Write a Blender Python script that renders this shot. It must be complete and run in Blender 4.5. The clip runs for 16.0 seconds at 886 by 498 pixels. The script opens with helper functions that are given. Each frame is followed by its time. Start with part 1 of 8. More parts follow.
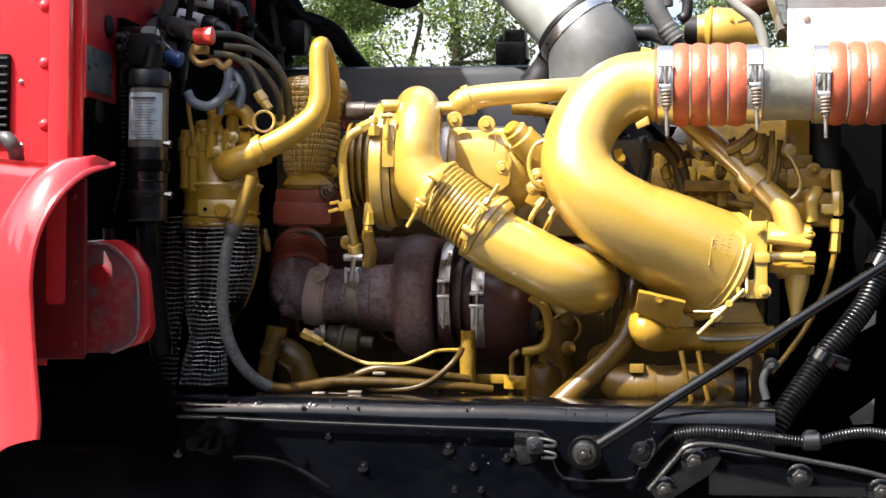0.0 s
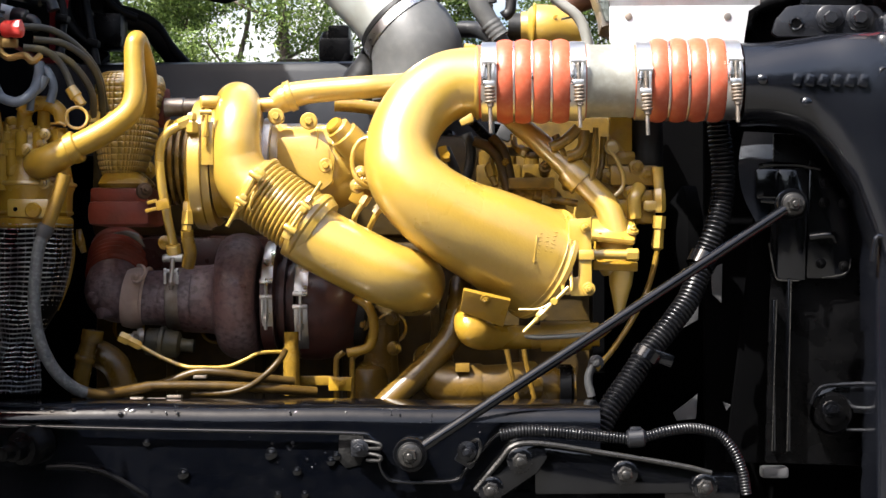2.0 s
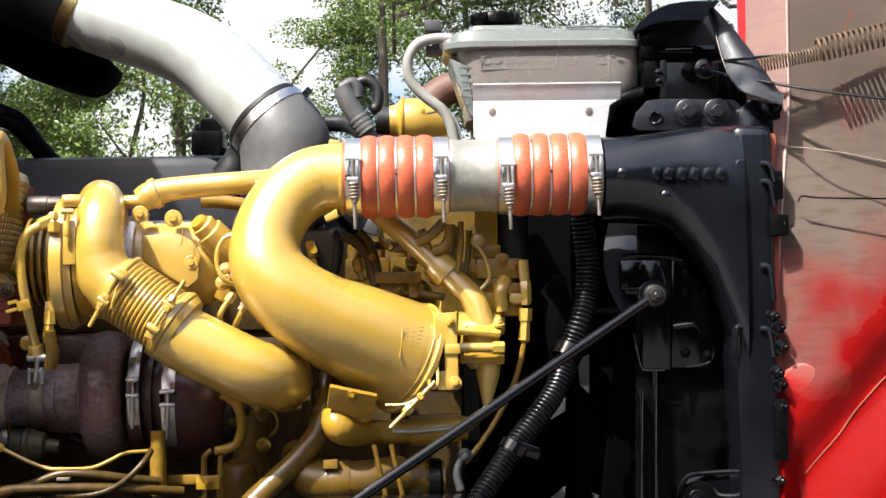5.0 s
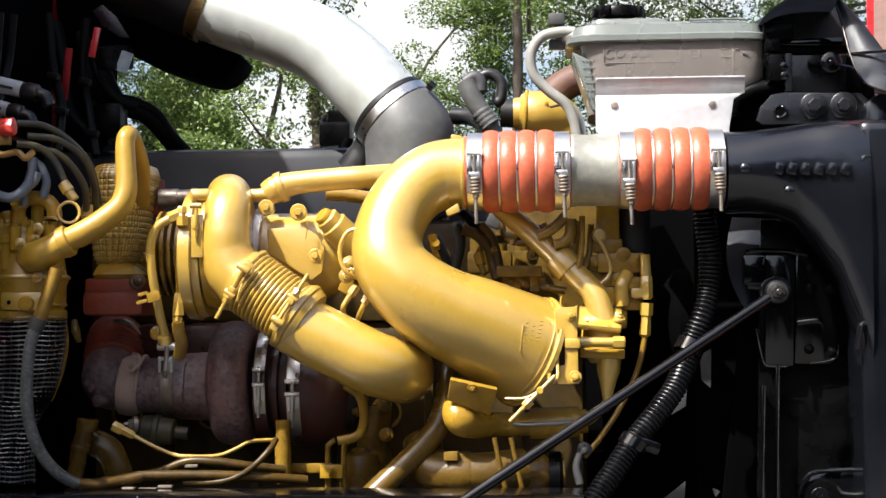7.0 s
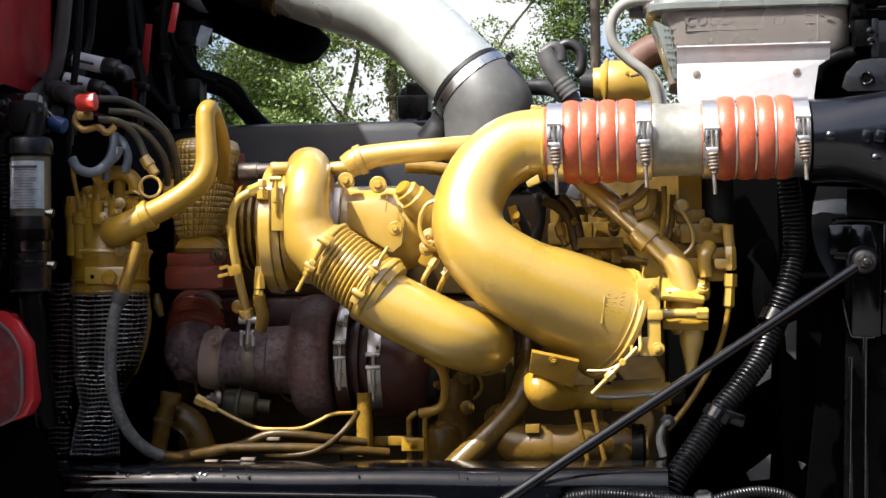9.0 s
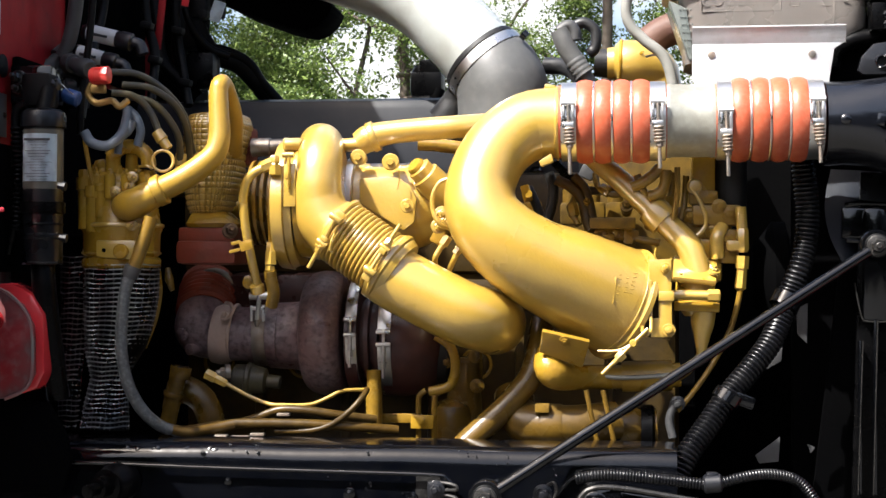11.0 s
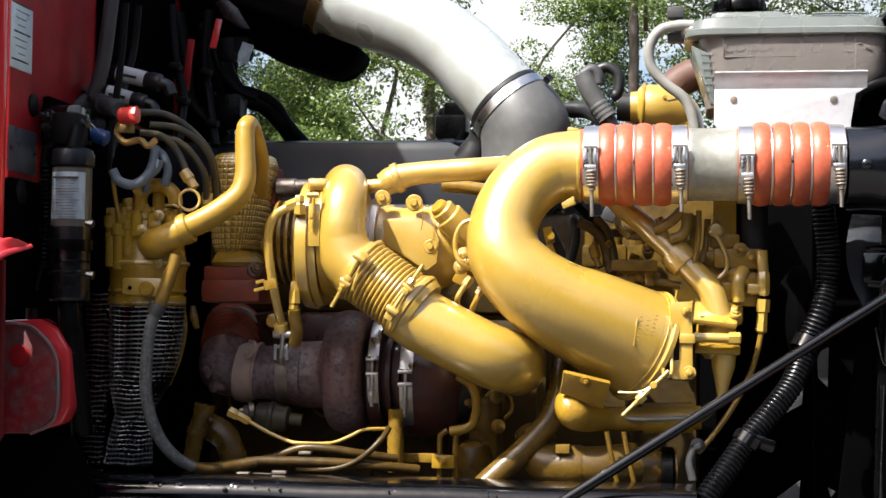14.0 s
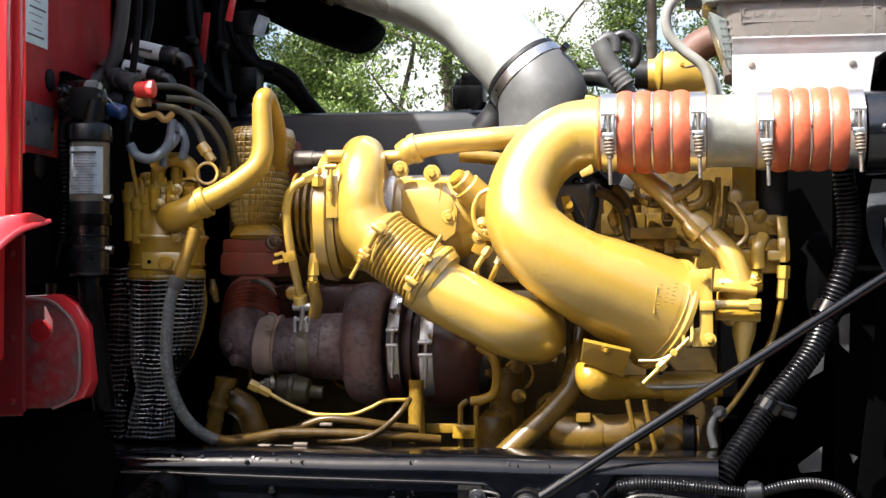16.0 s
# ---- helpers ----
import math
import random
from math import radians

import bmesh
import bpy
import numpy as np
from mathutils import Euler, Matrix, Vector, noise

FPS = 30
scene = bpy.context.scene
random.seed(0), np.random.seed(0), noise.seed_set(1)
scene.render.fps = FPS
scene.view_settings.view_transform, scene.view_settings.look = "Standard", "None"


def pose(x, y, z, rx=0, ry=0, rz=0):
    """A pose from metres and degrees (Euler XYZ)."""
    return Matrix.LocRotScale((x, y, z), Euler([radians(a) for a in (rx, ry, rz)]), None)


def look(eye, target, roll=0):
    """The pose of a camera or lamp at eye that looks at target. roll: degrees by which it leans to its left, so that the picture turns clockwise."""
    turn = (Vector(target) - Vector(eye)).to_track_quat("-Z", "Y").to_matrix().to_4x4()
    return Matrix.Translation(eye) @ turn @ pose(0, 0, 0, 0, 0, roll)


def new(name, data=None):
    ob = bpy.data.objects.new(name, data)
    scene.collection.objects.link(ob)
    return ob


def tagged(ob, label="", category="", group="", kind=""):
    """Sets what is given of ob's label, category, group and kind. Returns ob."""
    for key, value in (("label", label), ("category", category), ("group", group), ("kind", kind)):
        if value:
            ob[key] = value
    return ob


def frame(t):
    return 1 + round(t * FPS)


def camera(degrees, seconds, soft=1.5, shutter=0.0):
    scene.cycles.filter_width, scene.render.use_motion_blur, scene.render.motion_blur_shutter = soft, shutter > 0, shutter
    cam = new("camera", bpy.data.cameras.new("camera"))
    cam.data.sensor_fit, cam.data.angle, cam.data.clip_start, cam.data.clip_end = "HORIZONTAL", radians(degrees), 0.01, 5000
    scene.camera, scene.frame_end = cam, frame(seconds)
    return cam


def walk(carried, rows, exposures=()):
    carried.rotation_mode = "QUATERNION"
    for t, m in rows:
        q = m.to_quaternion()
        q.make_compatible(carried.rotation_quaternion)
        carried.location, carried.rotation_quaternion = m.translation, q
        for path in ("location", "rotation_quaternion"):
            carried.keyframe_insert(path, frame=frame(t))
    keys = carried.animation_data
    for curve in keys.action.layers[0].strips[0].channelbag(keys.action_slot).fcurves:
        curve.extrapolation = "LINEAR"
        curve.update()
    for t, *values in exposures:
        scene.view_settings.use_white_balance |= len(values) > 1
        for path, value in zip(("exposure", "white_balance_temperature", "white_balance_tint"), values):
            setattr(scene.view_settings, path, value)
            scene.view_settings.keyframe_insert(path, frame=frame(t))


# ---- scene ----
cam = camera(31.4, 16.0)
PATH = [
    (0, (0.0214, -2.215, 1.3072), (-0.2763, -0.2375, 1.3373), 0.54),
    (0.5, (0.0241, -2.2066, 1.3099), (-0.2178, -0.2216, 1.3413), 0.48),
    (1, (0.0231, -2.1931, 1.3096), (-0.1236, -0.1992, 1.3622), 0.16),
    (1.5, (0.0233, -2.1793, 1.3069), (-0.0864, -0.1828, 1.3511), 0.41),
    (2, (0.0282, -2.176, 1.3076), (-0.0567, -0.1781, 1.3376), -0.00),
    (2.5, (0.0373, -2.177, 1.3093), (-0.029, -0.1784, 1.3433), -0.42),
    (3, (0.0429, -2.1809, 1.3101), (-0.0078, -0.182, 1.3504), -0.69),
    (3.5, (0.0526, -2.1806, 1.3128), (0.0324, -0.1818, 1.3795), -0.96),
    (4, (0.0615, -2.1784, 1.3177), (0.0947, -0.1814, 1.4226), -1.10),
    (4.2, (0.0634, -2.178, 1.3189), (0.114, -0.1826, 1.4443), -1.14),
    (6.3, (0.1067, -2.1887, 1.3586), (0.0462, -0.1929, 1.4731), -0.40),
    (6.5, (0.1067, -2.1892, 1.3576), (0.0163, -0.1941, 1.4632), -0.50),
    (7, (0.102, -2.1969, 1.3562), (-0.0317, -0.2038, 1.4551), -0.36),
    (7.5, (0.1005, -2.1969, 1.3553), (-0.0625, -0.2055, 1.4427), -0.56),
    (8, (0.0984, -2.1926, 1.3531), (-0.0924, -0.2032, 1.4301), -0.77),
    (8.5, (0.097, -2.189, 1.3521), (-0.1189, -0.2019, 1.4232), -0.53),
    (9, (0.0973, -2.1847, 1.351), (-0.135, -0.1994, 1.4203), -0.64),
    (11.5, (0.0913, -2.1824, 1.3525), (-0.152, -0.1976, 1.3903), 0.21),
    (12, (0.0938, -2.1829, 1.3535), (-0.1579, -0.1997, 1.4139), -0.34),
    (12.5, (0.1078, -2.1819, 1.3573), (-0.1492, -0.2007, 1.4508), 0.22),
    (13, (0.1103, -2.1853, 1.3544), (-0.1374, -0.2042, 1.4716), 0.87),
    (13.5, (0.1041, -2.1947, 1.3509), (-0.1591, -0.2155, 1.4662), 0.12),
    (14, (0.0984, -2.2001, 1.3478), (-0.1766, -0.2214, 1.4432), 0.69),
    (14.5, (0.0946, -2.201, 1.3445), (-0.1891, -0.2222, 1.4058), 0.32),
    (15, (0.0979, -2.1988, 1.3453), (-0.193, -0.2202, 1.3732), 0.00),
    (15.5, (0.1009, -2.198, 1.3447), (-0.1909, -0.2201, 1.3947), 0.06),
    (16, (0.0996, -2.1966, 1.3438), (-0.2002, -0.2201, 1.4051), 0.00),
]

EXPOSURES = ((0.0, 1.28), (1.0, 1.28), (2.5, 1.19), (3.5, 1.2), (4.2, 1.11), (6.5, 0.87), (9.0, 0.84), (11.5, 1.17), (12.0, 1.19), (12.6, 0.99), (13.0, 0.86), (14.5, 0.87), (15.0, 1.17), (16.0, 1.26))
walk(cam, [(t, look(eye, target, roll)) for t, eye, target, roll in PATH], EXPOSURES)

# ---- light ----
SUN_DIR = Vector((-0.422, -0.428, 0.80)).normalized()
world = bpy.data.worlds.new("sky")
scene.world = world
world.use_nodes = True
wn = world.node_tree.nodes
sky = wn.new("ShaderNodeTexSky")
sky.sky_type = "NISHITA"
sky.sun_disc = False
sky.sun_elevation = math.asin(SUN_DIR.z)
sky.sun_rotation = math.atan2(SUN_DIR.x, SUN_DIR.y)
sky.air_density, sky.dust_density = 0.9, 5.0
world.node_tree.links.new(sky.outputs[0], wn["Background"].inputs[0])
wn["Background"].inputs[1].default_value = 0.14
sun = new("sun", bpy.data.lights.new("sun", "SUN"))
sun.data.energy, sun.data.angle, sun.data.color = 6.2, radians(0.55), (1.0, 0.975, 0.94)
sun.matrix_world = look(SUN_DIR * 30, (0, 0, 0))



# ---- materials ----
def material(name, color, rough=0.5, metal=0.0, second=None, scale=8.0, amount=0.5, third=None, scale2=60.0,
             amount2=0.3, bump=0.0, bump_scale=120.0, coat=0.0, trans=0.0, rough_var=0.15, spec=0.5):
    """Principled material: two colours mixed by large stains, a third by fine grain, with relief and uneven gloss."""
    m = bpy.data.materials.new(name)
    m.use_nodes = True
    nt = m.node_tree
    n, l = nt.nodes, nt.links
    b = n["Principled BSDF"]
    b.inputs["Metallic"].default_value = metal
    b.inputs["Coat Weight"].default_value = coat
    b.inputs["Coat Roughness"].default_value = 0.08
    b.inputs["Transmission Weight"].default_value = trans
    b.inputs["Specular IOR Level"].default_value = spec
    tc = n.new("ShaderNodeTexCoord")

    def noisy(sc, detail, lo, hi):
        t = n.new("ShaderNodeTexNoise")
        t.inputs["Scale"].default_value = sc
        t.inputs["Detail"].default_value = detail
        l.new(tc.outputs["Object"], t.inputs["Vector"])
        r = n.new("ShaderNodeMapRange")
        r.inputs["From Min"].default_value, r.inputs["From Max"].default_value = lo, hi
        l.new(t.outputs["Fac"], r.inputs["Value"])
        return r.outputs[0], t.outputs["Fac"]

    def mixed(fac, amt, a, col):
        k = n.new("ShaderNodeMath")
        k.operation = "MULTIPLY"
        k.inputs[1].default_value = amt
        l.new(fac, k.inputs[0])
        x = n.new("ShaderNodeMix")
        x.data_type = "RGBA"
        l.new(k.outputs[0], x.inputs[0])
        if isinstance(a, tuple):
            x.inputs[6].default_value = (*a, 1)
        else:
            l.new(a, x.inputs[6])
        x.inputs[7].default_value = (*col, 1)
        return x.outputs[2]

    big, raw = noisy(scale, 4, 0.42, 0.68)
    fine, raw2 = noisy(scale2, 5, 0.45, 0.75)
    out = mixed(big, amount, color, second or tuple(c * 0.75 for c in color))
    out = mixed(fine, amount2, out, third or tuple(c * 0.8 for c in color))
    l.new(out, b.inputs["Base Color"])
    rr = n.new("ShaderNodeMapRange")
    rr.inputs["To Min"].default_value, rr.inputs["To Max"].default_value = max(rough - rough_var, 0.03), min(rough + rough_var, 1)
    rr.inputs["From Min"].default_value, rr.inputs["From Max"].default_value = 0.3, 0.7
    l.new(raw, rr.inputs["Value"])
    l.new(rr.outputs[0], b.inputs["Roughness"])
    if bump:
        bt, braw = noisy(bump_scale, 4, 0.3, 0.7)
        bp = n.new("ShaderNodeBump")
        bp.inputs["Strength"].default_value, bp.inputs["Distance"].default_value = min(bump, 1.0), 0.002
        l.new(braw, bp.inputs["Height"])
        l.new(bp.outputs[0], b.inputs["Normal"])
    return m


yellow = material("yellow_engine_paint", (0.468, 0.295, 0.041), 0.34, second=(0.39, 0.236, 0.031), scale=9, amount=0.5,
                  third=(0.34, 0.205, 0.032), scale2=110, amount2=0.22, bump=0.15, bump_scale=150, coat=1.0, rough_var=0.10, spec=1.0)
yellow.node_tree.nodes["Principled BSDF"].inputs["Coat Roughness"].default_value = 0.24
yellow.node_tree.nodes["Principled BSDF"].inputs["Coat IOR"].default_value = 1.65
# Grimy yellow whose tone is also lowered for the shade down in the bay.
yellow_dull = material("grimy_yellow_shade_darkened", (0.25, 0.145, 0.018), 0.30, second=(0.13, 0.072, 0.010), scale=14, amount=0.7,
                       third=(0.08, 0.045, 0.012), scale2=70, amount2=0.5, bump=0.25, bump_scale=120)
yellow_hose = material("yellow_painted_rubber", (0.38, 0.230, 0.026), 0.40, second=(0.28, 0.160, 0.018), scale=10, amount=0.6, third=(0.22, 0.125, 0.02), scale2=90, amount2=0.25, bump=0.15, bump_scale=140, coat=0.15)
# Oily yellow, darkened further in colour for the shade low on the engine.
yellow_oily_shade = material("oily_yellow_darkened_for_shade", (0.135, 0.076, 0.011), 0.27, second=(0.070, 0.040, 0.007), scale=14, amount=0.7, third=(0.03, 0.018, 0.006), scale2=70, amount2=0.45, bump=0.25, bump_scale=120)
yellow_cast = material("cast_iron_painted_yellow", (0.36, 0.210, 0.020), 0.26, second=(0.22, 0.120, 0.012), scale=14, amount=0.6,
                       third=(0.26, 0.13, 0.02), scale2=90, amount2=0.4, bump=0.35, bump_scale=140)
iron = material("heat_browned_iron", (0.195, 0.112, 0.106), 0.40, second=(0.35, 0.31, 0.33), scale=12, amount=0.75,
                third=(0.050, 0.022, 0.019), scale2=120, amount2=0.85, bump=0.8, bump_scale=160, spec=0.6)
iron_red = material("rust_red_iron", (0.28, 0.060, 0.034), 0.36, second=(0.12, 0.030, 0.022), scale=12, amount=0.7,
                    third=(0.22, 0.09, 0.06), scale2=50, amount2=0.4, bump=0.4, spec=0.3)
iron_dark = material("dark_burnt_iron", (0.060, 0.022, 0.018), 0.38, second=(0.10, 0.032, 0.024), scale=12, amount=0.6, third=(0.02, 0.012, 0.012), scale2=60, amount2=0.5, bump=0.2)
iron_pale = material("scaled_pale_iron", (0.60, 0.44, 0.35), 0.5, second=(0.34, 0.22, 0.17), scale=16, amount=0.6,
                     third=(0.70, 0.55, 0.45), scale2=60, amount2=0.4, bump=0.3, spec=0.35)
silicone = material("orange_silicone_rubber", (0.46, 0.095, 0.042), 0.40, second=(0.34, 0.062, 0.03), scale=18, amount=0.5,
                    third=(0.54, 0.20, 0.12), scale2=140, amount2=0.3, bump=0.12, bump_scale=250)
stainless = material("stainless_steel", (0.78, 0.77, 0.75), 0.34, 1.0, second=(0.58, 0.56, 0.53), scale=40, amount=0.5, bump=0.05, rough_var=0.12)
spring_rust = material("rusty_spring_steel", (0.13, 0.085, 0.055), 0.5, 0.5, second=(0.24, 0.17, 0.11), scale=50, amount=0.6, bump=0.2)
dark_steel = material("oily_dark_steel", (0.055, 0.053, 0.050), 0.32, 0.7, second=(0.022, 0.021, 0.020), scale=30, amount=0.7, third=(0.11, 0.105, 0.10), scale2=90, amount2=0.4, bump=0.2)
# Near-black base colour standing in for deep shade on the closing sheets.
shade_black = material("near_black_for_deep_shade", (0.0012, 0.0012, 0.0014), 0.95, second=(0.0022, 0.0022, 0.0022), scale=15, amount=0.6, bump=0.3, bump_scale=90, spec=0.02)
steel_old = material("dull_zinc_steel", (0.42, 0.38, 0.33), 0.45, 0.9, second=(0.22, 0.15, 0.10), scale=35, amount=0.6, third=(0.3, 0.2, 0.14), amount2=0.5, bump=0.2)
zinc = material("weathered_galvanised_tube", (0.31, 0.305, 0.26), 0.45, 0.45, second=(0.27, 0.255, 0.21), scale=14, amount=0.7,
                third=(0.48, 0.47, 0.43), scale2=80, amount2=0.5, bump=0.15)
aluminium = material("brushed_aluminium", (0.60, 0.63, 0.60), 0.36, 0.45, second=(0.40, 0.435, 0.40), scale=9, amount=0.8,
                     third=(0.40, 0.40, 0.36), scale2=38, amount2=0.5, bump=0.06)
sheet_alu = material("white_aluminium_sheet", (0.60, 0.61, 0.63), 0.46, 0.35, second=(0.50, 0.50, 0.51), scale=14, amount=0.6, third=(0.40, 0.39, 0.37), scale2=80, amount2=0.35, bump=0.06)
# The base colour carries a little of the sky's reflected blue.
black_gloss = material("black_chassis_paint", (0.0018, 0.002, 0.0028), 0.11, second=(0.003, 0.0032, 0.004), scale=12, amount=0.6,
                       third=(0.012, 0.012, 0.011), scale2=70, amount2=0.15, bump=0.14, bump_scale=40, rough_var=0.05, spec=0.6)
# Rail black with the sky's blue reflection put into the base colour.
rail_paint = material("black_rail_paint_sky_tint", (0.0010, 0.0013, 0.0024), 0.13, second=(0.0018, 0.0022, 0.0036), scale=12, amount=0.6, third=(0.012, 0.012, 0.012), scale2=70, amount2=0.15, bump=0.14, bump_scale=50, rough_var=0.05, spec=0.45)
loom_black = material("black_loom_plastic", (0.0022, 0.0024, 0.0034), 0.33, second=(0.005, 0.005, 0.006), scale=20, amount=0.6, third=(0.02, 0.02, 0.02), scale2=120, amount2=0.2, bump=0.05, spec=0.4)
# Conduit grime, with the shade along the rail put into the colour.
conduit_grime_shade = material("grime_and_shade_on_yellow_conduit", (0.060, 0.033, 0.006), 0.36, second=(0.025, 0.015, 0.004), scale=18, amount=0.7, third=(0.13, 0.08, 0.02), scale2=60, amount2=0.3, bump=0.2, spec=0.25)
overspray = material("rubber_dusted_with_yellow", (0.035, 0.032, 0.022), 0.5, second=(0.14, 0.11, 0.035), scale=14, amount=0.8, third=(0.03, 0.03, 0.03), scale2=50, amount2=0.4, bump=0.15)
# Oily yellow darkened in colour for the shade behind the pipes.
block_paint = material("oily_yellow_iron_shade_dark", (0.060, 0.036, 0.008), 0.45, second=(0.024, 0.015, 0.005), scale=10, amount=0.8, third=(0.02, 0.014, 0.007), scale2=60, amount2=0.7, bump=0.4, bump_scale=90, spec=0.3)
black_matt = material("black_plastic", (0.0016, 0.0016, 0.0018), 0.30, second=(0.004, 0.004, 0.0045), scale=20, amount=0.6,
                      third=(0.008, 0.0075, 0.007), scale2=120, amount2=0.25, bump=0.12, bump_scale=150, spec=0.09)
tank_black = material("black_painted_tank", (0.0034, 0.0040, 0.0062), 0.19, second=(0.0055, 0.0064, 0.009), scale=10, amount=0.6,
                      third=(0.03, 0.029, 0.028), scale2=300, amount2=0.10, bump=0.08, bump_scale=110, spec=0.85, rough_var=0.06)
cover_black = material("blue_black_cover_paint", (0.0055, 0.0065, 0.010), 0.42, second=(0.010, 0.012, 0.017), scale=6, amount=0.6, third=(0.02, 0.02, 0.02), scale2=60, amount2=0.2, bump=0.06, bump_scale=40, spec=0.3)
# Black plastic whose base colour holds the blue of reflected sky.
deflector_sky_tint = material("black_plastic_sky_blue_in_base", (0.016, 0.021, 0.032), 0.50, second=(0.024, 0.030, 0.044), scale=9, amount=0.6, third=(0.012, 0.014, 0.02), scale2=70, amount2=0.3, bump=0.06, spec=0.45)
olive_plastic = material("pale_olive_plastic", (0.085, 0.085, 0.068), 0.35, second=(0.05, 0.05, 0.04), scale=20, amount=0.6, bump=0.05)
black_satin = material("black_satin_paint", (0.006, 0.0066, 0.009), 0.34, second=(0.010, 0.011, 0.014), scale=16, amount=0.6, third=(0.03, 0.03, 0.03), scale2=90, amount2=0.25, bump=0.12, bump_scale=90, spec=0.5)
rubber = material("black_rubber", (0.007, 0.007, 0.0075), 0.5, second=(0.016, 0.016, 0.016), scale=22, amount=0.5, bump=0.2, bump_scale=150)
boot_grey = material("sun_faded_boot_rubber", (0.085, 0.086, 0.085), 0.55, second=(0.055, 0.056, 0.056), scale=12, amount=0.7, third=(0.13, 0.13, 0.125), scale2=60, amount2=0.4, bump=0.15)
paper_white = material("white_paper_label", (0.55, 0.56, 0.55), 0.6, second=(0.42, 0.43, 0.42), scale=40, amount=0.6)
# Darker copy of the black rubber; the bay's shade is put into its colour.
shaded_rubber = material("rubber_darkened_for_shade", (0.0028, 0.0028, 0.0030), 0.5, second=(0.006, 0.006, 0.006), scale=22, amount=0.5, bump=0.2, bump_scale=150, spec=0.12)
plate_grey = material("dull_grey_plate", (0.15, 0.155, 0.17), 0.35, 0.5, second=(0.09, 0.09, 0.10), scale=18, amount=0.7, bump=0.04)
rubber_grey = material("dusty_grey_rubber", (0.035, 0.035, 0.036), 0.55, second=(0.065, 0.065, 0.066), scale=16, amount=0.6, bump=0.15)
hose_pale = material("pale_grey_rubber", (0.22, 0.22, 0.20), 0.5, second=(0.30, 0.30, 0.28), scale=20, amount=0.6, bump=0.1)
rust_brown = material("rust_brown_pipe", (0.105, 0.055, 0.040), 0.6, second=(0.18, 0.10, 0.075), scale=14, amount=0.7, third=(0.09, 0.04, 0.03), scale2=60, amount2=0.5, bump=0.3, spec=0.3)
# Oily brown that also holds the shade under the coupling hoses.
head_grime_shade = material("oily_head_iron_shade_brown", (0.110, 0.064, 0.010), 0.42, second=(0.040, 0.024, 0.006), scale=16, amount=0.7, third=(0.012, 0.010, 0.008), scale2=60, amount2=0.6, bump=0.4, bump_scale=90, spec=0.12)
hose_grey = material("grey_braided_hose", (0.055, 0.060, 0.062), 0.38, second=(0.11, 0.115, 0.115), scale=30, amount=0.6, third=(0.19, 0.20, 0.20), scale2=210, amount2=0.6, bump=0.5, bump_scale=260)
hose_blue = material("blue_grey_hose", (0.100, 0.122, 0.150), 0.5, second=(0.19, 0.215, 0.24), scale=30, amount=0.6, third=(0.05, 0.06, 0.075), scale2=120, amount2=0.4, bump=0.4)
red = material("red_truck_paint", (0.58, 0.034, 0.041), 0.22, second=(0.50, 0.026, 0.032), scale=5, amount=0.4,
               third=(0.36, 0.02, 0.02), scale2=40, amount2=0.15, coat=0.6, bump=0.04, bump_scale=30)
# Dimmer copy of the red; the cab wall's shade is put into its colour.
red_dimmed = material("red_paint_dimmed_for_shade", (0.32, 0.013, 0.016), 0.5, second=(0.22, 0.009, 0.011), scale=6, amount=0.7, third=(0.06, 0.010, 0.010), scale2=40, amount2=0.4, bump=0.08, spec=0.2)
# Red darkened in colour for the flare's shade on the liner.
red_shade_dark = material("red_paint_darkened_for_shade", (0.15, 0.006, 0.008), 0.5, second=(0.09, 0.005, 0.006), scale=8, amount=0.7, third=(0.03, 0.010, 0.010), scale2=50, amount2=0.4, bump=0.10, spec=0.3)
red_worn = material("chipped_red_paint", (0.22, 0.010, 0.014), 0.45, second=(0.05, 0.05, 0.047), scale=17, amount=1.0,
                    third=(0.30, 0.28, 0.26), scale2=70, amount2=0.2, bump=0.2)
grey_worn = material("worn_grey_steel", (0.16, 0.16, 0.15), 0.55, second=(0.28, 0.05, 0.05), scale=24, amount=0.7, bump=0.2)
red_plastic = material("red_plastic_cap", (0.55, 0.035, 0.03), 0.4, second=(0.65, 0.12, 0.09), scale=60, amount=0.5)
blue_plastic = material("blue_plastic", (0.02, 0.06, 0.19), 0.4)
paper = material("scuffed_paper_label", (0.66, 0.78, 0.84), 0.6, second=(0.38, 0.46, 0.52), scale=45, amount=0.8, third=(0.48, 0.52, 0.54), amount2=0.5)
print_grey = material("label_print", (0.018, 0.02, 0.022), 0.6)
placard = material("pale_blue_placard", (0.55, 0.68, 0.70), 0.4, second=(0.46, 0.58, 0.60), scale=20, amount=0.5)
wire_silver = material("silver_braid_wire", (0.62, 0.64, 0.66), 0.30, 0.85, second=(0.10, 0.10, 0.105), scale=22, amount=1.0)
brass = material("tarnished_brass", (0.30, 0.19, 0.06), 0.45, 0.6)
brass_band = material("tarnished_brass_band", (0.48, 0.36, 0.15), 0.3, 0.9, second=(0.2, 0.13, 0.05), scale=40, amount=0.7, bump=0.1)
scuff = material("dusty_scuffed_paint", (0.005, 0.005, 0.005), 0.6, second=(0.022, 0.021, 0.020), scale=60, amount=0.8, third=(0.01, 0.01, 0.01), scale2=160, amount2=0.6, bump=0.5, bump_scale=200, spec=0.12)
ground_mat = material("dark_asphalt", (0.050, 0.049, 0.046), 0.95, second=(0.038, 0.037, 0.034), scale=0.6, amount=0.7, third=(0.10, 0.095, 0.085), scale2=8, amount2=0.6, bump=0.6, bump_scale=15)
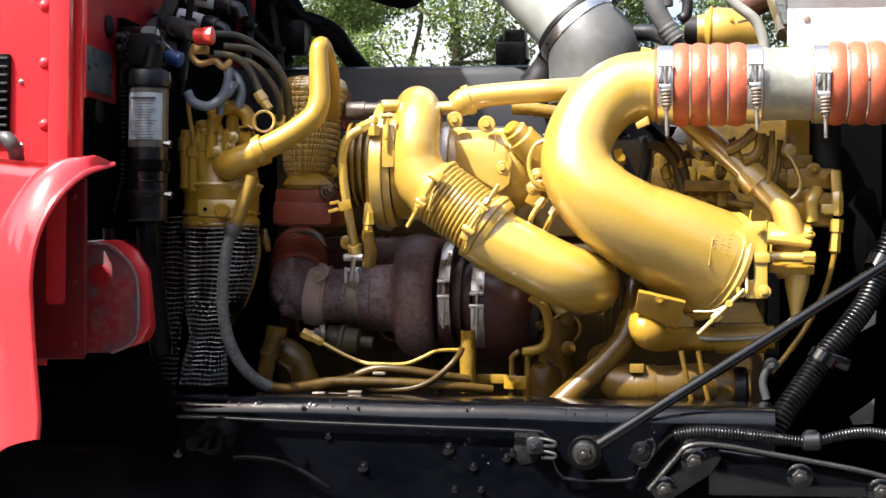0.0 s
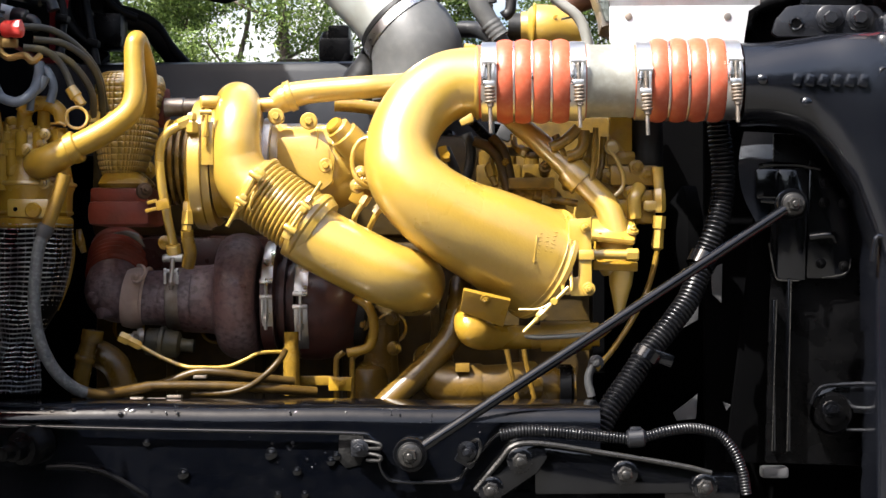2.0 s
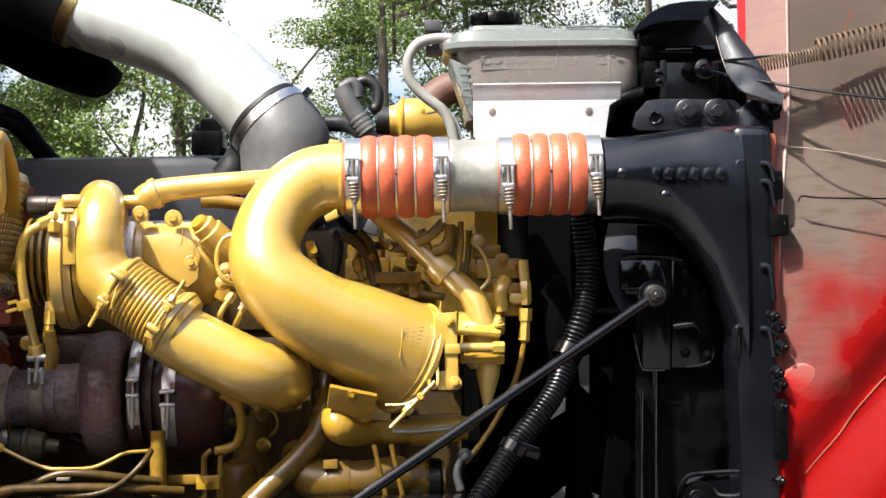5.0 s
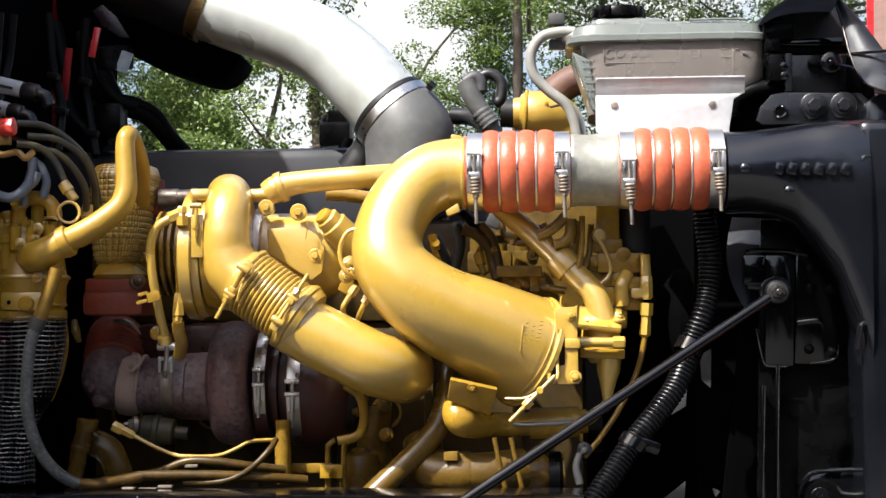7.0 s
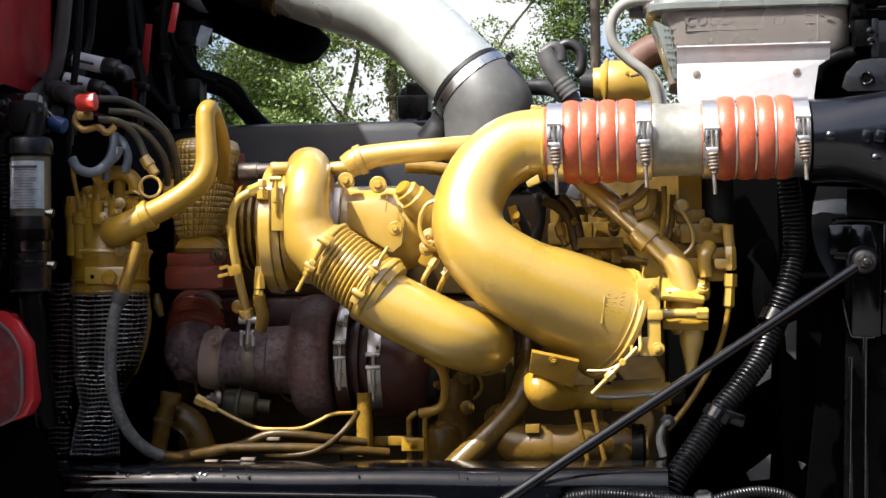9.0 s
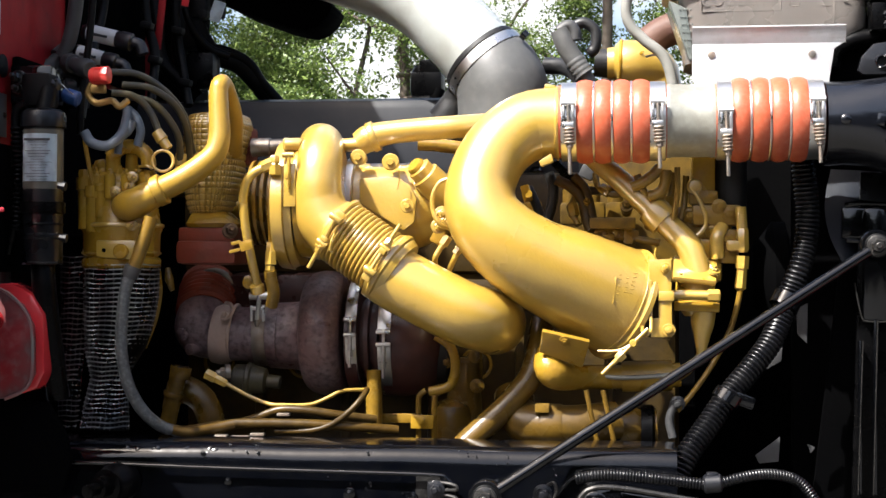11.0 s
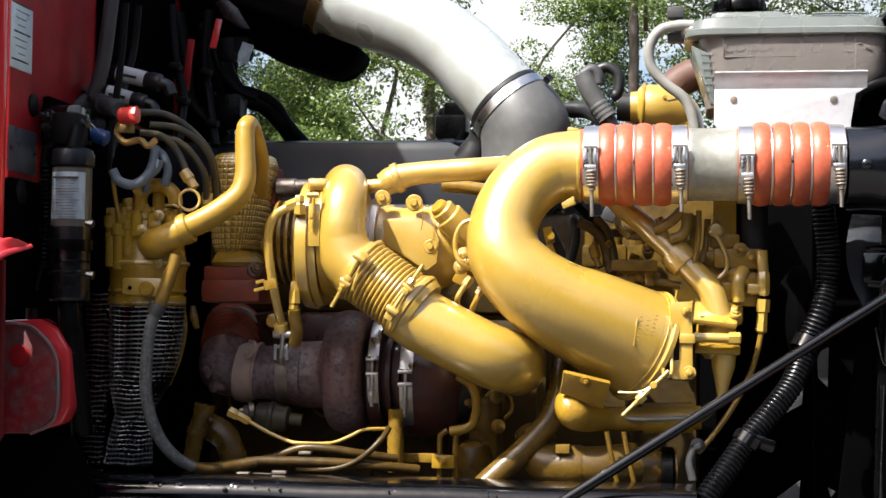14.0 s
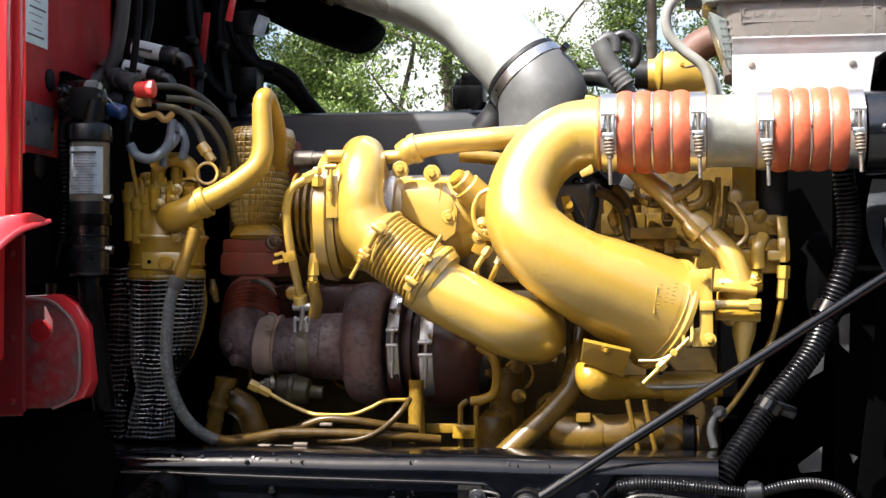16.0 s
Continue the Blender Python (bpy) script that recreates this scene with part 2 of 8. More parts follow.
bark = material("bark", (0.085, 0.065, 0.048), 0.9, second=(0.14, 0.12, 0.10), scale=6, amount=0.7, bump=0.8, bump_scale=20)


def leaf_material(name, color, tip):
    """Leaves that let some light through, each clump in its own tone."""
    m = bpy.data.materials.new(name)
    m.use_nodes = True
    n, l = m.node_tree.nodes, m.node_tree.links
    b = n["Principled BSDF"]
    b.inputs["Roughness"].default_value = 0.5
    g = n.new("ShaderNodeNewGeometry")
    x = n.new("ShaderNodeMix")
    x.data_type = "RGBA"
    l.new(g.outputs["Random Per Island"], x.inputs[0])
    x.inputs[6].default_value, x.inputs[7].default_value = (*color, 1), (*tip, 1)
    l.new(x.outputs[2], b.inputs["Base Color"])
    t = n.new("ShaderNodeBsdfTranslucent")
    l.new(x.outputs[2], t.inputs["Color"])
    s = n.new("ShaderNodeMixShader")
    s.inputs[0].default_value = 0.30
    l.new(b.outputs[0], s.inputs[1])
    l.new(t.outputs[0], s.inputs[2])
    l.new(s.outputs[0], n["Material Output"].inputs["Surface"])
    return m


leaf = leaf_material("tree_leaves", (0.040, 0.082, 0.016), (0.215, 0.29, 0.070))


# ---- builders ----
ROOT = {}


def thing(name, at, label, category, group="", kind=""):
    """The Empty at the base of a thing; its parts are given in world coordinates."""
    ob = new(name)
    ob.empty_display_size = 0.02
    ob.location = at
    ROOT[ob.name] = Vector(at)
    return tagged(ob, label, category, group, kind)


def finish(bm, smooth=True, angle=0.7):
    bmesh.ops.recalc_face_normals(bm, faces=bm.faces[:])
    for f in bm.faces:
        f.smooth = smooth
    for e in bm.edges:
        if len(e.link_faces) == 2 and e.calc_face_angle(0) > angle:
            e.smooth = False


def part(name, bm, mat, parent, label="", kind=""):
    """Links a bmesh as one mesh object under a thing or under a part."""
    finish(bm)
    at = ROOT[parent.name]
    bm.transform(Matrix.Translation(-at))
    me = bpy.data.meshes.new(name)
    bm.to_mesh(me)
    bm.free()
    me.materials.append(mat)
    ob = new(name, me)
    ob.parent = parent
    ROOT[ob.name] = at
    return tagged(ob, label, kind=kind)


def solo(name, bm, mat, label, category, kind="", group=""):
    """A thing that is one mesh."""
    finish(bm)
    at = Vector([0, 0, 0])
    if bm.verts:
        lo = [min(v.co[k] for v in bm.verts) for k in range(3)]
        hi = [max(v.co[k] for v in bm.verts) for k in range(3)]
        at = Vector(((lo[0] + hi[0]) / 2, (lo[1] + hi[1]) / 2, lo[2]))
    bm.transform(Matrix.Translation(-at))
    me = bpy.data.meshes.new(name)
    bm.to_mesh(me)
    bm.free()
    me.materials.append(mat)
    ob = new(name, me)
    ob.location = at
    ROOT[ob.name] = at
    return tagged(ob, label, category, group, kind)


def joined(*bms):
    """One bmesh out of several."""
    out = bmesh.new()
    for b in bms:
        me = bpy.data.meshes.new("joined")
        b.to_mesh(me)
        b.free()
        out.from_mesh(me)
        bpy.data.meshes.remove(me)
    return out


def spline(pts, radii, steps):
    """Catmull-Rom through the points, with the radii carried along."""
    p = [Vector(q) for q in pts]
    r = list(radii) if isinstance(radii, (list, tuple)) else [radii] * len(p)
    if len(p) == 2 or steps == 1:
        return p, r
    e = [2 * p[0] - p[1], *p, 2 * p[-1] - p[-2]]
    rr = [r[0], *r, r[-1]]
    outp, outr = [], []
    for k in range(1, len(e) - 2):
        for s in range(steps):
            u = s / steps
            a, b, c, d = e[k - 1:k + 3]
            outp.append(0.5 * (2 * b + (c - a) * u + (2 * a - 5 * b + 4 * c - d) * u * u + (3 * b - a - 3 * c + d) * u ** 3))
            outr.append(rr[k] + (rr[k + 1] - rr[k]) * u)
    return outp + [p[-1]], outr + [r[-1]]


def sweep(p, r, seg=16, caps=True, squash=1.0):
    """A skin of rings with the radii r round the points p."""
    bm = bmesh.new()
    rings = []
    ahead = (p[1] - p[0]).normalized()
    side = ahead.orthogonal().normalized()
    for k, q in enumerate(p):
        d = (p[min(k + 1, len(p) - 1)] - p[max(k - 1, 0)]).normalized()
        if d.length < 0.5:
            d = ahead
        side = (side - d * side.dot(d)).normalized()
        up = d.cross(side)
        rings.append([bm.verts.new(q + r[k] * (math.cos(a) * side + squash * math.sin(a) * up))
                      for a in (2 * math.pi * i / seg for i in range(seg))])
        ahead = d
    for a, b in zip(rings, rings[1:]):
        for i in range(seg):
            bm.faces.new((a[i], a[(i + 1) % seg], b[(i + 1) % seg], b[i]))
    if caps:
        bm.faces.new(rings[0][::-1])
        bm.faces.new(rings[-1])
    return bm


def tube(pts, r, seg=16, steps=6, caps=True):
    return sweep(*spline(pts, r, steps), seg, caps)


def ribbed(pts, r, pitch, deep, seg=14, sharp=1.0):
    """A corrugated hose: rings of the given pitch along a path."""
    p, _ = spline(pts, r, 12)
    length = [0.0]
    for a, b in zip(p, p[1:]):
        length.append(length[-1] + (b - a).length)
    n = max(int(length[-1] / pitch), 1) * 6
    xs = np.linspace(0, length[-1], n + 1)
    q = [Vector(v) for v in np.stack([np.interp(xs, length, [v[k] for v in p]) for k in range(3)], 1)]
    wave = [r + deep * (abs(math.sin(math.pi * x / pitch)) ** sharp - 0.5) for x in xs]
    return sweep(q, wave, seg)


def lathe(at, axis, profile, seg=28):
    """A body of revolution: profile rows of (way along the axis, radius)."""
    a = Vector(axis).normalized()
    return sweep_profile(Vector(at), a, profile, seg)


def sweep_profile(at, a, profile, seg):
    bm = bmesh.new()
    s = a.orthogonal().normalized()
    u = a.cross(s)
    rings = []
    for d, r in profile:
        if r < 1e-5:
            rings.append([bm.verts.new(at + a * d)])
        else:
            rings.append([bm.verts.new(at + a * d + r * (math.cos(t) * s + math.sin(t) * u))
                          for t in (2 * math.pi * i / seg for i in range(seg))])
    for b, c in zip(rings, rings[1:]):
        for i in range(seg):
            j = (i + 1) % seg
            if len(b) == 1 and len(c) > 1:
                bm.faces.new((b[0], c[j], c[i]))
            elif len(c) == 1 and len(b) > 1:
                bm.faces.new((b[i], b[j], c[0]))
            elif len(b) > 1:
                bm.faces.new((b[i], b[j], c[j], c[i]))
    for ring in (rings[0], rings[-1]):
        if len(ring) > 1:
            bm.faces.new(ring)
    return bm


def between(a, b, profile, seg=28):
    """A body of revolution from a to b; profile rows of (fraction of the way, radius)."""
    a, b = Vector(a), Vector(b)
    n = (b - a).length
    return lathe(a, b - a, [(f * n, r) for f, r in profile], seg)


def box(at, size, bevel=0.003, turn=(0, 0, 0), segments=2):
    bm = bmesh.new()
    bmesh.ops.create_cube(bm, size=1.0, matrix=pose(*at, *turn) @ Matrix.Diagonal((*size, 1)))
    if bevel:
        bmesh.ops.bevel(bm, geom=bm.edges[:], offset=min(bevel, min(size) * 0.45), segments=segments, affect="EDGES", profile=0.6)
    return bm


def plate(outline, back, front, bevel=0.002):
    """A sheet with an outline of (x, z) points, from y = front to y = back."""
    bm = bmesh.new()
    f = bm.faces.new([bm.verts.new((x, front, z)) for x, z in outline])
    out = bmesh.ops.extrude_face_region(bm, geom=[f])
    bmesh.ops.translate(bm, vec=(0, back - front, 0), verts=[v for v in out["geom"] if isinstance(v, bmesh.types.BMVert)])
    if bevel:
        bmesh.ops.bevel(bm, geom=bm.edges[:], offset=bevel, segments=2, affect="EDGES", profile=0.6)
    return bm


def outline(*pts):
    """The (x, z) of world points."""
    return [(p[0], p[2]) for p in pts]


def bolt(at, axis, r, h=None, washer=True):
    """A hex head with a washer and a short threaded end, proud of a surface at the given place."""
    h = h or r * 1.1
    a = Vector(axis).normalized()
    head = lathe(at, a, [(0.15 * h if washer else 0, r), (h * 0.85, r), (h, r * 0.82)], 6)
    bms = [head, lathe(Vector(at), a, [(h * 0.9, r * 0.5), (h * 1.5, r * 0.5), (h * 1.6, r * 0.4)], 10)]
    if washer:
        bms.append(lathe(at, a, [(-h * 0.5, r * 1.55), (h * 0.18, r * 1.55), (h * 0.24, r * 1.45)], 18))
    return joined(*bms)


def ring(at, axis, major, minor, seg=32, minor_seg=8):
    a = Vector(axis).normalized()
    s = a.orthogonal().normalized()
    u = a.cross(s)
    p = [Vector(at) + major * (math.cos(t) * s + math.sin(t) * u) for t in (2 * math.pi * i / seg for i in range(seg + 1))]
    return sweep(p, [minor] * len(p), minor_seg, False)


FRONT = (0, -1, 0)


def loft(levels, seg=40, power=0.32):
    """A rounded box through levels of (z, x0, x1, y0, y1)."""
    bm = bmesh.new()
    rings = []
    for z, x0, x1, y0, y1 in levels:
        row = []
        for i in range(seg):
            a = 2 * math.pi * (i + 0.5) / seg
            ca, sa = math.cos(a), math.sin(a)
            row.append(bm.verts.new(((x0 + x1) / 2 + (x1 - x0) / 2 * abs(ca) ** power * (1 if ca > 0 else -1), (y0 + y1) / 2 + (y1 - y0) / 2 * abs(sa) ** power * (1 if sa > 0 else -1), z)))
        rings.append(row)
    for a, b in zip(rings, rings[1:]):
        for i in range(seg):
            bm.faces.new((a[i], a[(i + 1) % seg], b[(i + 1) % seg], b[i]))
    bm.faces.new(rings[0])
    bm.faces.new(rings[-1])
    return bm


# ---- ground ----
bm = bmesh.new()
bmesh.ops.create_grid(bm, x_segments=40, y_segments=40, size=600)
solo("ground", bm, ground_mat, "dark asphalt yard under and behind the truck", "ground", "structure")

# ---- cab wall on the driver's side ----
FW = -0.7496
cab = thing("cab_wall", (FW - 0.3, 0.3, 0.9), "glossy red truck cab corner with riveted skin and dark front wall", "truck cab", kind="structure")
part("outer_skin", box((FW - 0.45, -0.245, 1.81), (0.80, 0.012, 1.26), 0.004), red, cab)
# Wall carried up unseen, past the cowl, to shade the bay's left side.
part("front_wall", box((FW - 0.02, 0.32, 1.92), (0.02, 1.08, 1.04), 0.003), red_dimmed, cab)
part("dark_wall_sheet", box((FW - 0.004, 0.435, 1.36), (0.012, 0.83, 0.60), 0.004), shade_black, cab, "near-black sheet over the cab wall")
part("dark_wall_sheet", box((FW - 0.004, 0.27, 1.85), (0.012, 0.36, 0.36), 0.004), shade_black, cab, "near-black sheet over the cab wall")
part("dark_wall_sheet", box((FW - 0.004, 0.685, 1.85), (0.012, 0.33, 0.36), 0.004), shade_black, cab, "near-black sheet over the cab wall")
# These two black sheets stand in for the red wall's fade into shade.
part("dark_wall_sheet", box((FW - 0.004, -0.106, 1.449), (0.012, 0.252, 0.172), 0.004), shade_black, cab, "near-black sheet over the cab wall")
part("dark_wall_sheet", box((FW - 0.004, -0.045, 1.574), (0.012, 0.130, 0.172), 0.004), shade_black, cab, "near-black sheet over the cab wall")
for p in ((FW - 0.010, -0.142, 1.642), (FW + 0.002, -0.205, 1.517)):
    part("plug", lathe(p, (1, 0, 0), [(0, .016), (.002, .016), (.004, .011), (.004, 0)], 20), shaded_rubber, cab, "black rubber plug")
flange = joined(box((FW - 0.028, -0.262, 1.85), (0.030, 0.024, 1.18), 0.008), box((FW - 0.012, -0.246, 1.85), (0.016, 0.012, 1.18), 0.004))
part("corner_flange", flange, red, cab)
for p in ((-0.8074, -0.25, 1.653), (-0.8064, -0.25, 1.578), (-0.8054, -0.25, 1.497)):
    part("rivet", lathe(p, FRONT, [(-0.002, 0.0076), (0.001, 0.0076), (0.0035, 0.006), (0.0055, 0.003), (0.006, 0)], 16), red, cab)
for p in ((-0.8373, -0.25, 1.553), (-0.8362, -0.25, 1.469)):
    part("screw", bolt(p, FRONT, 0.0036, 0.003), steel_old, cab)
x0, _, z0 = (-0.8535, -0.25, 1.476)
vent = part("vent_grille", box((x0 - 0.06, -0.254, z0 + 0.055), (0.125, 0.008, 0.118), 0.02), black_matt, cab, "black plastic vent grille")
for k in range(10):
    part("slat", box((x0 - 0.012, -0.260, z0 + 0.008 + 0.011 * k), (0.026, 0.004, 0.0035), 0.001), rubber, vent)
part("handle", tube([(-0.8663, -0.27, 1.471), (-0.8404, -0.29, 1.475), (-0.8295, -0.29, 1.464), (-0.8334, -0.27, 1.449)], 0.010, 10), rubber_grey, cab, "grey rubber handle")

# ---- red wheel-arch flare ----
flare = thing("fender_flare", (-0.8141, -0.3, 1.103), "glossy red curved wheel-arch flare beside the cab corner", "fender")
edge = [(-0.6785, -0.33, 1.439), (-0.7042, -0.36, 1.426), (-0.721, -0.39, 1.402), (-0.7353, -0.41, 1.37), (-0.7448, -0.42, 1.333), (-0.7478, -0.425, 1.292), (-0.7458, -0.425, 1.252), (-0.7416, -0.425, 1.198), (-0.7375, -0.425, 1.158), (-0.7350, -0.425, 1.129), (-0.7365, -0.425, 1.104)]
inner = [(-0.7203, -0.3, 1.438), (-0.7696, -0.29, 1.438), (-0.8014, -0.29, 1.423), (-0.8315, -0.29, 1.391), (-0.8555, -0.29, 1.349), (-0.8639, -0.29, 1.29), (-0.8633, -0.29, 1.247), (-0.861, -0.29, 1.189), (-0.8588, -0.29, 1.145), (-0.8565, -0.29, 1.091), (-0.8545, -0.29, 1.048)]
bm = bmesh.new()
rows = []
for a, b in zip(spline(edge, 1, 5)[0], spline(inner, 1, 5)[0]):
    c = b + Vector((-0.16, 0.02, 0.014))
    line = []
    for k in range(9):
        u = k / 8
        line.append(bm.verts.new(a.lerp(b, u) + Vector((0, -0.035 * math.sin(math.pi * u), 0.010 * math.sin(math.pi * u)))))
    line.append(bm.verts.new(c))
    rows.append(line)
for a, b in zip(rows, rows[1:]):
    for i in range(9):
        bm.faces.new((a[i], a[i + 1], b[i + 1], b[i]))
bmesh.ops.recalc_face_normals(bm, faces=bm.faces[:])
bmesh.ops.solidify(bm, geom=bm.faces[:], thickness=0.003)
part("shell", bm, red, flare)
part("rolled_lip", tube(edge, [0.003] + [0.0045] * 10, 8), red, flare)
liner = thing("wheel_arch_liner", (-0.8052, -0.27, 1.193), "dull red inner wheel-arch panel with a folded edge behind the flare", "panel")
part("panel", plate(outline((-0.7424, -0.27, 1.426), (-0.7394, -0.27, 1.195), (-0.8207, -0.27, 1.193), (-0.8982, -0.27, 1.191), (-0.9007, -0.27, 1.364), (-0.8234, -0.27, 1.393)), -0.262, -0.272), red_shade_dark, liner)
part("folded_edge", tube([(-0.7424, -0.268, 1.424), (-0.7409, -0.268, 1.313), (-0.7394, -0.268, 1.197)], .004, 10), red_shade_dark, liner)
part("lower_fold", tube([(-0.7394, -0.268, 1.195), (-0.8061, -0.268, 1.193), (-0.8992, -0.268, 1.191)], .0035, 10), red_shade_dark, liner)
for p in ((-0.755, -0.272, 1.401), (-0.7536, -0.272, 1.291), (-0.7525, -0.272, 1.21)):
    part("rivet", lathe(p, FRONT, [(-.002, .005), (.001, .005), (.003, .003), (.0035, 0)], 14), red_shade_dark, liner)

# ---- red stop bracket with a worn rubber-faced pad ----
stop = thing("bump_stop_bracket", (-0.7277, -0.18, 1.196), "worn red steel stop bracket with chipped grey face", "bracket")
part("backing", plate(outline((-0.812, -0.16, 1.344), (-0.7313, -0.16, 1.349), (-0.704, -0.16, 1.333), (-0.6877, -0.16, 1.307), (-0.6852, -0.16, 1.23), (-0.6953, -0.16, 1.209), (-0.7167, -0.16, 1.201), (-0.812, -0.16, 1.2)), -0.13, -0.172, 0.004), red, stop)
part("face", plate(outline((-0.800, -0.19, 1.344), (-0.7408, -0.19, 1.341), (-0.7121, -0.19, 1.32), (-0.6968, -0.19, 1.292), (-0.6953, -0.19, 1.227), (-0.7076, -0.19, 1.207), (-0.7319, -0.19, 1.196), (-0.800, -0.19, 1.194)), -0.172, -0.192, 0.005), red_worn, stop, "chipped face")
part("rim", tube([(-0.798, -0.195, 1.343), (-0.739, -0.195, 1.341), (-0.7103, -0.195, 1.32), (-0.6951, -0.195, 1.292), (-0.6935, -0.195, 1.228), (-0.7058, -0.195, 1.207), (-0.73, -0.195, 1.196)], 0.0022, 6, 3), grey_worn, stop)
part("plug", lathe((-0.7490, -0.192, 1.299), FRONT, [(-0.002, 0.0155), (0.001, 0.0155), (0.0016, 0.013), (0.0005, 0.0125), (0.0005, 0)], 24), red_dimmed, stop, "round red plug")

# ---- frame rail ----
rail = thing("frame_rail", (-0.35, -0.08, 0.80), "black painted steel truck frame rail with bolts and clips", "frame rail", kind="structure")
ry = -0.125
rz = 1.122
prof = [(ry + 0.115, rz + 0.012), *[(ry + 0.024 - 0.024 * math.sin(math.pi * k / 16), rz - 0.012 + 0.024 * math.cos(math.pi * k / 16)) for k in range(9)], (ry, rz - 0.30), (ry + 0.012, rz - 0.30), (ry + 0.012, rz - 0.012), (ry + 0.115, rz - 0.006)]
bm = bmesh.new()
stations = [(-1.0 + 1.145 * k / 60) for k in range(61)]
rings = [[bm.verts.new((x, y, z + 0.0008 * math.sin(x * 23))) for y, z in prof] for x in stations]
for a, b in zip(rings, rings[1:]):
    for i in range(len(prof)):
        bm.faces.new((a[i], a[(i + 1) % len(prof)], b[(i + 1) % len(prof)], b[i]))
bm.faces.new(rings[0])
bm.faces.new(rings[-1][::-1])
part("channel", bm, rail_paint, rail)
for p, s in (((-0.08731, -0.128, 1.09), .005), ((-0.285, -0.128, 1.069), .006), ((-0.2051, -0.128, 1.062), .006), ((-0.2494, -0.128, 1.049), .006), ((-0.283, -0.128, 1.072), .008), ((-0.1979, -0.128, 1.069), .006),
             ((-0.239, -0.128, 1.019), .005), ((-0.2747, -0.128, 1.018), .005), ((-0.4, -0.128, 1.043), .006), ((-0.3982, -0.128, 1.045), .007), ((-0.6579, -0.128, 1.056), .006), ((-0.4473, -0.128, 1.085), .005)):
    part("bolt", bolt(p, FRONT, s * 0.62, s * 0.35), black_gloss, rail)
solo("weld_spatter", joined(*[lathe((-0.4824, -0.124, 1.121), (random.uniform(-1, 1) * 0.5, -1, random.uniform(0.1, 1)), [(0.0, 0.004), (0.002 + 0.002 * random.random(), 0.003), (0.005, 0)], 8) for k in range(1)]
     + [lathe((x, -0.121 + random.uniform(0, 0.006), 1.1215 + random.uniform(-0.004, 0.006)), (random.uniform(-.5, .5), -1, 0.8), [(-0.002, 0.005 * s), (0.0015 * s, 0.004 * s), (0.0025 * s, 0)], 8)
        for x, s in [(random.gauss(-0.478, 0.016), random.uniform(0.4, 1.0)) for k in range(34)] + [(random.gauss(-0.56, 0.03), random.uniform(0.3, 0.8)) for k in range(30)] + [(random.gauss(-0.25, 0.06), random.uniform(0.2, 0.5)) for k in range(18)]]),
     black_gloss, "lumpy paint and grime on the frame rail edge", "grime", kind="stuff")
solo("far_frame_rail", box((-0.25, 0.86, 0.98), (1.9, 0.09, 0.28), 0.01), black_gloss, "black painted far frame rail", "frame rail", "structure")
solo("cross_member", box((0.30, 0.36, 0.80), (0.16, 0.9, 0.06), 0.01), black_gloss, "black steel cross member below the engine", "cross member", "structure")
solo("splash_floor", box((-0.25, 0.38, 0.70), (1.6, 0.86, 0.02), 0.004), shade_black, "black splash shield under the engine", "shield", "structure")

# ---- engine block and head ----
engine = thing("engine_block", (-0.25, 0.5, 0.95), "yellow painted diesel engine block with cylinder head", "engine")
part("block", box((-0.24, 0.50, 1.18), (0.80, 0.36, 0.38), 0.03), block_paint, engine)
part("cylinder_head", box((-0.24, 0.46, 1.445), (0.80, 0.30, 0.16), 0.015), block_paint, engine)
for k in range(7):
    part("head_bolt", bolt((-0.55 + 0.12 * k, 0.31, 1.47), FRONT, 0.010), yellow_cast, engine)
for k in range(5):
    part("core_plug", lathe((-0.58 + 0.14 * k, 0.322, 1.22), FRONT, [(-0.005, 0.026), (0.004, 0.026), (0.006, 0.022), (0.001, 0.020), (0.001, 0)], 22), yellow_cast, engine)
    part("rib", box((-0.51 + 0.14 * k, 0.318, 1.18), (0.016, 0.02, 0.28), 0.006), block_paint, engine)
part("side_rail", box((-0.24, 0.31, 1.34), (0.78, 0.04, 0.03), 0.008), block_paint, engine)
part("oil_pan", box((-0.22, 0.42, 0.93), (0.85, 0.32, 0.14), 0.04), black_matt, engine, "black oil pan")
cover = thing("valve_cover", (-0.3, 0.6, 1.52), "long black painted valve cover with dull top", "valve cover")
bm = bmesh.new()
prof = [(0.40, 1.50), (0.40, 1.638), (0.41, 1.653), (0.44, 1.660), (0.70, 1.664), (0.74, 1.652), (0.75, 1.61), (0.75, 1.50)]
rings = [[bm.verts.new((x, y, z)) for y, z in prof] for x in (-0.82, -0.80, -0.45, -0.42, -0.1, 0.0)]
for q, r in zip(rings, rings[1:]):
    for i in range(len(prof)):
        bm.faces.new((q[i], q[(i + 1) % len(prof)], r[(i + 1) % len(prof)], r[i]))
bm.faces.new(rings[0])
bm.faces.new(rings[-1])
part("cover", bm, cover_black, cover)
for k in range(6):
    part("cover_bolt", bolt((-0.72 + 0.13 * k, 0.398, 1.53), FRONT, 0.007), black_gloss, cover)

# ---- unseen tree line added behind the camera to darken reflections ----
bm = bmesh.new()
rows = []
for i in range(97):
    a = math.pi + math.pi * 1.10 * (i - 48) / 96 + math.pi / 2
    row = []
    for k in range(13):
        h = (4.6 + 1.0 * math.sin(5.1 * a) + 0.7 * math.sin(13 * a + 1)) * k / 12
        d = 15 + 1.2 * math.sin(31 * a + k) + 1.0 * math.sin(2.3 * k + 17 * a) - 0.12 * k * k / 4
        row.append(bm.verts.new((d * math.cos(a), d * math.sin(a), h)))
    rows.append(row)
